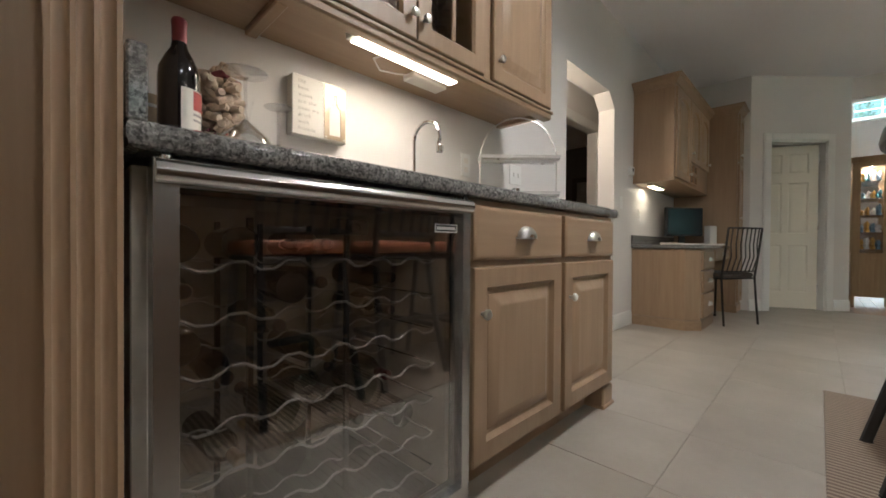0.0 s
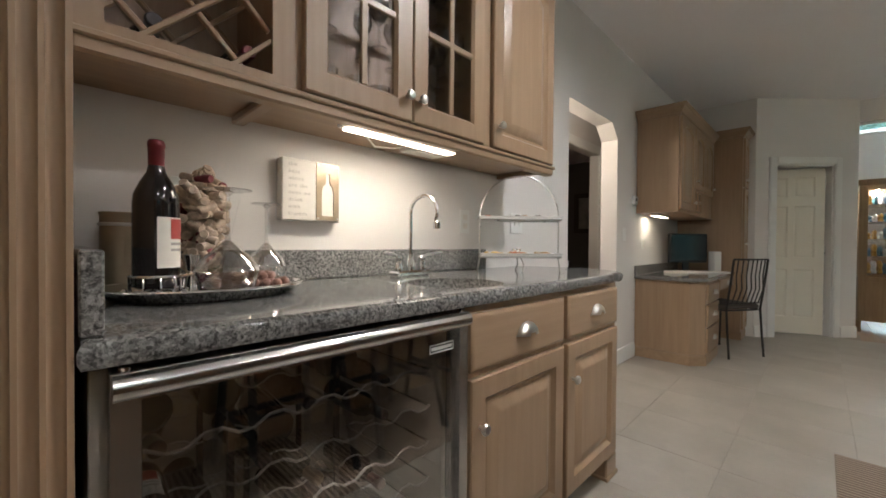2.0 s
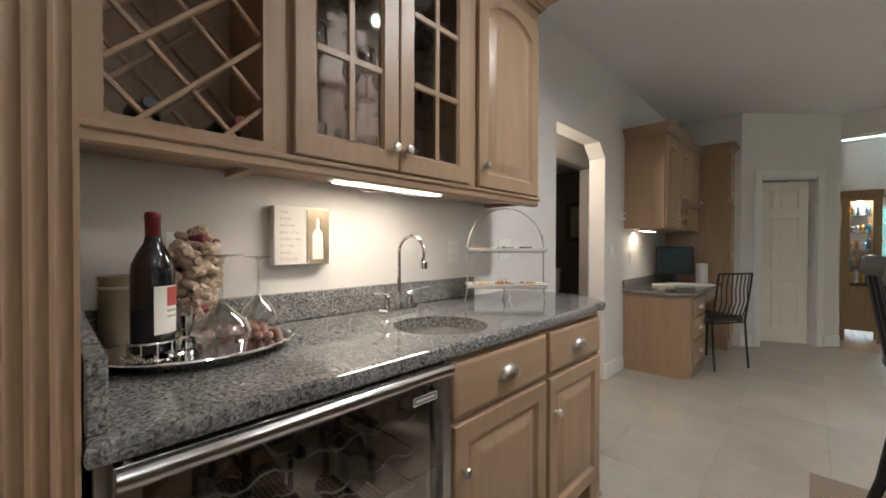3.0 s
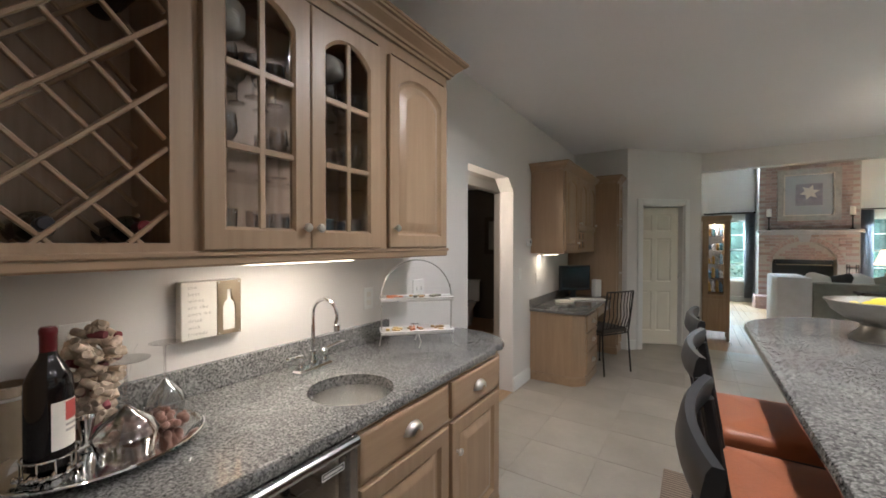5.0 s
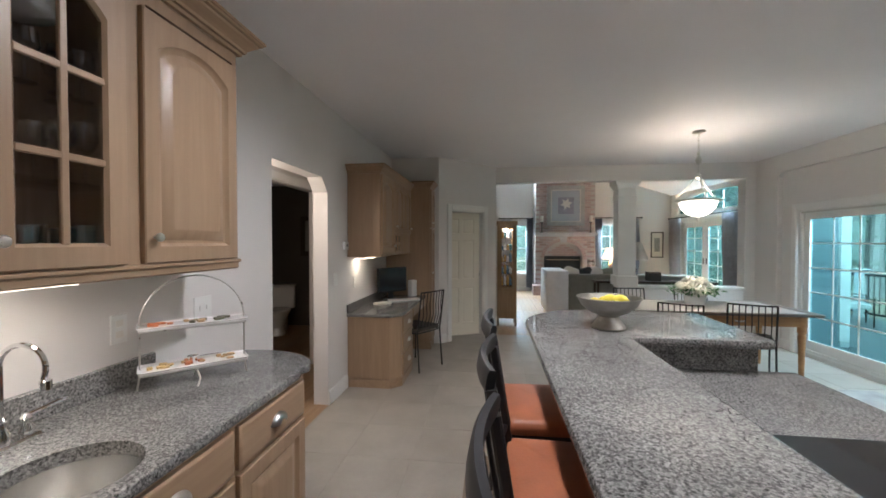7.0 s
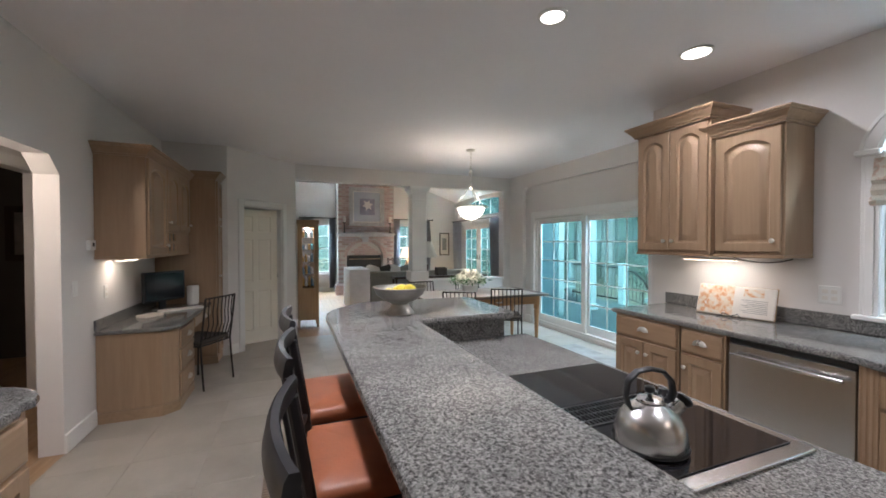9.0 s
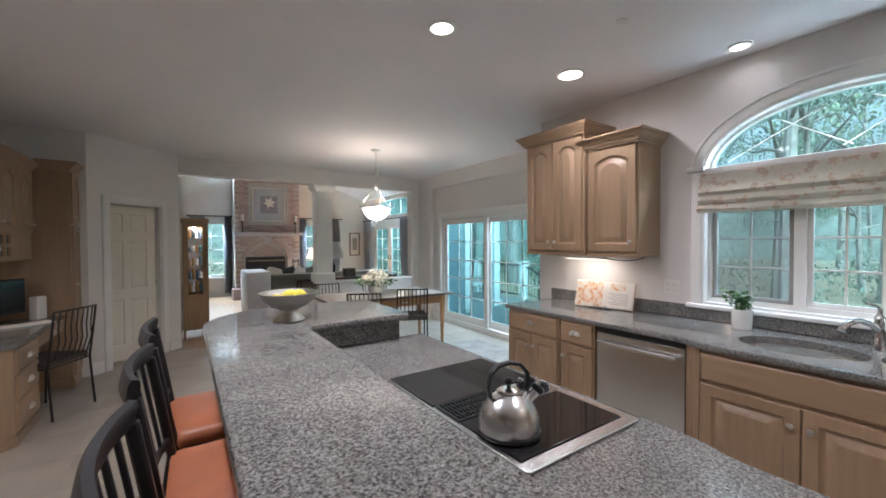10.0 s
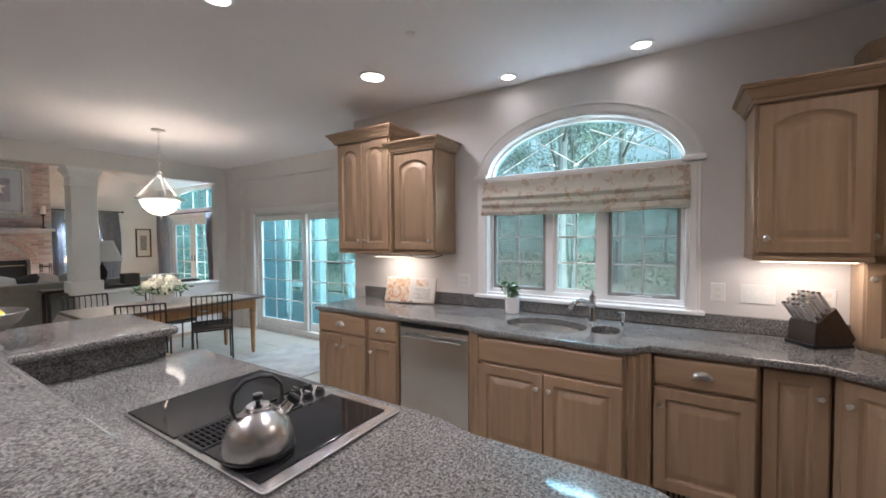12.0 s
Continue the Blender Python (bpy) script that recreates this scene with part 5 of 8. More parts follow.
for u, v, kind, gang, w in ((-1.397, 1.132, "outlet", 2, .115), (.427, 1.154, "outlet", 1, .075), (.623, 1.154, "switch", 3, .165), (.93, 1.15, "outlet", 1, .075)):
    outlet(at(EF, u, v), w, .115, kind, gang)

# ---- kitchen window ----
win = tagged(thing("window_kitchen", (3.66, WY, 1.09), local=False), "white arched kitchen window with three grilled sashes", "window", kind="structure")
J = .11
bm = B()
outer = [(-WY - WA, 1.09), (-WY + WA, 1.09)] + arch
inner_arch = [(-WY + (WA - .022) * math.cos(radians(a)), WZ + (WB - .022) * math.sin(radians(a))) for a in range(0, 181, 9)]
plate(bm, WEF, outer, [rect(-WY - WA + .022, 1.12, -WY - .17 - .06, 1.985), rect(-WY - .17, 1.12, -WY + .17, 1.985), rect(-WY + .17 + .06, 1.12, -WY + WA - .022, 1.985), inner_arch[0:1] + inner_arch[1:]], -.12, -.055)
part("window_frame", bm, TRIM, win)
cells = ((-WY - WA + .022, -WY - .23), (-WY - .17, -WY + .17), (-WY + .23, -WY + WA - .022))
SCREEN = plain("grey_sash", (0.30, 0.29, 0.27), .5, 0, .05, 10)
MESHS, nt, p = mat("screen_mesh", .8)
p.inputs["Base Color"].default_value = (.20, .20, .20, 1)
tr, mx = nt.nodes.new("ShaderNodeBsdfTransparent"), nt.nodes.new("ShaderNodeMixShader")
mx.inputs[0].default_value = .30
nt.links.new(tr.outputs[0], mx.inputs[1])
nt.links.new(p.outputs[0], mx.inputs[2])
nt.links.new(mx.outputs[0], nt.nodes["Material Output"].inputs[0])
for i, (u0, u1) in enumerate(cells):
    sash = part("sash", plate(B(), WEF, rect(u0, 1.12, u1, 1.985), [rect(u0 + .028, 1.15, u1 - .028, 1.957)], -.105, -.075), TRIM, win)
    pn = part("pane", box(B(), (u0 + .028, 1.15, -.092), (u1 - .028, 1.957, -.088), 0, WEF), WINPANE, sash)
    pn.visible_shadow = False
    for v in (1.15 + .807 / 4 * k for k in (1, 2, 3)):
        part("grille", box(B(), (u0 + .028, v - .006, -.0875), (u1 - .028, v + .006, -.080), .001, WEF), TRIM, sash)
    if i != 1:
        fl = part("insect_screen", box(B(), (u0 + .012, 1.132, -.0745), (u1 - .012, 1.975, -.0741), 0, WEF), MESHS, sash, "fine grey insect screen")
        fl.visible_shadow = False
        part("screen_frame", plate(B(), WEF, rect(u0 + .004, 1.124, u1 - .004, 1.981), [rect(u0 + .022, 1.142, u1 - .022, 1.963)], -.0748, -.066), SCREEN, sash, "thin grey screen frame")
    part("grille", box(B(), ((u0 + u1) / 2 - .006, 1.15, -.0872), ((u0 + u1) / 2 + .006, 1.957, -.0803), .001, WEF), TRIM, sash)
part("crank", tube(B(), [at(WEF, -WY + .38, 1.125, -.05) @ Vector((0, 0, 0)), at(WEF, -WY + .44, 1.135, -.03) @ Vector((0, 0, 0)), at(WEF, -WY + .52, 1.135, -.03) @ Vector((0, 0, 0))], .006, 8), TRIM, win)
for a0, b0 in (((-WY - .60, 2.10), (-WY - .10, 2.36)), ((-WY + .60, 2.12), (-WY + .10, 2.36)), ((-WY - .02, 2.10), (-WY + .32, 2.33)), ((-WY + .02, 2.10), (-WY - .32, 2.33))):
    part("arch_bar", tube(B(), [WEF @ Vector((*a0, -.086)), WEF @ Vector((*b0, -.086))], .0035, 6), TRIM, win)
pn = part("arched_pane", plate(B(), WEF, inner_arch, (), -.092, -.088), WINPANE, win)
pn.visible_shadow = False
bm = B()
for k in range(3):
    w0, w1, d0, d1 = ((.0, .10, .001, .009), (.02, .035, .009, .014), (.08, .10, .009, .016))[k]
    rr = []
    for a in range(0, 181, 6):
        ca, sa = math.cos(radians(a)), math.sin(radians(a))
        rr.append([WEF @ Vector((-WY + (WA + w) * ca, WZ + (WB + w) * sa, d)) for w, d in ((w0, d0), (w1, d0), (w1, d1), (w0, d1))])
    bridge(bm, rr, True, True, True)
part("arch_casing", bm, TRIM, win)
for s in (-1, 1):
    a, b = (-WY - WA - .085, -WY - WA) if s < 0 else (-WY + WA, -WY + WA + .085)
    bm = box(B(), (a, 1.075, .001), (b, 2.04, .018), .004, WEF)
    box(bm, (a + .02, 1.075, .018), (b - .02, 2.03, .025), .004, WEF)
    part("side_casing", bm, TRIM, win)
    part("casing_cap", box(B(), (a - .025, 2.041, .001), (b + .005 if s < 0 else b + .025, 2.075, .045), .006, WEF), TRIM, win)
part("transom_bar", box(B(), (-WY - WA, 2.02, -.054), (-WY + WA, 2.06, .02), .004, WEF), TRIM, win)
part("window_sill", box(B(), (-WY - WA - .11, 1.045, -.02), (-WY + WA + .11, 1.0745, .05), .006, WEF), TRIM, win)
part("sill_apron", box(B(), (-WY - WA - .085, 1.02, .001), (-WY + WA + .085, 1.0445, .014), .003, WEF), TRIM, win)
# roman shade
FABRIC, nt, p = mat("floral_linen", .85)
n1 = noise_tex(nt, coords(nt), 14, 3)
n2 = noise_tex(nt, coords(nt), 220, 2)
c = ramp(nt, n1, [(.40, (.84, .78, .69)), (.53, (.88, .82, .73)), (.60, (.76, .56, .44)), (.65, (.64, .57, .47)), (.71, (.86, .80, .71))])
nt.links.new(mixc(nt, .35, c, ramp(nt, n2, [(.3, (.8, .8, .8)), (.7, (1, 1, 1))]), "MULTIPLY"), p.inputs["Base Color"])
bump(nt, p, n2, .2, .001)
rs = thing("roman_shade", (3.58, WY, 1.74), "gathered cream floral roman shade across the window", "window shade")
prof = [(2.015, .030), (1.97, .032), (1.935, .034), (1.905, .050), (1.885, .066), (1.87, .052), (1.862, .040), (1.845, .054), (1.825, .074), (1.805, .064), (1.80, .046), (1.785, .060), (1.765, .082), (1.745, .072), (1.74, .05), (1.75, .035)]
rings = []
for i in range(61):
    u = -WY - .735 + 1.47 * i / 60
    sag = .016 * (1 - (2 * i / 60 - 1) ** 2)
    row = []
    for j, (v, n) in enumerate(prof):
        k = j / len(prof)
        row.append(WEF @ Vector((u, v - sag * k + .010 * k * noise.noise((u * 7, j * .35, 0)), n + .020 * k * noise.noise((u * 6, j * .4, 3)) + .008 * k * noise.noise((u * 18, j * .5, 9)))))
    rings.append(row)
bm = bridge(B(), rings, False)
bmesh.ops.solidify(bm, geom=bm.faces[:], thickness=.003)
part("fabric", bm, FABRIC, rs)
part("head_rail", box(B(), (-WY - .735, 1.99, .003), (-WY + .735, 2.018, .028), .003, WEF), FABRIC, rs)

# ---- island things ----
ck = thing("cooktop", (1.38, .95, LZ), "black glass downdraft cooktop with steel trim", "cooktop")
x0, y0, x1, y1 = CK
part("steel_trim", slab(B(), rounded(rect(x0, y0, x1, y1), .02, 4), LZ + .001, LZ + .010, .004), STEEL, ck)
gy = (.885, 1.035)
part("glass_panel", slab(B(), rect(x0 + .02, y0 + .045, x1 - .04, gy[0]), LZ + .0102, LZ + .014, .002), BLACKGLASS, ck, "black ceramic glass panel")
part("glass_panel", slab(B(), rect(x0 + .012, gy[1], x1 - .015, y1 - .012), LZ + .0102, LZ + .014, .002), BLACKGLASS, ck, "black ceramic glass panel")
vt = part("vent_grille", plate(B(), FLAT, rect(x0 + .02, gy[0] + .006, x1 - .16, gy[1] - .006), [rect(x0 + .028, gy[0] + .014, x1 - .168, gy[1] - .014)], LZ + .0102, LZ + .016), BLACK, ck, "black downdraft vent grille")
part("vent_well", box(B(), (x0 + .028, gy[0] + .014, LZ + .0101), (x1 - .168, gy[1] - .014, LZ + .0108)), BLACKGLASS, vt)
for i in range(18):
    x = x0 + .038 + i * .0155
    part("vent_bar", box(B(), (x, gy[0] + .014, LZ + .011), (x + .005, gy[1] - .014, LZ + .0165), .001), BLACK, vt)
for y in (.925, .96, .995):
    part("vent_bar", box(B(), (x0 + .028, y - .002, LZ + .0112), (x1 - .168, y + .002, LZ + .0163)), BLACK, vt)
for i, (x, y) in enumerate(((1.545, 1.000), (1.600, 1.000), (1.545, .930), (1.600, .930))):
    kk = part("control_knob", lathe(B(), [(.020, .010), (.021, .014), (.018, .018), (.016, .030), (.010, .032)], pose(x, y, LZ), 18), BLACK, ck, "black control knob with steel skirt")
    part("grip", box(B(), (x - .004, y - .014, LZ + .030), (x + .004, y + .014, LZ + .040), .002), STEEL, kk)

kt = thing("kettle", (1.242, .755, LZ + .0145), "brushed steel whistling kettle with a black arched handle", "kettle", local=True, rz=-20)
part("body", lathe(B(), [(.075, 0), (.088, .004), (.092, .02), (.088, .05), (.078, .078), (.060, .100), (.038, .116), (.034, .118), (.034, .122), (.012, .126)], None, 40), KETTLE, kt)
part("base_ring", lathe(B(), [(.0925, .006), (.0945, .010), (.0925, .014)], None, 40, False, False), BLACK, kt)
lid = part("lid", lathe(B(), [(.033, .1225), (.030, .128), (.012, .132)], None, 24), KETTLE, kt)
part("lid_knob", lathe(B(), [(.006, .131), (.007, .140), (.014, .146), (.013, .158), (.005, .162)], None, 16), BLACK, lid)
spt = part("spout", tube(B(), [(.055, 0, .085), (.075, 0, .100), (.092, 0, .118)], [.020, .018, .016], 14), KETTLE, kt)
part("whistle", lathe(B(), [(.017, 0), (.021, .008), (.021, .016), (.013, .022), (.004, .022)], pose(.088, 0, .112, 0, 42, 0), 18), BLACK, spt)
part("handle", strap(B(), [(-.058, 0, .108), (-.066, 0, .14), (-.060, 0, .175), (-.035, 0, .20), (0, 0, .207), (.035, 0, .20), (.058, 0, .175), (.063, 0, .145), (.056, 0, .118)], .024, .011, None, (0, 1, 0)), BLACK, kt, "black arched handle")

bw = thing("fruit_bowl", (.92, 2.13, HZ), "hammered pewter footed bowl of lemons on the raised bar", "bowl", local=True)
prof = [(.085, 0), (.088, .006), (.080, .016), (.070, .03), (.058, .044), (.052, .06), (.058, .070), (.10, .086), (.142, .12), (.160, .158), (.166, .162), (.158, .160), (.138, .122), (.09, .094), (.01, .082)]
bw.scale = (.93, .93, .95)
part("bowl", lathe(B(), prof, None, 48), PEWTER, bw)
part("rim", tube(B(), arc((0, 0, .161), .163, 0, 352, 44, "xy"), .004, 6, None, True), PEWTER, bw)
LEMON = plain("lemon_skin", (0.72, 0.60, 0.06), .45, 0, .12, 30, .2, 160)
rnd = random.Random(2)
for i, (x, y, z) in enumerate(((-.06, .03, .128), (.02, -.06, .128), (.07, .03, .128), (0, .07, .130), (-.05, -.05, .130), (.01, .005, .150), (.05, -.02, .152))):
    l = thing("lemon", (.92 + x, 2.13 + y, HZ + z * .95 - .004), "bright yellow lemon in the pewter bowl", "lemon", "lemons in the bowl", local=True, rz=rnd.uniform(0, 360))
    part("fruit", lathe(B(), [(.003, -.042), (.007, -.037), (.020, -.027), (.028, -.010), (.029, .006), (.023, .024), (.009, .037), (.004, .042)], pose(0, 0, 0, 90, 0, 0), 16), LEMON, l)


def bar_stool(m):
    t = thing("bar_stool", (0, 0, 0), "black slat-backed bar stool with an orange leather seat", "stool", "stools at the raised bar", local=True)
    t.matrix_basis = m
    # seat faces +x
    bm = B()
    n = 24
    rings = []
    out = rounded(rect(-.185, -.225, .185, .225), .05, 4)
    for k, z in ((.86, .690), (1.0, .700), (1.015, .725), (1.0, .748), (.90, .758), (.6, .764), (.2, .767)):
        row = []
        for x, y in out:
            xx, yy = x * k, y * k
            fold = .005 * math.sin(yy * 95) * max(0, (-xx - .09) / .1) if z > .72 else 0
            row.append((xx, yy, z + fold))
        rings.append(row)
    bridge(bm, rings, True, True, True)
    part("seat", bm, LEATHER, t, "orange leather cushion with stitched pleats", 60)
    part("seat_frame", slab(B(), rounded(rect(-.18, -.215, .19, .215), .04, 3), .655, .689, .006), STOOLP, t)
    for sx, sy in ((-1, -1), (-1, 1), (1, -1), (1, 1)):
        kick = -.075 if sx < 0 else 0
        part("leg", strap(B(), [(sx * .16, sy * .19, .66), (sx * .185 + kick * .3, sy * .205, .33), (sx * .21 + kick, sy * .225, .012)], .032, .032), STOOLP, t)
        part("foot_pad", lathe(B(), [(.019, 0), (.021, .006), (.017, .014)], pose(sx * .21 + kick, sy * .225, 0), 12), BLACK, t)
    for sy in (-1, 1):
        part("stretcher", strap(B(), [(-.19, sy * .21, .27), (.19, sy * .21, .27)], .022, .022), STOOLP, t)
    part("foot_rail", strap(B(), [(.192, -.21, .22), (.192, .21, .22)], .028, .022), STOOLP, t)
    part("stretcher", strap(B(), [(-.19, -.21, .33), (-.19, .21, .33)], .022, .022), STOOLP, t)

    def bow(f, z):
        y = .215 * f
        lean = (z - .66) * -.16
        return (-.165 + lean - .034 * (1 - f * f), y, z)
    part("top_rail", strap(B(), [bow(i / 8, 1.12) for i in range(-8, 9)], .062, .026, None, (0.2, 0, 1)), STOOLP, t)
    part("lower_rail", strap(B(), [bow(i / 8, .80) for i in range(-8, 9)], .03, .020, None, (0.2, 0, 1)), STOOLP, t)
    for sy in (-1, 1):
        part("back_post", strap(B(), [(-.165, sy * .20, .66), bow(sy * .97, .80), bow(sy * .985, .95), bow(sy * .985, 1.10)], .030, .028, None, (0, 1, 0)), STOOLP, t)
    for f in (-.66, -.33, 0, .33, .66):
        part("slat", strap(B(), [bow(f, .80), bow(f, .95), bow(f, 1.10)], .020, .012, None, (0, 1, 0)), STOOLP, t)
    return t


st = bar_stool(pose(.582, .795, 0, 0, 0, 0))
copy_thing(st, pose(.578, 1.37, 0, 0, 0, -1))
copy_thing(st, pose(.575, 1.945, 0, 0, 0, 2))
mat_rug = thing("floor_mat", (.5, 1.5, 0), "flat brown striped woven mat below the bar stools", "rug")
RUG, nt, p = mat("striped_jute", .95)
w = node(nt, "ShaderNodeTexWave", Scale=13, Distortion=1.2)
w.bands_direction = "Y"
nt.links.new(coords(nt), w.inputs["Vector"])
nt.links.new(ramp(nt, w.outputs["Color"], [(.3, (.17, .125, .09)), (.7, (.34, .275, .215))]), p.inputs["Base Color"])
bump(nt, p, w.outputs["Color"], .3, .003)
part("mat", slab(B(), rect(.17, .30, .84, 2.78), .001, .009, .003), RUG, mat_rug)


# ---- desk corner ----
dk = thing("desk_cabinet", (-.87, 4.2, 0), "maple desk pedestal with drawers and an angled corner", "cabinet")
bm = plate(B(), FLAT, [(WEST + .005, 3.915), (-.70, 3.915), (-.60, 4.01), (-.60, 4.52), (WEST + .005, 4.52)], (), .09, .722)
part("body", bm, WOOD, dk)
bm = plate(B(), FLAT, [(WEST + .005, 3.90), (-.693, 3.90), (-.588, 4.003), (-.588, 4.53), (WEST + .005, 4.53)], (), 0, .088)
bmesh.ops.bevel(bm, geom=[e for e in bm.edges if abs(e.verts[0].co.z - .088) < 1e-4 and abs(e.verts[1].co.z - .088) < 1e-4], offset=.008, segments=2, affect="EDGES")
part("plinth", bm, WOOD_Y, dk)
MD = face((-.598, 0, 0), "+x")
for v, h in ((.11, .21), (.335, .19), (.54, .165)):
    drawer(dk, at(MD, 4.022, v), .48, h, "cup")
t = thing("desk_drawer_unit", (-.85, 4.9, .60), "shallow maple desk drawer above the knee space", "drawer")
part("body", box(B(), (WEST + .005, 4.525, .60), (-.602, 5.36, .722), .002), WOOD, t)
drawer(t, at(MD, 4.54, .612), .80, .10, "cup")
DTOP = [(WEST + .003, 3.89), (-.68, 3.89), (-.575, 3.995), (-.575, 5.365), (WEST + .003, 5.365)]
tagged(part("desk_worktop", slab(B(), DTOP, .725, .76, .012), GRANITE), "dark grey granite desk top", "worktop")
bm = box(B(), (WEST + .002, 3.893, .762), (WEST + .022, 5.36, .85), .003)
tagged(part("desk_backsplash", bm, GRANITE), "low granite backsplash behind the desk", "backsplash")
up = thing("desk_wall_cabinet", (-.95, 4.6, 1.345), "maple wall cabinet with an angled end and small cubby", "cabinet")
UPOLY = [(WEST + .004, 3.925), (-.80, 3.925), (-.80, 5.36), (WEST + .004, 5.36)]
bm = plate(B(), FLAT, UPOLY, (), 1.365, 2.205)
part("body", bm, WOOD, up)
part("bottom_rail", plate(B(), FLAT, [(WEST + .004, 3.918), (-.792, 3.918), (-.792, 5.36), (WEST + .004, 5.36)], (), 1.345, 1.364), WOOD_Y, up)
part("crown", sweep(B(), UPOLY[0:3], CROWN, 2.200), WOOD_Y, up)
MDU = face((-.798, 0, 0), "+x")
door(up, at(MDU, 3.945, 1.375), .50, .82, .05, (.46, .08))
door(up, at(MDU, 4.465, 1.60), .43, .595, .05, (.04, .08))
door(up, at(MDU, 4.905, 1.60), .43, .595, .05, (.38, .08))
for i in range(2):
    for j in range(2):
        u, v = 4.49 + i * .13, 1.380 + j * .105
        cu = part("cubby", plate(B(), MDU, rect(u, v, u + .125, v + .10), [rect(u + .012, v + .012, u + .113, v + .088)], 0, .018), WOOD, up)
        # Black sheet paints the shade of a deep cubby onto the maple front.
        part("cubby_back", box(B(), (u + .012, v + .012, .0005), (u + .113, v + .088, .002), 0, MDU), BLACK, cu)
t = thing("under_cabinet_light", (-1.0, 4.3, 1.32), "slim lit light bar below the desk cabinet", "lamp")
part("housing", box(B(), (-1.06, 4.04, 1.325), (-.99, 4.40, 1.344), .003), WHITE, t)
part("diffuser", box(B(), (-1.055, 4.05, 1.3215), (-.995, 4.39, 1.3245)), glow("desk_light_bar", (1, .84, .64), 2.6), t)
lamp("desk_glow", "AREA", look((-1.02, 4.2, 1.316), (-1.02, 4.2, .8)), .36, WARM, .36, .10)

pt = thing("pantry_cabinet", (-.85, 5.53, 0), "tall maple pantry cabinet with crown moulding beside the desk", "cabinet")
part("body", box(B(), (WEST + .005, 5.37, .09), (-.52, 5.695, 2.25), .002), WOOD, pt)
part("plinth", box(B(), (WEST + .005, 5.368, 0), (-.51, 5.695, .088), .004), WOOD_Y, pt)
MP = face((-.518, 0, 0), "+x")
door(pt, at(MP, 5.385, .12), .30, 1.56, 0, (.04, .95))
door(pt, at(MP, 5.385, 1.70), .30, .53, .04, (.04, .07))
part("crown", sweep(B(), [(-.765, 5.37), (-.52, 5.37), (-.52, 5.695)], CROWN, 2.245), WOOD_Y, pt)

mo = thing("computer_monitor", (-.93, 4.89, .76), "black flat computer monitor on a stand on the desk", "monitor", local=True, rz=-35)
SCR = plain("dark_screen", (.012, .014, .018), .12, 0, .1, 4)
part("bezel", box(B(), (-.02, -.235, .10), (.02, .235, .415), .008), BLACK, mo)
part("screen", box(B(), (.0202, -.215, .125), (.0215, .215, .395)), SCR, mo)
part("stand_neck", box(B(), (-.035, -.04, .01), (-.015, .04, .14), .005), BLACK, mo)
part("stand_base", lathe(B(), [(.11, .001), (.11, .008), (.06, .014), (.02, .016)], pose(-.005, 0, 0), 28), BLACK, mo)
t = thing("keyboard", (-.76, 4.85, .761), "white flat keyboard lying on the desk", "keyboard", local=True, rz=-60)
part("base", box(B(), (-.065, -.21, 0), (.065, .21, .012), .004), TRIM, t)
for i in range(4):
    part("key_row", box(B(), (-.055 + i * .028, -.20, .012), (-.031 + i * .028, .20, .017), .002), WHITE, t)
t = thing("white_router", (-.74, 5.24, .761), "upright white plastic device beside the monitor", "device", local=True, rz=-30)
part("body", box(B(), (-.04, -.05, 0), (.04, .05, .22), .012, None, 2), TRIM, t)
t = thing("paper_stack", (-.95, 4.52, .761), "small stack of white papers on the desk", "papers", local=True, rz=-35)
for i in range(3):
    part("sheet", box(B(), (-.06, -.09, i * .008), (.06, .09, i * .008 + .007), .001), PAPER, t)


def iron_chair(m, name="iron_chair", group="", label="black wrought iron chair with a dark cushion", h=.92, seat=.45):
    """Faces +x."""
    t = thing(name, (0, 0, 0), label, "chair", group, local=True)
    t.matrix_basis = m
    part("cushion", slab(B(), rounded(rect(-.20, -.21, .21, .21), .05, 4), seat, seat + .045, .018), CUSHION, t, "thin dark seat cushion")
    part("seat_frame", tube(B(), [(x, y, seat - .008) for x, y in rounded(rect(-.20, -.205, .205, .205), .05, 3)], .009, 6, None, True), IRON, t)
    for s in (-1, 1):
        part("back_leg", tube(B(), [(-.235, s * .205, 0), (-.215, s * .203, seat * .5), (-.20, s * .20, seat), (-.235, s * .20, seat + .24), (-.265, s * .20, h)], .0095, 7), IRON, t)
        part("front_leg", tube(B(), [(.20, s * .20, seat), (.205, s * .20, .2), (.215, s * .205, 0)], .0095, 7), IRON, t)
        part("foot_pad", lathe(B(), [(.013, 0), (.014, .012), (.010, .02)], pose(.215, s * .205, 0), 8), BLACK, t)
    part("top_rail", tube(B(), [(-.265 - .02 * (1 - (i / 4) ** 2), .20 * i / 4, h) for i in range(-4, 5)], .009, 7), IRON, t)
    part("cross_rail", tube(B(), [(-.208, -.2, seat + .06), (-.225, 0, seat + .06), (-.208, .2, seat + .06)], .007, 6), IRON, t)
    for i in range(-3, 4):
        y = .052 * i
        k = .02 * (1 - (y / .2) ** 2)
        part("spindle", tube(B(), [(-.208 - k * .8, y, seat + .06), (-.238 - k - .012, y, seat + .20), (-.245 - k, y, seat + .32), (-.265 - k, y, h)], .0055, 6), IRON, t)
    return t


dc = iron_chair(pose(-.574, 4.695, 0, 0, 0, 148), "desk_chair", "", "black wrought iron chair pushed up to the desk")

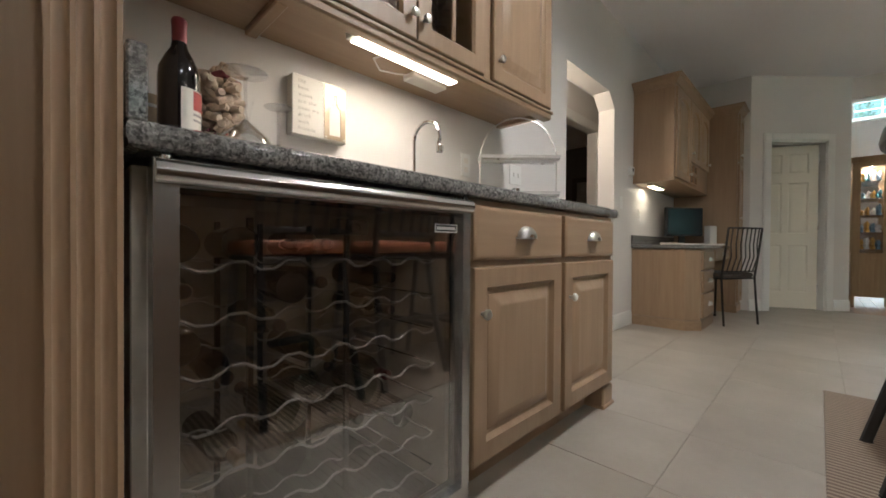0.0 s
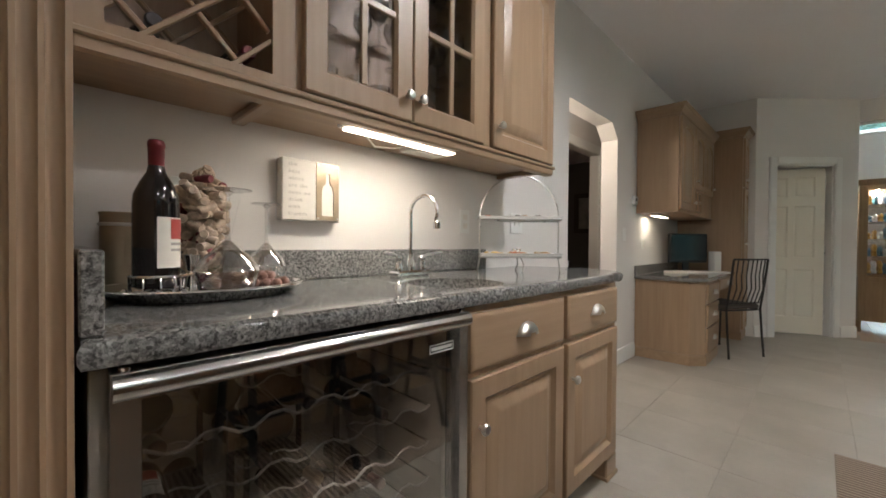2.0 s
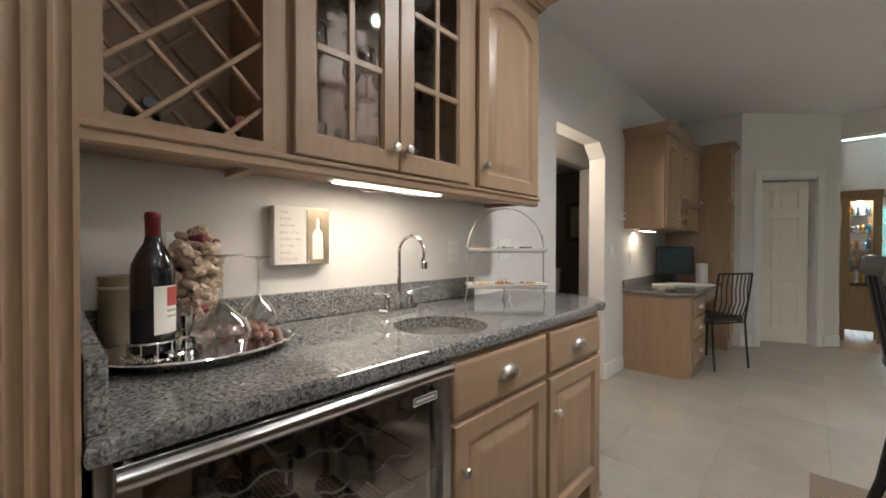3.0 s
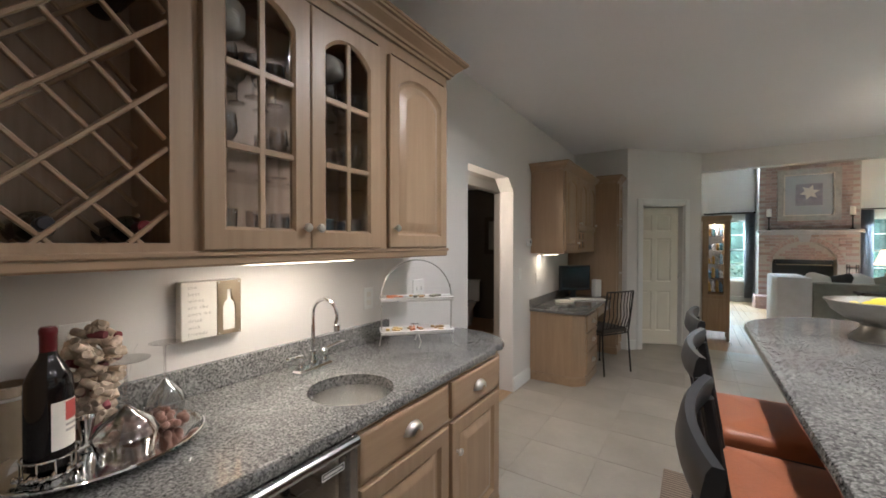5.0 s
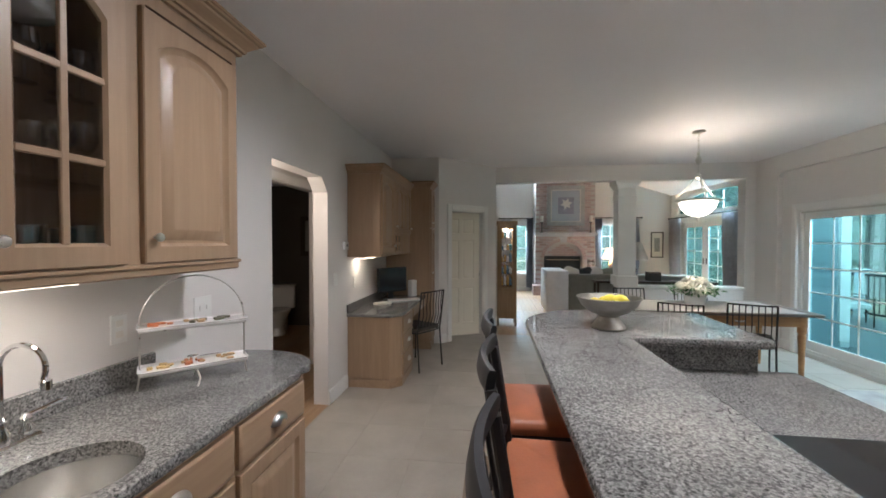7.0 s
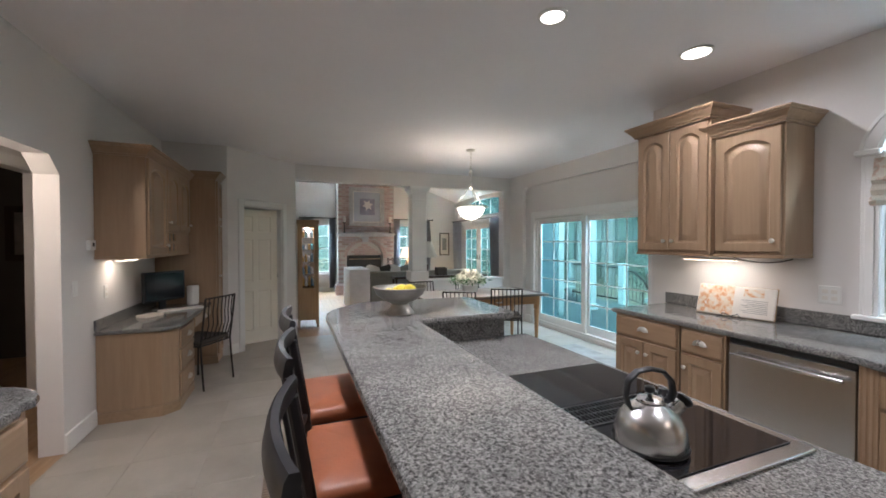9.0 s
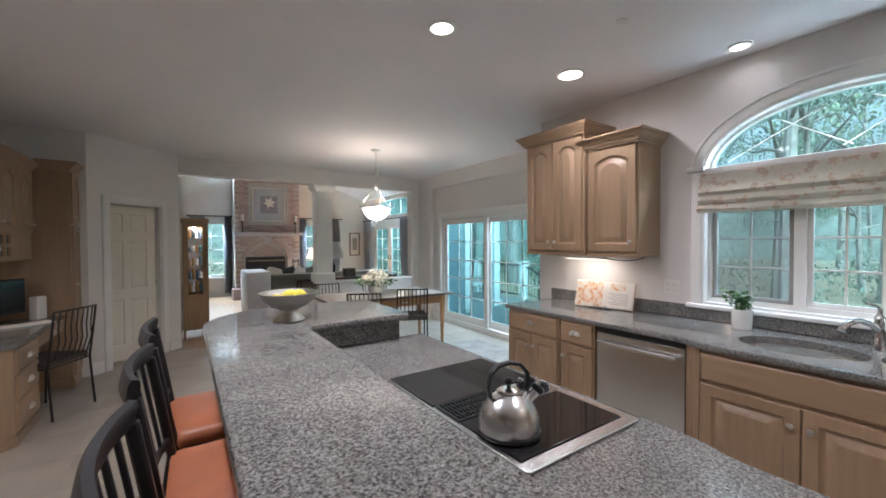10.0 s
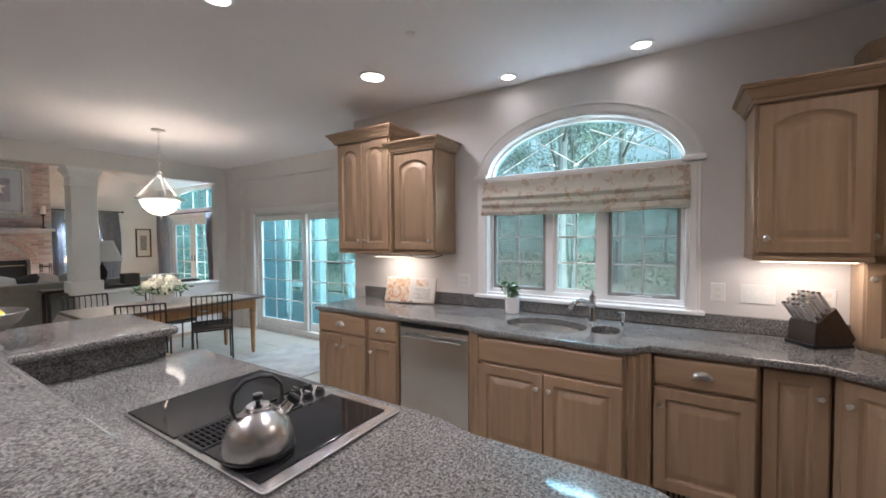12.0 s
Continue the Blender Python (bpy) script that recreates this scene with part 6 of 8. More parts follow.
# ---- pantry door ----
DL = thing("door_pantry", tuple((DG @ Matrix.Translation((DOOR_W[1], 0, -.04))).translation), "cream six-panel door standing ajar", "door", kind="structure", local=True)
DL.matrix_basis = DG @ Matrix.Translation((DOOR_W[1] - .016, .008, -.10)) @ Matrix.Rotation(radians(-20), 4, "Y") @ Matrix.Translation((-.635, 0, 0)) @ Matrix.Diagonal((.927, .978, 1, 1))
bm = B()
panels = [rect(u0, v0, u1, v1) for u0, u1 in ((.10, .31), (.375, .585)) for v0, v1 in ((.20, .78), (.92, 1.55), (1.66, 1.90))]
plate(bm, Matrix(), rect(0, 0, .685, 2.0), panels, 0, .036)
part("leaf", bm, DOORP_LIT, DL)
for r in panels:
    (u0, v0), (u1, v1) = r[0], r[2]
    bm = B()
    rings = [[(u0 + d, v0 + d, n), (u1 - d, v0 + d, n), (u1 - d, v1 - d, n), (u0 + d, v1 - d, n)] for d, n in ((0, .030), (.012, .022), (.035, .032), (.04, .032))]
    bridge(bm, rings, True, False, True)
    part("panel", bm, DOORP_LIT, DL)
    bm = B()
    part("panel_back", box(bm, (u0, v0, .004), (u1, v1, .012)), DOORP_LIT, DL)
part("door_knob", lathe(B(), [(.024, 0), (.024, .006), (.010, .012), (.012, .035), (.026, .045), (.026, .06), (.012, .068)], pose(.06, .95, .036), 18), NICKEL, DL, "satin nickel knob")
for i, v in enumerate((.25, 1.0, 1.80)):
    t = part("hinge", tube(B(), [(DOOR_W[1] - .022, v - .05, -.075), (DOOR_W[1] - .022, v + .05, -.075)], .012, 8, DG), NICKEL)
    tagged(t, "dull metal door hinge", "hinge", kind="structure")
bm = B()
for a, b in ((DOOR_W[0], DOOR_W[0] + .012), (DOOR_W[1] - .012, DOOR_W[1])):
    box(bm, (a, 0, -.14), (b, DOOR_H, .0), 0, DG)
box(bm, (DOOR_W[0], DOOR_H - .012, -.14), (DOOR_W[1], DOOR_H, 0), 0, DG)
tagged(part("door_jamb", bm, TRIM), "white painted door jamb", "trim", kind="structure")

outlet(at(WF, 3.62, 1.14), .07, .115, "switch", 1)
outlet(at(WF, 4.12, 1.06))
t = thing("wall_thermostat", (WEST, 3.74, 1.48), "white wall thermostat beside the desk cabinet", "thermostat")
part("body", box(B(), (WEST + .001, 3.80, 1.42), (WEST + .03, 3.89, 1.50), .006), TRIM, t)
part("display", box(B(), (WEST + .0301, 3.83, 1.45), (WEST + .032, 3.86, 1.48)), BLACK, t)

# ---- powder room ----
to = thing("toilet", (-3.1, 5.9, 0), "white porcelain toilet in the dark powder room", "toilet", local=True, rz=-70)
part("bowl", lathe(B(), [(.12, 0), (.13, .02), (.10, .12), (.13, .25), (.19, .36), (.20, .385), (.15, .385), (.10, .30)], Matrix.Diagonal((1.25, 1, 1, 1)), 28), PORCELAIN, to)
part("seat", lathe(B(), [(.12, .387), (.20, .387), (.205, .40), (.19, .41), (.12, .408)], Matrix.Diagonal((1.25, 1, 1, 1)), 28), PORCELAIN, to)
tk = part("tank", box(B(), (-.42, -.22, .38), (-.24, .22, .74), .02, None, 2), PORCELAIN, to)
part("tank_lid", box(B(), (-.43, -.23, .741), (-.23, .23, .775), .01), PORCELAIN, tk)
part("pedestal", box(B(), (-.40, -.10, 0), (-.05, .10, .38), .03, None, 2), PORCELAIN, to)
pc = thing("framed_picture", (-3.6, 6.59, 1.5), "dark framed picture on the powder room wall", "picture")
part("frame", plate(B(), face((0, 6.597, 0), "-y"), rect(-3.05, 1.25, -2.45, 1.95), [rect(-2.97, 1.33, -2.53, 1.87)], .001, .03), DARKWOOD, pc)
part("print", box(B(), (-2.97, 6.588, 1.33), (-2.53, 6.592, 1.87)), plain("faded_print", (.22, .20, .17), .6, 0, .3, 6), pc)
lamp("passage_lamp", "POINT", pose(-1.60, 2.75, 2.0), 5, WARM, .08)


# ---- sliding door ----
sl = tagged(thing("sliding_door", (SLIDE, 4.64, 0)), "white grilled sliding glass doors to the deck", "door", kind="structure")
SM = (SLY0 + SLY1) / 2
part("track", plate(B(), SF, rect(-SLY1, .05, -SLY0, SLZ), [rect(-SLY1 + .05, .09, -SLY0 - .05, SLZ - .04)], -.13, -.01), TRIM, sl)
for k, (u0, u1, n) in enumerate(((-SLY1 + .05, -SM + .03, -.035), (-SM - .03, -SLY0 - .05, -.085))):
    lf = part("door_leaf", plate(B(), SF, rect(u0, .09, u1, SLZ - .04), [rect(u0 + .085, .21, u1 - .085, SLZ - .115)], n - .04, n), TRIM, sl)
    g0, g1, h0, h1 = u0 + .085, u1 - .085, .21, SLZ - .115
    pn = part("pane", box(B(), (g0, h0, n - .024), (g1, h1, n - .019), 0, SF), DOORPANE, lf)
    pn.visible_shadow = False
    for i in (1, 2):
        u = g0 + (g1 - g0) * i / 3
        part("grille", box(B(), (u - .008, h0, n - .018), (u + .008, h1, n - .010), .001, SF), TRIM, lf)
    for i in range(1, 5):
        v = h0 + (h1 - h0) * i / 5
        part("grille", box(B(), (g0, v - .008, n - .0185), (g1, v + .008, n - .0105), .001, SF), TRIM, lf)
part("handle", strap(B(), [SF @ Vector((-SLY0 - .09, v, -.04 + d)) for v, d in ((.90, 0), (.93, .03), (1.07, .03), (1.10, 0))], .02, .015), IRON, sl, "dark pull handle")
casing("slider_casing", SF, -SLY1, .0, -SLY0, SLZ, .10, .022, True, "white casing round the sliding door")
part("head_line", box(B(), (-SLY1 + .05, SLZ - .035, -.009), (-SM, SLZ - .015, .004), .002, SF), NICKEL, sl)

# ---- dining corner ----
tb = thing("dining_table", (2.82, 4.96, 0), "pine dining table with a dark top and turned legs", "table")
TOPD = wood("dark_table_top", (0.09, 0.065, 0.05), (0.16, 0.12, 0.09), (.08, 1, 1), .3)
part("tabletop", slab(B(), rounded(rect(1.90, 4.50, 3.74, 5.42), .02, 3), .722, .752, .008), TOPD, tb)
for lo, hi in (((2.0, 4.60, .60), (3.64, 4.625, .721)), ((2.0, 5.30, .60), (3.64, 5.325, .721)), ((2.0, 4.6, .60), (2.025, 5.32, .721)), ((3.615, 4.6, .60), (3.64, 5.32, .721))):
    part("apron", box(B(), lo, hi, .003), PINE, tb)
dr = part("drawer", box(B(), (2.70, 4.588, .615), (3.25, 4.602, .710), .003), PINE, tb)
part("drawer_pull", strap(B(), [(2.93, 4.586, .66), (2.94, 4.57, .655), (3.01, 4.57, .655), (3.02, 4.586, .66)], .012, .006), NICKEL, dr)
for x in (2.03, 3.61):
    for y in (4.63, 5.29):
        part("leg", lathe(B(), [(.020, 0), (.024, .06), (.030, .35), (.036, .50), (.030, .52), (.040, .54), (.040, .60), (.045, .60), (.045, .72)], pose(x, y, 0), 18), PINE, tb)
LINEN = plain("white_linen", (.74, .72, .69), .85, 0, .04, 20, .2, 300)
rn = thing("table_runner", (2.7, 4.98, .753), "white linen cloth laid along the table", "tablecloth")
rings = []
for i in range(31):
    x = 1.86 + 1.74 * i / 30
    dz = 0 if 1.905 < x else -.10
    rings.append([(x, y, .7545 + .002 * noise.noise((x * 6, y * 6, 0)) + dz) for y in (4.54, 4.74, 4.95, 5.16, 5.38)])
bm = bridge(B(), rings, False)
bmesh.ops.solidify(bm, geom=bm.faces[:], thickness=.002)
part("cloth", bm, LINEN, rn)
fv = thing("flower_arrangement", (2.72, 4.98, .757), "white hydrangeas and greenery in a low pale pot", "flowers", local=True)
part("pot", lathe(B(), [(.09, 0), (.10, .01), (.12, .11), (.116, .115), (.10, .10), (.02, .09)], None, 28), PORCELAIN, fv)
PETAL = plain("hydrangea_petal", (.80, .79, .68), .7, 0, .08, 40)
rnd = random.Random(14)
for i in range(11):
    a, r = i * .9 + rnd.uniform(-.2, .2), (.05, .12, .17)[i % 3]
    c = Vector((r * math.cos(a) * 1.3, r * math.sin(a), .26 - r * .6 + rnd.uniform(0, .05)))
    bm = B()
    for j in range(110):
        d = Vector((rnd.gauss(0, 1), rnd.gauss(0, 1), rnd.gauss(0, 1))).normalized()
        m = Matrix.Translation(c + d * .068 * rnd.uniform(.85, 1.05)) @ d.to_track_quat("Z", "Y").to_matrix().to_4x4() @ pose(0, 0, 0, rnd.uniform(-25, 25), rnd.uniform(-25, 25), rnd.uniform(0, 90))
        s = rnd.uniform(.010, .015)
        bridge(bm, [[m @ Vector((-s, -s * .8, .003)), m @ Vector((s, -s, 0))], [m @ Vector((-s * .9, s, 0)), m @ Vector((s, s * .9, .004))]], False)
    part("bloom", bm, PETAL, fv)
bm = B()
for j in range(150):
    a, el = rnd.uniform(0, 6.283), rnd.uniform(-.1, .9)
    r = rnd.uniform(.10, .235)
    c = Vector((r * math.cos(a) * 1.25, r * math.sin(a), .13 + r * el * .5))
    m = Matrix.Translation(c) @ Euler((rnd.uniform(-.7, .7), rnd.uniform(-.7, .7), a)).to_matrix().to_4x4()
    bridge(bm, [[m @ Vector((u, v, abs(v) * .3)) for v in (-w, 0, w)] for u, w in ((-.03, .001), (0, .014), (.04, .001))], False)
part("foliage", bm, LEAF, fv)
DCG = "chairs round the dining table"
c1 = iron_chair(pose(2.385, 4.575, 0, 0, 0, 63), "dining_chair", DCG, "black wrought iron dining chair with spindle back", .86)
copy_thing(c1, pose(3.08, 4.61, 0, 0, 0, 64))
copy_thing(c1, pose(2.22, 5.42, 0, 0, 0, -88))
copy_thing(c1, pose(3.00, 5.44, 0, 0, 0, -92))
t = thing("area_rug", (3.9, 4.3, 0), "thin pale grey patterned rug by the sliding door", "rug")
RUG2 = plain("grey_rug", (.36, .35, .33), .95, 0, .25, 5, .4, 160)
part("weave", slab(B(), rect(3.0, 3.25, 4.15, 4.45), .001, .009, .003), RUG2, t)

pd = thing("pendant_lamp", (2.625, 4.75, 1.76), "lit frosted glass bowl pendant on a nickel stem", "pendant lamp")
PX, PY = 2.625, 4.75
part("canopy", lathe(B(), [(.065, CEIL - .001), (.062, CEIL - .018), (.02, CEIL - .03)], pose(PX, PY, 0), 24), NICKEL, pd)
bm = B()
for i in range(9):
    z = CEIL - .03 - i * .024
    tube(bm, arc((PX, PY, z - .012), .010, 0, 330, 8, "xz" if i % 2 else "yz"), .0025, 5, None, True)
part("chain", bm, NICKEL, pd)
part("stem", lathe(B(), [(.006, 2.23), (.006, 2.50)], pose(PX, PY, 0), 10), NICKEL, pd)
part("finial", lathe(B(), [(.006, 2.36), (.024, 2.38), (.034, 2.42), (.020, 2.455), (.008, 2.47), (.022, 2.485), (.016, 2.505), (.004, 2.51)], pose(PX, PY, 0), 18), NICKEL, pd)
part("hub", lathe(B(), [(.004, 2.20), (.03, 2.22), (.035, 2.25), (.01, 2.27)], pose(PX, PY, 0), 18), NICKEL, pd)
for k in range(3):
    a = radians(20 + 120 * k)
    ca, sa = math.cos(a), math.sin(a)
    part("arm", tube(B(), [(PX + r * ca, PY + r * sa, z) for r, z in ((.03, 2.235), (.05, 2.20), (.10, 2.13), (.17, 2.06), (.205, 2.02), (.235, 2.03), (.225, 1.985), (.205, 1.965))], .006, 7), NICKEL, pd)
part("rim", lathe(B(), [(.195, 1.945), (.235, 1.955), (.238, 1.968), (.20, 1.975), (.19, 1.97)], pose(PX, PY, 0), 40, False, False), NICKEL, pd)
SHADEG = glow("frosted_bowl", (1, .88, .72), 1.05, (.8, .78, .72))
part("bowl", lathe(B(), [(.012, 1.785), (.06, 1.792), (.12, 1.825), (.165, 1.88), (.188, 1.945), (.192, 1.965), (.186, 1.965), (.16, 1.885), (.115, 1.832), (.01, 1.795)], pose(PX, PY, 0), 40), SHADEG, pd, "frosted ribbed glass bowl")
part("bottom_knob", lathe(B(), [(.004, 1.735), (.012, 1.745), (.010, 1.762), (.018, 1.775), (.010, 1.786)], pose(PX, PY, 0), 14), NICKEL, pd)
lamp("pendant_bulb", "POINT", pose(PX, PY, 1.915), 3.6, WARM, .05)
lamp("pendant_down", "SPOT", look((PX, PY, 1.74), (PX, PY, 0)), 10, WARM, .12, spot=150)

# ---- recessed ceiling lights and smoke alarm ----
CANG = glow("can_lens", (1, .93, .84), 2.2)
# The last three are unseen additions that brighten bar, island and kitchen corner.
for x, y, r in ((1.71, 1.79, .065), (2.86, 1.78, .085), (3.42, .91, .05), (3.42, 0.0, .055), (1.71, .25, .085), (.30, 1.62, .056), (2.20, -1.20, .0852)):
    t = thing("recessed_light", (x, y, CEIL), "lit round recessed ceiling light with white trim", "ceiling light", "recessed ceiling lights")
    part("trim_ring", lathe(B(), [(r, CEIL - .001), (r + .018, CEIL - .001), (r + .018, CEIL - .006), (r, CEIL - .010)], pose(x, y, 0), 32, False, False), TRIM, t)
    part("lens", lathe(B(), [(.001, CEIL - .0052), (r, CEIL - .005)], pose(x, y, 0), 32, False, False), CANG, t)
    lamp("recessed_beam", "SPOT", look((x, y, CEIL - .02), (x, y, 0)), (37 if x < 1 else 10 if y < -1 else 15) if r > .055 else .6, WARM if y < -1 else NEUTRAL, r, spot=168)
t = thing("ceiling_speaker", (2.52, 1.17, CEIL), "tiny white ceiling sensor", "sensor")
part("disc", lathe(B(), [(.03, CEIL - .001), (.03, CEIL - .006), (.01, CEIL - .012)], pose(2.52, 1.17, 0), 18), TRIM, t)

# ---- column ----
co = thing("square_column", (2.52, NORTH + .09, .80), "white panelled square column on the half wall", "column")
part("shaft", box(B(), (2.337, NORTH - .03, .96), (2.612, NORTH + .22, 2.356), .004), TRIM, co)
part("base", box(B(), (2.307, NORTH - .06, .801), (2.642, NORTH + .25, .958), .006), TRIM, co)
part("capital", sweep(B(), [(2.337, NORTH - .03), (2.612, NORTH - .03), (2.612, NORTH + .22), (2.337, NORTH + .22)], [(0, 0), (.010, 0), (.012, .02), (.03, .05), (.05, .08), (.05, .125), (0, .125)], 2.358, True), TRIM, co)
part("neck", box(B(), (2.327, NORTH - .04, 2.225), (2.622, NORTH + .23, 2.25), .004), TRIM, co)

# ---- curio cabinet ----
cu = thing("curio_cabinet", (.60, 7.17, 0), "narrow oak curio cabinet with lit glass door and trinkets", "cabinet")
X0, X1, Y0, Y1 = .43, .77, 7.0, 7.34
for x in (X0, X1 - .035):
    for y in (Y0, Y1 - .035):
        part("leg", box(B(), (x, y, 0), (x + .035, y + .035, .14), .003), OAK, cu)
part("lower_case", box(B(), (X0, Y0, .14), (X1, Y1, .62), .003), OAK, cu)
part("top", box(B(), (X0 - .015, Y0 - .015, 1.80), (X1 + .015, Y1 + .015, 1.87), .006), OAK, cu)
part("mirror_back", box(B(), (X0 + .015, Y1 - .026, .66), (X1 - .015, Y1 - .021, 1.76)), CHROME, cu, "mirrored back")
part("back", box(B(), (X0, Y1 - .02, .62), (X1, Y1, 1.80), .002), OAK, cu)
part("front_frame", plate(B(), face((0, Y0, 0), "-y"), rect(X0, .62, X1, 1.80), [rect(X0 + .075, .68, X1 - .075, 1.74)], -.022, 0), OAK, cu)
for x in (X0, X1 - .012):
    part("side_frame", plate(B(), face((x, 0, 0), "+x"), rect(Y0 + .023, .62, Y1 - .021, 1.80), [rect(Y0 + .06, .68, Y1 - .06, 1.74)], 0, .012), OAK, cu)
pn = part("pane", box(B(), (X0 + .075, Y0 + .008, .68), (X1 - .075, Y0 + .012, 1.74)), PANE, cu)
pn.visible_shadow = False
rnd = random.Random(33)
SHADES = [plain("trinket_blue", (.20, .32, .42), .25, 0, .3, 30), plain("trinket_white", (.75, .75, .72), .2, 0, .1, 30), plain("trinket_gold", (.55, .33, .10), .3, .5, .2, 30), plain("trinket_teal", (.10, .26, .30), .25, 0, .3, 30)]
for z in (.72, .93, 1.14, 1.35, 1.56):
    p = part("glass_shelf", box(B(), (X0 + .015, Y0 + .03, z), (X1 - .015, Y1 - .03, z + .006)), GLASS, cu)
    p.visible_shadow = False
    for k in range(4):
        x, y = X0 + .095 + .05 * k, Y0 + .10 + rnd.uniform(0, .10)
        h, r = rnd.uniform(.07, .16), rnd.uniform(.016, .024)
        t = thing("trinket", (x, y, z + .006), "small porcelain trinket on a curio shelf", "trinket", "trinkets in the curio cabinet", local=True)
        part("body", lathe(B(), [(r * .8, 0), (r, h * .1), (r * .5, h * .4), (r * .95, h * .65), (r * .6, h * .85), (r * .2, h)], None, 12), SHADES[rnd.randrange(4)], t)
cl = thing("cabinet_lamp", (.60, 7.14, 1.80), "small glowing bulb inside the curio cabinet", "lamp")
part("bulb", lathe(B(), [(.004, 1.745), (.014, 1.765), (.012, 1.785), (.006, 1.798)], pose(.60, 7.14, 0), 12), glow("curio_bulb", (1, .75, .45), 6), cl)
lamp("curio_glow", "POINT", pose(.60, 7.14, 1.72), 2.2, NEUTRAL, .02)

# ---- living room ----
FX0, FX1, FY, FC = 1.585, 3.245, 11.50, 2.37
fp = thing("fireplace", (FC, 11.8, 0), "red brick fireplace and chimney breast with an arched firebox", "fireplace")
FZ, FR, FH = 1.00, .54, .50
FA = [(FC - FR, .30), (FC + FR, .30), (FC + FR, FZ)] + [(FC + FR * math.cos(radians(a)), FZ + FH * math.sin(radians(a))) for a in range(15, 180, 15)] + [(FC - FR, FZ)]
part("core", plate(B(), face((0, FY, 0), "-y"), rect(FX0, 0, FX1, 3.6), [FA], -(LRN - FY - .005), 0), MORTAR, fp, "mortar core")
part("firebox", box(B(), (FC - .56, FY + .30, .0), (FC + .56, FY + .32, 1.55)), BLACK, fp, "black firebox back")
part("infill_core", box(B(), (FC - .535, FY + .062, 1.10), (FC + .535, FY + .13, 1.49)), MORTAR, fp, "mortar core")
for row in range(6):
    for c in range(6):
        x, z = FC - .42 + c * .206 - (.103 if row % 2 else 0), 1.135 + row * .0665
        if ((abs(x - FC) + .10) / FR) ** 2 + ((z - FZ + .03) / FH) ** 2 < 1:
            part("infill_brick", box(B(), (x - .098, FY + .045, z - .028), (x + .098, FY + .0615, z + .028), .003), BRICK, fp)
part("hood", box(B(), (FC - .47, FY + .03, .99), (FC + .47, FY + .12, 1.098), .004), BLACK, fp, "black firebox hood")
part("hood_trim", box(B(), (FC - .46, FY + .02, .975), (FC + .46, FY + .045, 1.0), .003), TANMETAL, fp, "brass trim strip")
part("hearth", box(B(), (FX0 - .10, FY - .42, 0), (FX1 + .10, FY - .002, .28), .01), BRICK, fp, "raised brick hearth")
bm = box(B(), (FX0 - .05, FY - .20, 1.70), (FX1 + .03, FY - .022, 1.765), .01)
box(bm, (FX0 + .02, FY - .15, 1.655), (FX1 - .04, FY - .023, 1.70), .01)
part("mantel", bm, SLATE, fp, "grey painted mantel shelf")
part("keystone", plate(B(), face((0, FY - .022, 0), "-y"), [(FC - .08, 1.49), (FC + .08, 1.49), (FC + .11, 1.65), (FC - .11, 1.65)], (), 0, .03), SLATE, fp)
for a in range(4, 178, 7):
    if 81 < a < 99:
        continue
    ca, sa = math.cos(radians(a)), math.sin(radians(a))
    m = face((FC + (FR + .01) * ca, FY - .022, FZ + (FH + .01) * sa), "-y") @ Matrix.Rotation(radians(a), 4, "Z")
    part("arch_brick", box(B(), (.0, -.029, 0), (.10, .029, .02), .003, m), BRICK, fp)
pa = thing("framed_painting", (2.42, 11.47, 1.97), "large grey framed painting of a white lily", "painting")
PM = face((-.15, FY - .026, -.06), "-y")
SILVER = plain("weathered_silver_frame", (.42, .42, .42), .4, .3, .15, 20)
part("frame", plate(B(), PM, rect(2.05, 2.03, 3.09, 3.16), [rect(2.16, 2.14, 2.98, 3.05)], .002, .045), SILVER, pa)
part("frame_bead", plate(B(), PM, rect(2.155, 2.135, 2.985, 3.055), [rect(2.18, 2.16, 2.96, 3.03)], .012, .050), NICKEL, pa)
part("mount", box(B(), (2.16, 2.14, .003), (2.98, 3.05, .010), 0, PM), plain("grey_mount", (.42, .46, .52), .7, 0, .05, 5), pa)
cv = part("canvas", box(B(), (2.36, 2.36, .0102), (2.80, 2.84, .014), 0, PM), plain("lilac_canvas", (.28, .28, .36), .7, 0, .2, 8), pa)
for k in range(6):
    a = radians(60 * k + 12)
    m = at(PM, 2.59, 2.65, .0145) @ Matrix.Rotation(a, 4, "Z")
    part("petal", plate(B(), m, [(0, -.015), (.07, -.045), (.17, 0), (.07, .045), (0, .015)], (), .001 * k, .001 * k + .0008), LINEN, cv)
for x in (1.75, 3.10):
    t = thing("candle_sconce", (x, FY - .08, 1.77), "white candle on a dark holder on the mantel", "candle")
    part("holder", lathe(B(), [(.045, 0), (.045, .01), (.012, .03), (.012, .26), (.045, .29), (.045, .30)], pose(x, FY - .11, 1.766), 16), IRON, t)
    part("candle", lathe(B(), [(.045, .301), (.045, .48), (.01, .48)], pose(x, FY - .11, 1.766), 16), LINEN, t)
t = thing("fire_tools", (3.10, FY - .25, .28), "black iron fire tools on the hearth", "fire tools")
part("stand_ring", tube(B(), arc((3.10, FY - .16, .95), .10, 0, 350, 20, "xy"), .008, 6, None, True), IRON, t)
for i in range(4):
    a = radians(45 + 90 * i)
    part("tool", tube(B(), [(3.10 + .10 * math.cos(a), FY - .16 + .10 * math.sin(a), .285), (3.10 + .10 * math.cos(a), FY - .16 + .10 * math.sin(a), 1.02)], .009, 6), IRON, t)

CURTAIN = plain("grey_blue_curtain", (.50, .51, .55), .8, 0, .12, 10, .2, 200)


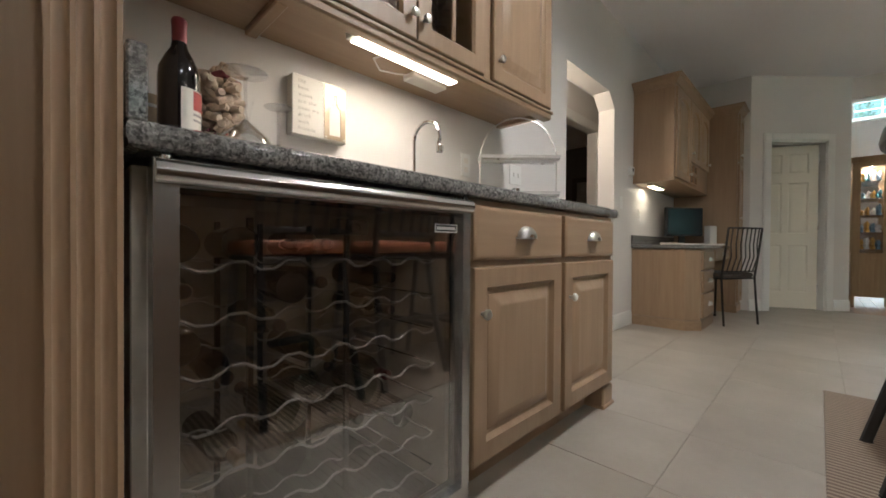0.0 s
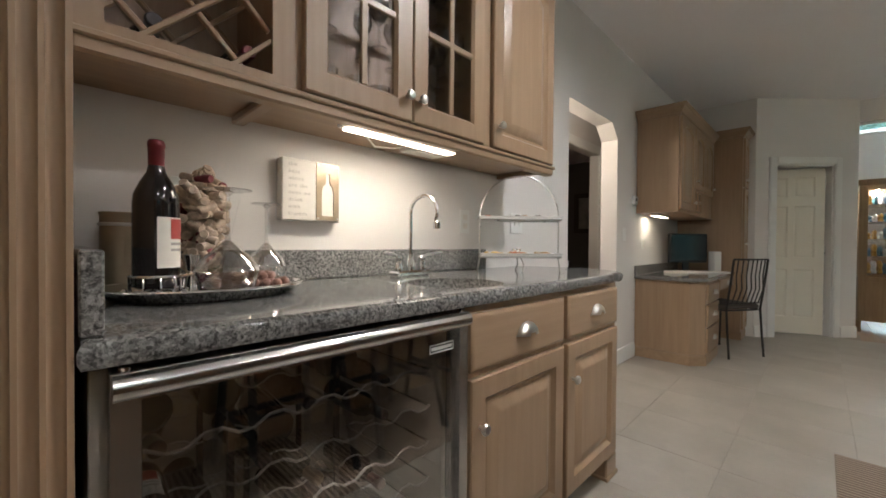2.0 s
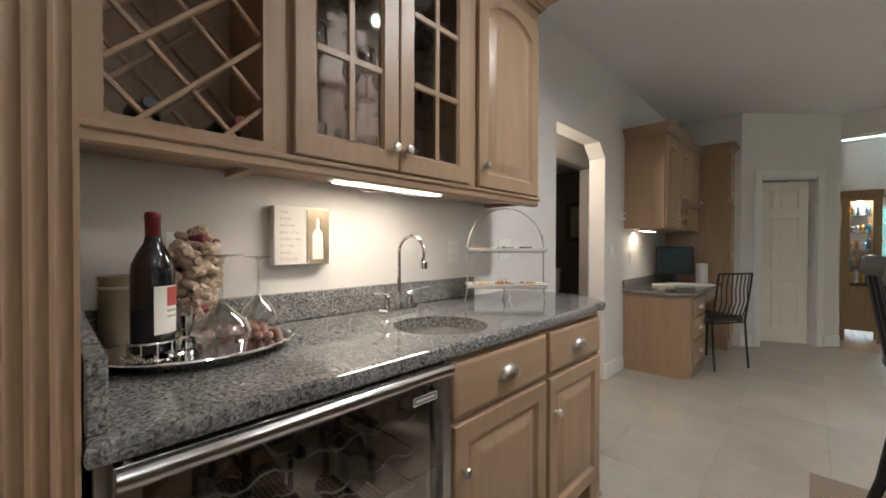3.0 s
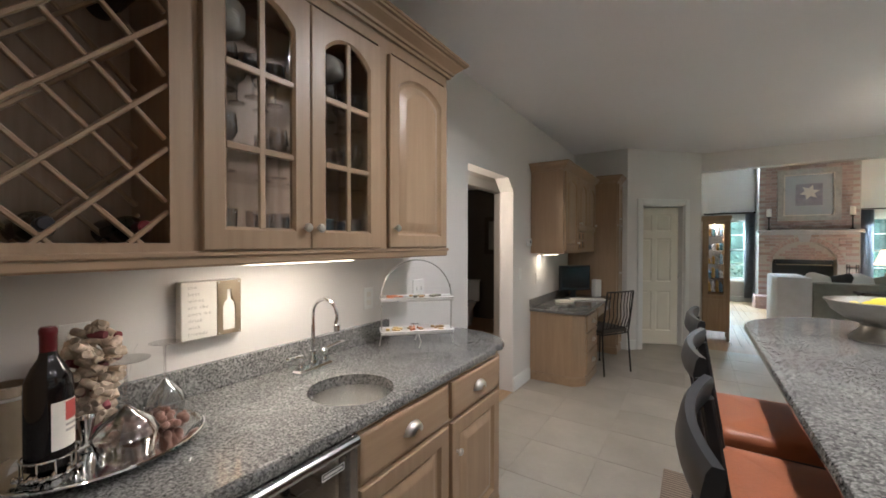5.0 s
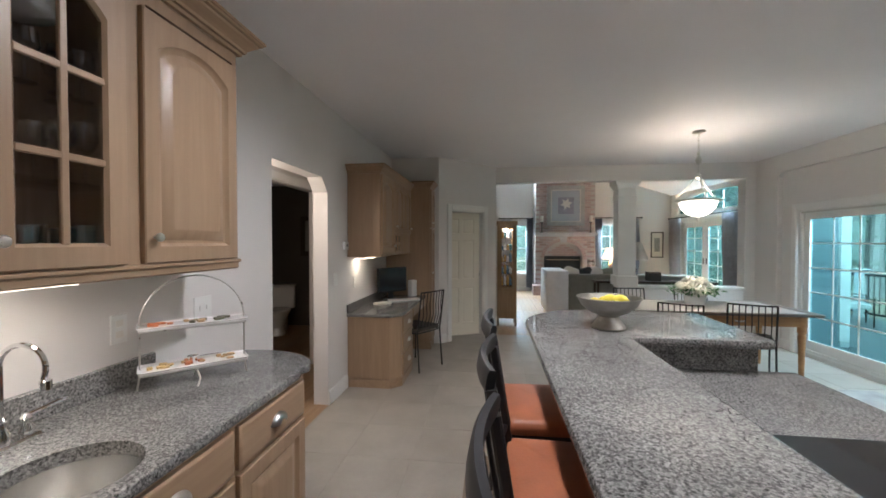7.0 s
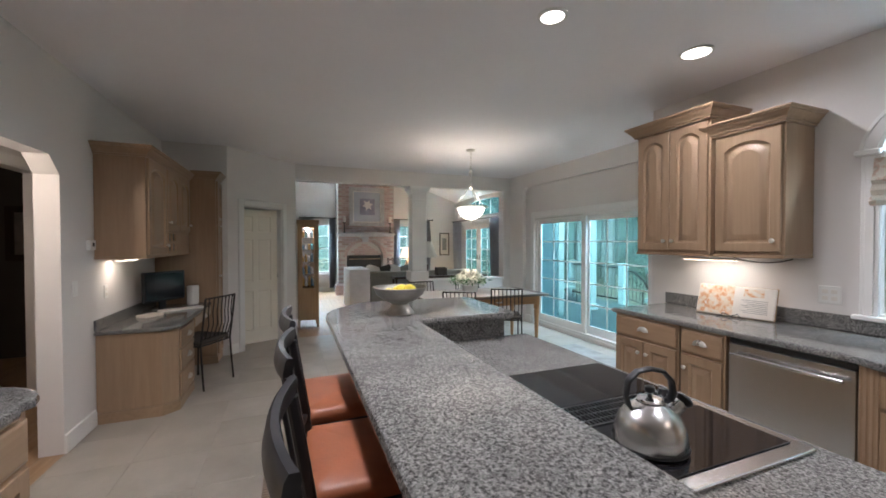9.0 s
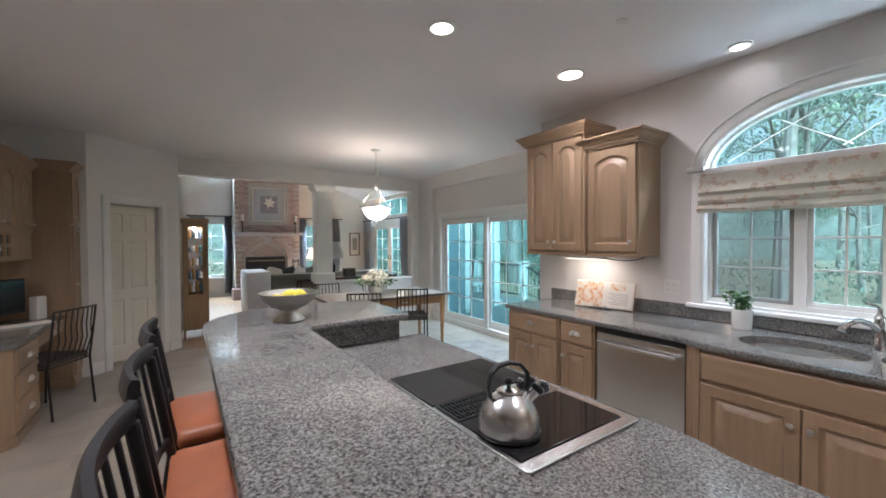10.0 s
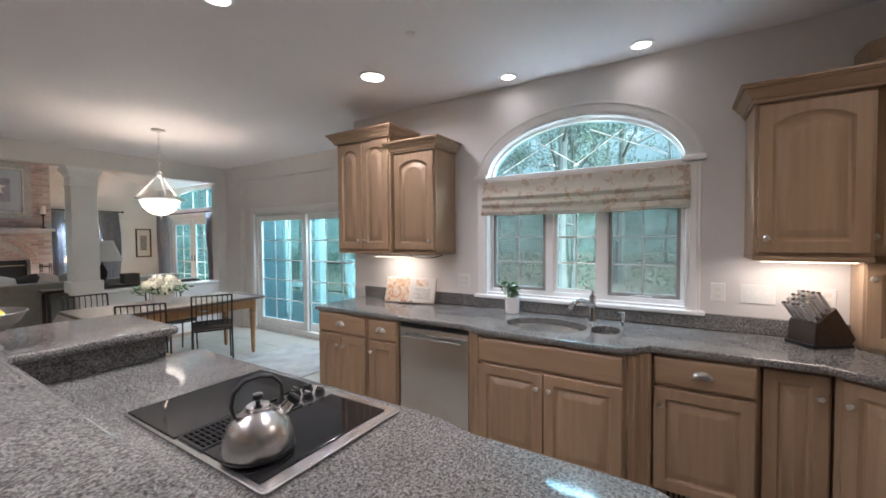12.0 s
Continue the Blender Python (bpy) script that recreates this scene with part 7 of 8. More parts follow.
def curtain(x0, x1, z0, z1, y, swing=0.0):
    t = thing("curtain", ((x0 + x1) / 2, y, z0), "grey-blue pleated curtain hanging from an iron rod", "curtain", "living room curtains")
    rings = []
    for j in range(9):
        z = z1 + (z0 - z1) * j / 8
        pull = swing * math.sin(math.pi * min(1, j / 8 * 1.1))
        rings.append([(x0 + (x1 - x0) * i / 40 * (1 - .35 * abs(swing) * j / 8) + pull * .2, y + .035 * math.sin(i * 1.35 + .2 * j), z) for i in range(41)])
    bm = bridge(B(), rings, False)
    bmesh.ops.solidify(bm, geom=bm.faces[:], thickness=.004)
    part("drape", bm, CURTAIN, t)


def rod(x0, x1, z, y):
    t = thing("curtain_rod", ((x0 + x1) / 2, y, z), "dark iron curtain rod with ball ends", "curtain rod", "curtain rods")
    part("pole", tube(B(), [(x0, y, z), (x1, y, z)], .014, 8), IRON, t)
    for x in (x0, x1):
        part("finial", lathe(B(), [(.004, -.03), (.026, -.01), (.026, .01), (.004, .03)], pose(x, y, z), 10), IRON, t)


LN = face((0, LRN, 0), "-y")


def sash_window(name, x0, x1, z0, z1):
    w = tagged(thing(name, ((x0 + x1) / 2, LRN, z0)), "white living room window with grilles", "window", kind="structure")
    part("window_frame", plate(B(), LN, rect(x0, z0, x1, z1), [rect(x0 + .05, z0 + .05, x1 - .05, (z0 + z1) / 2 - .02), rect(x0 + .05, (z0 + z1) / 2 + .02, x1 - .05, z1 - .05)], -.12, -.04), TRIM, w)
    p = part("pane", box(B(), (x0 + .05, z0 + .05, -.09), (x1 - .05, z1 - .05, -.085), 0, LN), WINPANE, w)
    p.visible_shadow = False
    part("grille", box(B(), ((x0 + x1) / 2 - .01, z0 + .05, -.084), ((x0 + x1) / 2 + .01, z1 - .05, -.07), .002, LN), TRIM, w)
    for f in (.25, .75):
        v = z0 + (z1 - z0) * f
        part("grille", box(B(), (x0 + .05, v - .01, -.0845), (x1 - .05, v + .01, -.0705), .002, LN), TRIM, w)
    bm = B()
    for a, b, c, d in ((x0 - .09, z0 - .02, x0, z1 + .09), (x1, z0 - .02, x1 + .09, z1 + .09), (x0, z1, x1, z1 + .09)):
        box(bm, (a, b, 0.001), (c, d, .02), .003, LN)
    part("casing", bm, TRIM, w)
    part("window_sill", box(B(), (x0 - .12, z0 - .06, -.02), (x1 + .12, z0 - .022, .06), .004, LN), TRIM, w)


sash_window("window_living", .72, 1.42, .55, 2.05)
sash_window("window_living_right", 3.52, 4.22, .55, 2.05)
sash_window("window_transom", .60, 1.52, 3.50, 4.30)
rod(.55, 1.56, 2.22, LRN - .10)
curtain(.58, .92, .1, 2.20, LRN - .10, .5)
curtain(1.38, 1.55, .1, 2.20, LRN - .10)
rod(3.30, 4.70, 2.22, LRN - .10)
curtain(3.34, 3.58, .1, 2.20, LRN - .10)
curtain(4.18, 4.60, .1, 2.20, LRN - .10, .3)

fdo = tagged(thing("french_doors", (LRE, 10.06, 0)), "white french doors below an arched fanlight", "door", kind="structure")
LE = face((LRE, 0, 0), "-x")
FDM = -(FD0 + FD1) / 2
part("door_frame", plate(B(), LE, rect(-FD1, .02, -FD0, FDZ), [rect(-FD1 + .05, .04, -FD0 - .05, FDZ - .04)], -.13, -.01), TRIM, fdo)
for u0, u1 in ((-FD1 + .05, FDM - .005), (FDM + .005, -FD0 - .05)):
    lf = part("door_leaf", plate(B(), LE, rect(u0, .04, u1, FDZ - .04), [rect(u0 + .13, .28, u1 - .13, FDZ - .17)], -.085, -.045), TRIM, fdo)
    p = part("pane", box(B(), (u0 + .13, .28, -.068), (u1 - .13, FDZ - .17, -.063), 0, LE), DOORPANE, lf)
    p.visible_shadow = False
    hu = u1 - .065 if u1 < FDM else u0 + .065
    part("handle", box(B(), (hu - .02, .95, -.0445), (hu + .02, 1.10, -.035), .003, LE), IRON, lf)
    part("grille", box(B(), ((u0 + u1) / 2 - .010, .28, -.0628), ((u0 + u1) / 2 + .010, FDZ - .17, -.0522), .002, LE), TRIM, lf)
    for v in (.61, .94, 1.27, 1.60):
        part("grille", box(B(), (u0 + .13, v - .009, -.0625), (u1 - .13, v + .009, -.052), .002, LE), TRIM, lf)
fi = offset(FAN, .05)
part("fanlight_frame", plate(B(), LE, FAN, [fi], -.12, -.02), TRIM, fdo)
p = part("fanlight_pane", plate(B(), LE, fi, (), -.08, -.075), DOORPANE, fdo)
p.visible_shadow = False
for u in (-11.1, FDM, -9.7):
    part("fanlight_bar", box(B(), (u - .011, 2.29, -.074), (u + .011, 2.70, -.060), .002, LE), TRIM, fdo)
casing("french_casing", LE, -FD1, 0, -FD0, FDZ, .09, .02, True, "white casing round the french doors")


def side_curtain(y0, y1, z0, z1, x):
    t = thing("curtain", (x, (y0 + y1) / 2, z0), "grey-blue pleated curtain hanging from an iron rod", "curtain", "living room curtains")
    rings = [[(x + .04 * math.sin(i * 1.3 + .25 * j), y0 + (y1 - y0) * i / 40 * (1 - .02 * j), z1 + (z0 - z1) * j / 8) for i in range(41)] for j in range(9)]
    bm = bridge(B(), rings, False)
    bmesh.ops.solidify(bm, geom=bm.faces[:], thickness=.004)
    part("drape", bm, CURTAIN, t)


t = thing("curtain_rod", (LRE - .12, 10.06, 2.19), "dark iron curtain rod with ball ends", "curtain rod", "curtain rods")
part("pole", tube(B(), [(LRE - .12, 8.80, 2.17), (LRE - .12, 12.0, 2.17)], .014, 8), IRON, t)
for y in (8.80, 12.0):
    part("finial", lathe(B(), [(.004, -.03), (.026, -.01), (.026, .01), (.004, .03)], pose(LRE - .12, y, 2.17), 10), IRON, t)
side_curtain(11.38, 11.98, .05, 2.15, LRE - .12)
side_curtain(8.86, 9.40, .05, 2.15, LRE - .12)
pf = thing("framed_print", (5.16, LRN, 1.4), "dark framed botanical print on the living room wall", "picture")
part("frame", plate(B(), LN, rect(4.99, 1.04, 5.34, 1.80), [rect(5.02, 1.07, 5.31, 1.77)], .001, .025), DARKWOOD, pf)
part("mount", box(B(), (5.02, 1.07, .002), (5.31, 1.77, .010), 0, LN), PAPER, pf)
part("print", box(B(), (5.09, 1.22, .0102), (5.24, 1.62, .012), 0, LN), plain("grey_print", (.30, .29, .27), .7, 0, .3, 15), pf)

SOFA = plain("grey_green_upholstery", (.27, .27, .235), .9, 0, .1, 12, .3, 200)
SLIP = plain("pale_slipcover", (.78, .78, .80), .9, 0, .05, 8, .3, 200)
so = thing("sofa", (2.7, 8.6, 0), "grey-green sofa seen from behind with pale arm and pillows", "sofa")
part("back", box(B(), (1.885, 8.10, .06), (4.25, 8.34, .85), .04, None, 2), SOFA, so)
part("seat", box(B(), (1.90, 8.342, .06), (4.2, 9.05, .46), .04, None, 2), SOFA, so)
part("arm", box(B(), (1.44, 8.12, .05), (1.88, 9.08, .92), .04, None, 2), SLIP, so, "pale slipcovered arm")
part("arm", box(B(), (4.255, 8.12, .05), (4.5, 9.08, .70), .04, None, 2), SOFA, so)
for x, a, mt in ((2.02, 20, LINEN), (2.30, -18, BLACK), (2.52, 25, LINEN), (2.78, -12, SOFA)):
    p = thing("throw_pillow", (x, 8.50, .70), "patterned throw pillow propped on the sofa", "pillow", "pillows on the sofa", local=True)
    p.matrix_basis = pose(x, 8.46, .74, -18, a, 0)
    rings = [[(.23 * k * math.copysign(abs(math.cos(t)) ** .5, math.cos(t)), yy, .23 * k * math.copysign(abs(math.sin(t)) ** .5, math.sin(t))) for t in [2 * math.pi * i / 24 for i in range(24)]] for k, yy in ((.3, -.07), (.75, -.05), (1, 0), (.75, .05), (.3, .07))]
    part("cover", bridge(B(), rings, True, True, True), mt, p)


def table_lamp(x, y, z, hs, rs, lit):
    t = thing("table_lamp", (x, y, z), "table lamp with a pleated shade glowing warmly" if lit else "table lamp with a white shade, unlit", "lamp", local=True)
    part("base", lathe(B(), [(.08, 0), (.08, .015), (.03, .04), (.06, .14), (.07, .22), (.02, .34), (.012, .36), (.012, .46)], None, 20), TANMETAL if lit else IRON, t)
    g = glow("lit_shade", (1, .64, .40), .6, (.8, .66, .52)) if lit else LINEN
    part("shade", lathe(B(), [(rs, .40), (rs * .55, .40 + hs), (rs * .53, .40 + hs), (rs * .98, .40)], None, 28, False, False), g, t)


et = thing("end_table", (3.62, 10.9, 0), "dark wooden end table beside the fireplace", "table")
part("top", box(B(), (3.37, 10.65, .60), (3.87, 11.15, .64), .006), DARKWOOD, et)
for x in (3.40, 3.80):
    for y in (10.68, 11.08):
        part("leg", box(B(), (x, y, 0), (x + .04, y + .04, .60), .003), DARKWOOD, et)
table_lamp(3.50, 10.9, .641, .30, .22, True)
lamp("living_lamp", "POINT", pose(3.50, 10.9, 1.16), 16, (1, .62, .34), .08)
cn = thing("console_table", (3.5, 7.9, 0), "dark console table behind the sofa", "table")
part("top", box(B(), (2.30, 7.70, .72), (4.45, 8.05, .76), .006), DARKWOOD, cn)
for x in (2.33, 4.38):
    for y in (7.73, 7.98):
        part("leg", box(B(), (x, y, 0), (x + .04, y + .04, .72), .003), DARKWOOD, cn)
t = thing("storage_box", (3.2, 7.88, .76), "dark box standing on the console table", "box")
part("box", box(B(), (3.28, 7.78, .761), (3.50, 7.98, .93), .006), CUSHION, t)
table_lamp(3.02, 7.88, .761, .34, .27, False)

# ---- deck and woods ----
GROUND = plain("leaf_litter", (.22, .18, .13), .95, 0, .35, 2.5, .5, 30)
gm = B()
bridge(gm, [[(-300, -300, -.9), (300, -300, -.9)], [(-300, 300, -.9), (300, 300, -.9)]], False)
tagged(part("ground", gm, GROUND), "woodland floor of brown leaves", "ground", kind="structure")
DECK = wood("weathered_deck", (.12, .13, .13), (.18, .195, .195), (1, .05, 1), .6)
dkk = thing("deck", (6.6, 6, -.2), "grey weathered timber deck outside the sliding doors", "deck")
for i in range(25):
    x = 4.62 + i * .146
    part("board", box(B(), (x, 2.75, -.12), (x + .138, 6.62 if x < LRE + .15 else 11.4, -.09), .003), DECK, dkk)
part("frame", box(B(), (4.62, 2.75, -.32), (8.24, 6.62, -.125)), DECK, dkk)
part("frame", box(B(), (LRE + .16, 6.63, -.32), (8.24, 11.4, -.125)), DECK, dkk)
for x in (4.8, 7.9):
    for y in (2.95, 6.5):
        part("support", box(B(), (x, y - .1, -.9), (x + .14, y + .04, -.32)), DECK, dkk)
rl = thing("deck_railing", (8.1, 9, -.09), "white posted deck railing with dark balusters", "railing")
RX = 8.12
for y in (7.33, 9.30, 11.3):
    p = part("post", box(B(), (RX - .085, y - .085, -.089), (RX + .085, y + .085, .90), .006), OUTW, rl, "white square railing post")
    part("post_cap", box(B(), (RX - .105, y - .105, .901), (RX + .105, y + .105, .94), .01), OUTW, p)
for y0, y1 in ((7.42, 9.21), (9.39, 11.2)):
    for z in (.0, .80):
        part("rail", box(B(), (RX - .03, y0, z), (RX + .03, y1, z + .04), .004), IRON, rl, "dark metal rail")
    for i in range(15):
        y = y0 + (y1 - y0) * (i + .5) / 15
        part("baluster", tube(B(), [(RX, y, .04), (RX, y, .80)], .010, 5), IRON, rl, "dark metal baluster")
sr = thing("stair_railing", (8.12, 6.7, -.09), "dark curved iron handrail beside the deck steps", "railing")
for dx in (-.02, .9):
    pts = [(RX + dx, 7.22, .78), (RX + dx, 6.98, .74), (RX + dx, 6.72, .56), (RX + dx, 6.52, .28), (RX + dx, 6.42, -.05)]
    part("handrail", tube(B(), pts, .024, 8), IRON, sr)
    part("lower_rail", tube(B(), [(RX + dx, 7.22, .08), (RX + dx, 6.42, -.05)], .014, 6), IRON, sr)
    for k in range(6):
        y = 7.14 - k * .11
        part("baluster", tube(B(), [(RX + dx, y, .05), (RX + dx, y, .77 if y > 6.95 else .77 - (6.95 - y) * 1.1)], .009, 5), IRON, sr)
t = thing("porch_post", (6.82, 7.05, -.09), "white square porch post on the deck", "post")
part("shaft", box(B(), (6.73, 6.96, -.089), (6.91, 7.14, 2.9), .008), OUTW, t)
part("base", box(B(), (6.70, 6.93, -.0885), (6.94, 7.17, .06), .01), OUTW, t)
SIDING = plain("blue_grey_siding", (.20, .25, .27), .6, 0, .08, 4)
sd = thing("siding", (5.1, 6.67, 0), "blue-grey lapped siding on the house wall", "siding")
for i in range(28):
    z = -.2 + i * .115
    bm = bridge(B(), [[(x, 6.668, z), (x, 6.638, z), (x, 6.652, z + .116), (x, 6.668, z + .116)] for x in (4.60, LRE + .03)], True, True, True)
    part("clapboard", bm, SIDING, sd)
part("corner_board", box(B(), (LRE + .032, 6.628, -.2), (LRE + .16, 6.668, 3.0), .004), OUTW, sd, "white corner board")
for i in range(28):
    z = -.2 + i * .115
    for y0, y1 in ((6.67, FD0 - .10), (FD1 + .10, 12.2)):
        if z > 2.95 - .115:
            continue
        bm = bridge(B(), [[(LRE + .142, y, z), (LRE + .172, y, z), (LRE + .158, y, z + .116), (LRE + .142, y, z + .116)] for y in (y0, y1)], True, True, True)
        part("clapboard", bm, SIDING, sd)
CUSHP = plain("pale_outdoor_cushion", (.45, .47, .46), .9, 0, .05, 12, .2, 150)


def lounge(m):
    t = thing("patio_lounge_chair", (0, 0, 0), "dark metal patio chair with pale cushions on the deck", "patio chair", "patio chairs", local=True)
    t.matrix_basis = m
    for sx in (-.28, .28):
        part("side_frame", tube(B(), [(sx, -.30, 0), (sx, -.30, .55), (sx, .25, .58), (sx, .34, .0)], .014, 7), IRON, t)
        part("back_post", tube(B(), [(sx, .22, .34), (sx, .42, .98)], .012, 7), IRON, t)
    part("back_rail", tube(B(), [(-.28, .42, .98), (0, .44, 1.03), (.28, .42, .98)], .012, 7), IRON, t)
    part("seat_cushion", box(B(), (-.26, -.28, .32), (.26, .24, .42), .03, None, 2), CUSHP, t, "pale seat cushion")
    part("back_cushion", box(B(), (-.25, -.05, -.30), (.25, .05, .28), .03, pose(0, .30, .70, 17, 0, 0), 2), CUSHP, t, "pale back cushion")
    return t


lc = lounge(pose(7.25, 8.55, -.089, 0, 0, 60))
copy_thing(lc, pose(7.35, 5.60, -.089, 0, 0, -70))
copy_thing(lc, pose(6.5, 9.7, -.089, 0, 0, 20))
ot = thing("patio_table", (6.55, 8.75, -.089), "low round metal patio table on the deck", "table", local=True)
part("top", lathe(B(), [(.02, .46), (.36, .46), (.38, .472), (.36, .484), (.02, .484)], None, 32), plain("patio_glass", (.42, .46, .47), .15, 0, .1, 5), ot)
for k in range(4):
    a = radians(45 + 90 * k)
    part("leg", tube(B(), [(.30 * math.cos(a), .30 * math.sin(a), 0), (.22 * math.cos(a), .22 * math.sin(a), .25), (.31 * math.cos(a), .31 * math.sin(a), .46)], .012, 6), IRON, ot)

# Bark, leaf and needle tones lightened in place of haze over the woods.
BARK = plain("tree_bark", (.22, .21, .20), .9, 0, .35, 6, .7, 25)
LEAFT = plain("tree_leaves", (.16, .21, .15), .7, 0, .4, 3)
PINEL = plain("evergreen_needles", (.12, .165, .135), .7, 0, .4, 3)


def tree(seed, h, r, leaves, spread):
    rnd = random.Random(seed)
    t = thing("tree", (0, 0, 0), "tall slender woodland tree with thin spring leaves", "tree", "woodland trees", local=True)
    lean = rnd.uniform(-.03, .03), rnd.uniform(-.03, .03)
    trunk = [(lean[0] * h * f + .12 * math.sin(f * 7 + seed), lean[1] * h * f + .12 * math.cos(f * 5 + seed), h * f) for f in [i / 10 for i in range(11)]]
    bm = tube(B(), trunk, [r * (1.25 if i == 0 else 1) * (1 - .085 * i) for i in range(11)], 8)
    tips = []
    for k in range(16):
        f = rnd.uniform(.22, .97)
        a = rnd.uniform(0, 6.283)
        l = spread * (1.15 - f) * rnd.uniform(.7, 1.4) + .5
        i = int(f * 10)
        o = Vector(trunk[i]).lerp(Vector(trunk[min(10, i + 1)]), f * 10 - i)
        d = Vector((math.cos(a), math.sin(a), rnd.uniform(.1, .7)))
        pts = [o, o + d * l * .45 + Vector((0, 0, .1)), o + d * l * .8, o + d * l + Vector((0, 0, rnd.uniform(-.1, .3)))]
        rr = r * (1 - .8 * f) * .42 + .012
        tube(bm, pts, [rr, rr * .7, rr * .45, rr * .2], 5)
        for q in range(5):
            s = rnd.uniform(.35, 1)
            b = pts[0].lerp(pts[3], s)
            e = b + Vector((rnd.uniform(-1, 1), rnd.uniform(-1, 1), rnd.uniform(-.2, .8))) * l * .35
            tube(bm, [b, b.lerp(e, .5) + Vector((0, 0, .05)), e], [.012, .008, .004], 4)
            tips.append(e)
            tips.append(b.lerp(e, .6))
    part("trunk", bm, BARK, t)
    vs, fs = [], []
    for j in range(leaves):
        c = rnd.choice(tips) + Vector((rnd.gauss(0, .28), rnd.gauss(0, .28), rnd.gauss(0, .2)))
        s = rnd.uniform(.04, .10)
        m = Euler((rnd.uniform(0, 6.28), rnd.uniform(0, 6.28), rnd.uniform(0, 6.28))).to_matrix()
        n = len(vs)
        vs += [tuple(c + m @ Vector(p) * s) for p in ((-1, 0, 0), (0, -.5, .1), (1, 0, 0), (0, .5, .1))]
        fs.append((n, n + 1, n + 2, n + 3))
    me = bpy.data.meshes.new("crown")
    me.from_pydata(vs, [], fs)
    me.materials.append(LEAFT if seed % 3 else PINEL)
    c = new("crown", me)
    c.parent = t
    return t


proto = [tree(s, h, r, n, sp) for s, h, r, n, sp in ((1, 15, .16, 2600, 2.6), (2, 18, .24, 2200, 3.2), (3, 13, .11, 3200, 2.2), (4, 17, .20, 1800, 3.0), (5, 11, .09, 2600, 1.9))]
rnd = random.Random(77)
spots = []
while len(spots) < 95:
    if len(spots) < 70:
        x, y = rnd.uniform(13, 46), rnd.uniform(-24, 34)
    else:
        x, y = rnd.uniform(-8, 24), rnd.uniform(18, 42)
    if all((x - a) ** 2 + (y - b) ** 2 > 2.2 for a, b in spots):
        spots.append((x, y))
for i, (x, y) in enumerate(spots):
    m = pose(x, y, -.95, 0, 0, rnd.uniform(0, 360)) @ Matrix.Scale(1, 4)
    if i < 5:
        proto[i].matrix_basis = m
    else:
        copy_thing(proto[i % 5], m)
# low thicket between the trees
vs, fs = [], []
for j in range(46000):
    if j % 3:
        x, y = rnd.uniform(15, 44), rnd.uniform(-26, 36)
    else:
        x, y = rnd.uniform(-10, 26), rnd.uniform(20, 40)
    top = 1.2 + 3.6 * max(0, noise.noise((x * .16, y * .16, 4)) + .25)
    z = -.9 + rnd.random() ** 1.3 * top
    s = rnd.uniform(.045, .11)
    m = Euler((rnd.uniform(0, 6.28), rnd.uniform(0, 6.28), rnd.uniform(0, 6.28))).to_matrix()
    n = len(vs)
    vs += [tuple(Vector((x, y, z)) + m @ Vector(p) * s) for p in ((-1, 0, 0), (0, -.5, .1), (1, 0, 0), (0, .5, .1))]
    fs.append((n, n + 1, n + 2, n + 3))
me = bpy.data.meshes.new("thicket")
me.from_pydata(vs, [], fs)
me.materials.append(PINEL)
tagged(new("thicket", me), "low evergreen thicket among the trees", "shrubs", kind="stuff")
# a far bank of woods
bk = B()
rings = []
for i in range(120):
    a = radians(-60 + 210 * i / 119)
    r = 62
    h = 7 + 3.5 * noise.noise((i * .35, 0, 0)) + 2 * noise.noise((i * 1.3, 5, 0))
    rings.append([(r * math.cos(a), r * math.sin(a), -1), (r * math.cos(a), r * math.sin(a), h)])
bridge(bk, rings, False)
# Tone raised to carry the haze on the distant band.
tagged(part("backdrop", bk, plain("far_woods", (.15, .18, .17), .95, 0, .5, .8)), "dim band of far woods", "backdrop", kind="structure")


# ---- area lamps added above the openings in place of sky light ----
lamp("window_daylight", "AREA", look((3.98, WY, 2.72), (2.7, WY, 1.2)), 42, COOL, 1.35, .35)
lamp("slider_daylight", "AREA", look((4.88, 4.64, 2.22), (3.3, 4.4, .4)), 40, COOL, 2.3, .45)
french = lamp("french_daylight", "AREA", look((LRE + .55, 10.3, 3.35), (3.2, 9.4, .2)), 260, COOL, 2.4, .5)
french.data.spread = radians(95)
lamp("living_daylight", "AREA", look((3.87, LRN + .45, 2.32), (3.4, 10.0, .9)), 130, COOL, .7, .4)
lamp("living_daylight_left", "AREA", look((1.07, LRN + .45, 2.32), (1.6, 10.0, .9)), 110, COOL, .6, .4)
lamp("transom_daylight", "AREA", look((1.06, LRN + .5, 4.75), (2.6, 8.0, 1.5)), 460, COOL, .9, .4)

# ---- floor tiles ----
floor = tagged(thing("floor_tiles", (1.5, 2, 0)), "large cream stone-look floor tiles", "floor", kind="structure")
TS_, GAP = .46, .002
bm = box(B(), (-TS_ / 2 + GAP / 2, -TS_ / 2 + GAP / 2, -.0034), (TS_ / 2 - GAP / 2, TS_ / 2 - GAP / 2, 0), .0015)
tile_me = bpy.data.meshes.new("tile")
bm.to_mesh(tile_me)
bm.free()
tile_me.materials.append(TILE)
rnd = random.Random(6)
ny = int((6.36 - (-2.75)) / TS_)
for i in range(13):
    for j in range(ny):
        x, y = -1.13 + TS_ * (i + .5), 6.36 - TS_ * (j + .5)
        if x > SLIDE - .0:
            continue
        o = new("tile", tile_me)
        o.matrix_basis = pose(x, y, rnd.uniform(-.0004, .0004), 0, 0, 90 * rnd.randrange(4))
        o.parent = floor
        o.matrix_parent_inverse = BASE[floor]
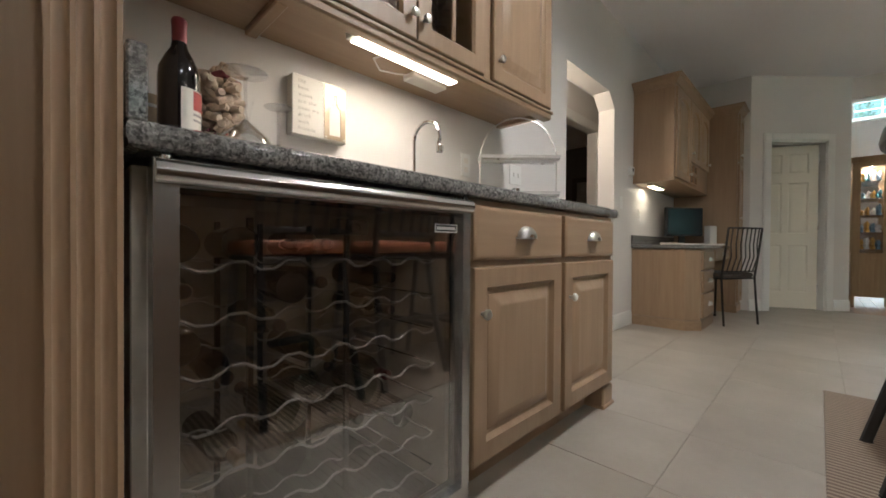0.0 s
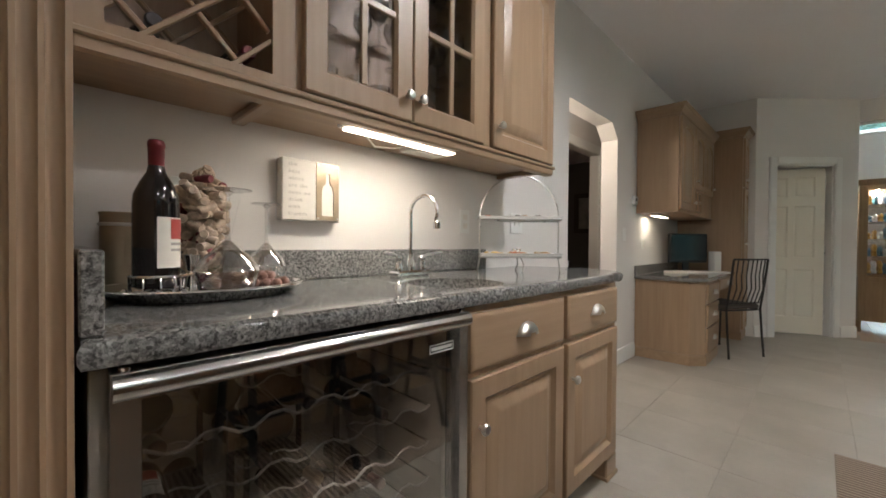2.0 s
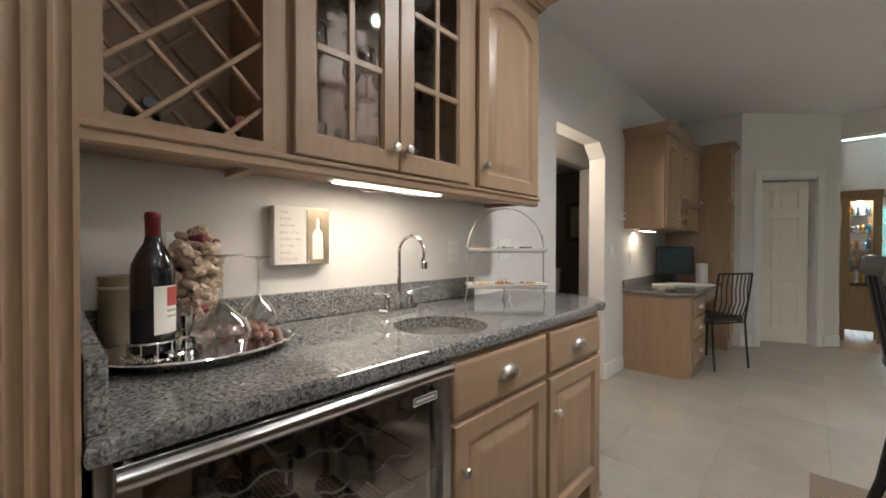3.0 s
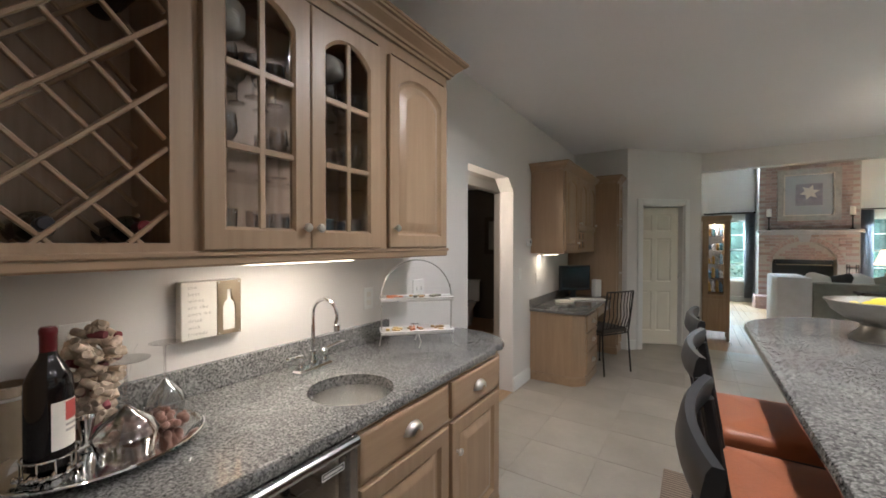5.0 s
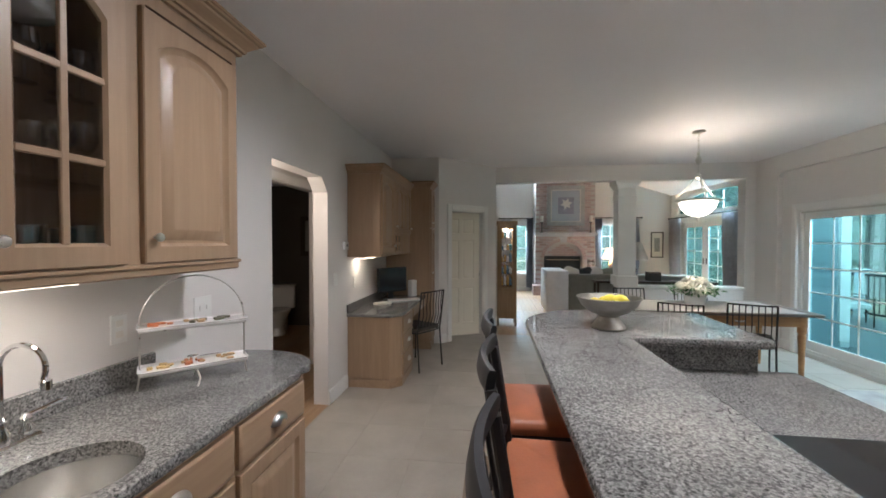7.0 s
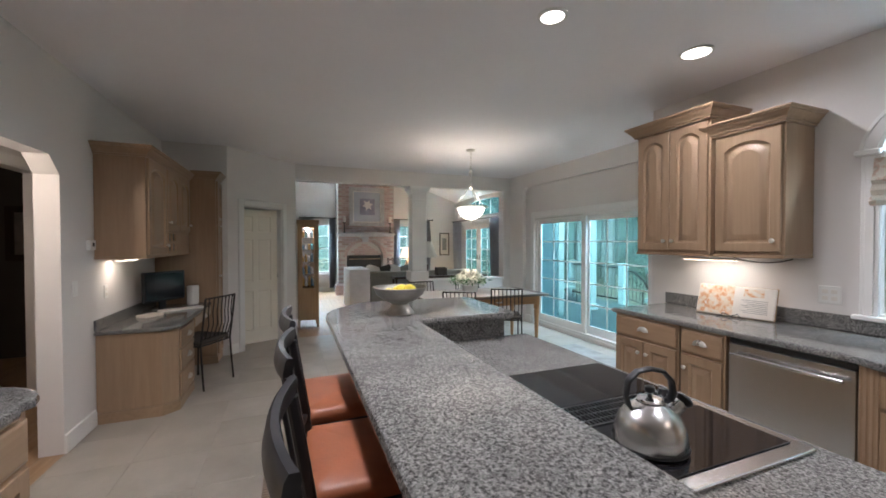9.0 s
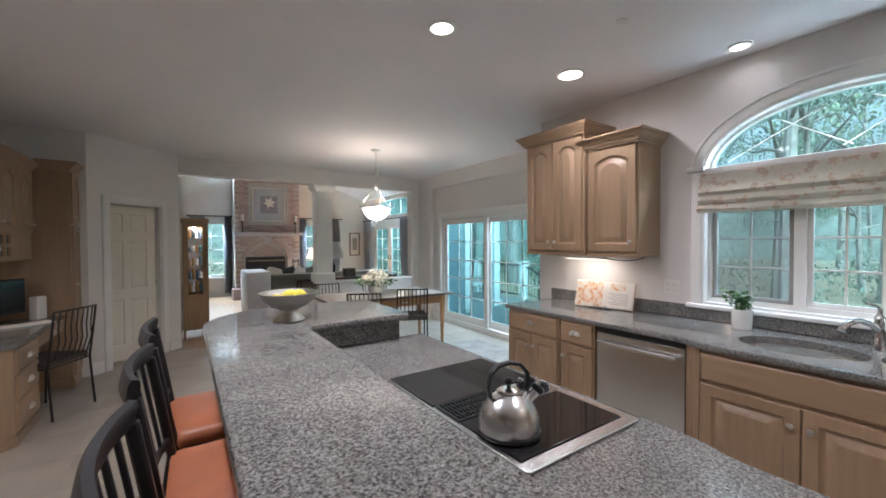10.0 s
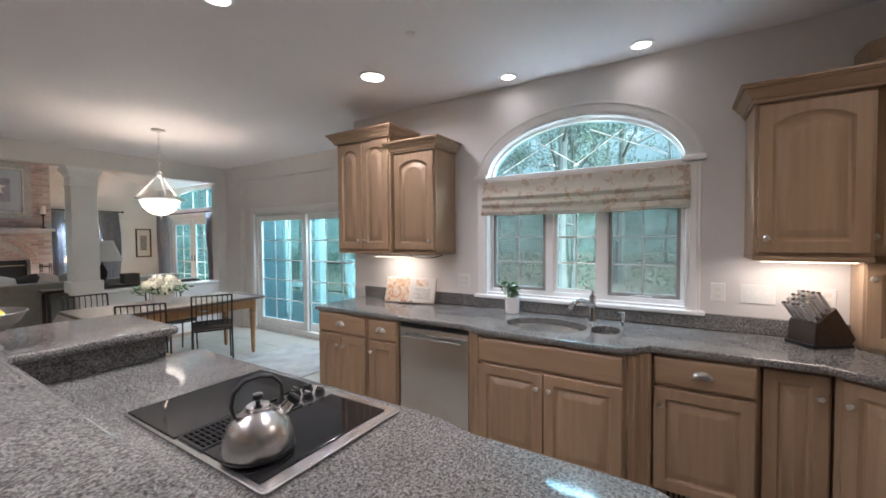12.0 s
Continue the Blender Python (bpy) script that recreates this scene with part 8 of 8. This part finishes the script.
pf_ = tagged(thing("passage_floor", (-2.5, 4, 0)), "honey oak boards of the passage floor", "floor", kind="structure")
for i in range(24):
    part("plank", box(B(), (-4.1 + i * .123, 1.6, -.0034), (-3.98 + i * .123, 6.6, -.001), .001), FLOORWOOD, pf_)
lp = tagged(thing("living_planks", (3, 9, 0)), "polished honey oak plank floor", "floor", kind="structure")
bm = box(B(), (-.054, -1.0, -.0119), (.054, 1.0, -.002), .001)
pl_me = bpy.data.meshes.new("plank")
bm.to_mesh(pl_me)
bm.free()
pl_me.materials.append(FLOORWOOD)
for i in range(61):
    for j in range(3):
        if i < 15 and j == 0:
            continue
        o = new("plank", pl_me)
        o.matrix_basis = pose(LRW + .06 + i * .110, 7.69 + 1.80 * j, 0) @ Matrix.Diagonal((1, .898, 1, 1))
        o.parent = lp
        o.matrix_parent_inverse = BASE[lp]
tagged(part("threshold_boards", box(B(), (.44, 6.36, -.0034), (SLIDE, 6.79, -.0015)), FLOORWOOD), "oak threshold boards at the living room opening", "floor", kind="structure")

# ---- bricks of the chimney breast ----
bm = box(B(), (-.098, -.02, -.028), (.098, 0, .028), .004)
br_me = bpy.data.meshes.new("brick")
bm.to_mesh(br_me)
bm.free()
BRV, nt, p = mat("brick_varied", .85)
info = nt.nodes.new("ShaderNodeObjectInfo")
base = ramp(nt, info.outputs["Random"], [(0, (.38, .28, .26)), (.4, (.46, .345, .325)), (.75, (.54, .42, .40)), (1, (.43, .345, .34))])
nt.links.new(mixc(nt, .6, base, ramp(nt, noise_tex(nt, coords(nt), 45, 4), [(.3, (.75, .75, .75)), (.7, (1.1, 1.1, 1.1))]), "MULTIPLY"), p.inputs["Base Color"])
bump(nt, p, noise_tex(nt, coords(nt), 90, 3), .5, .003)
br_me.materials.append(BRV)
n = 0
rest = B()
for row in range(56):
    z = .03 + row * .0665
    for c in range(9):
        x = FX0 + .10 + c * .206 - (.103 if row % 2 else 0)
        if x < FX0 + .05 or x > FX1 - .05 or z > 3.5:
            continue
        if abs(x - FC) < FR + .12 and .28 < z < FZ or (x - FC) ** 2 / (FR + .17) ** 2 + (z - FZ) ** 2 / (FH + .13) ** 2 < 1 and z >= FZ:
            continue
        if 1.64 < z < 1.78 or 1.95 < x < 2.88 and 2.02 < z < 3.06 or z < .27:
            continue
        o = new("brick", br_me)
        o.matrix_basis = pose(x, FY - .001 + rnd.uniform(-.003, .001), z)
        o.parent = fp
        o.matrix_parent_inverse = BASE[fp]
        n += 1
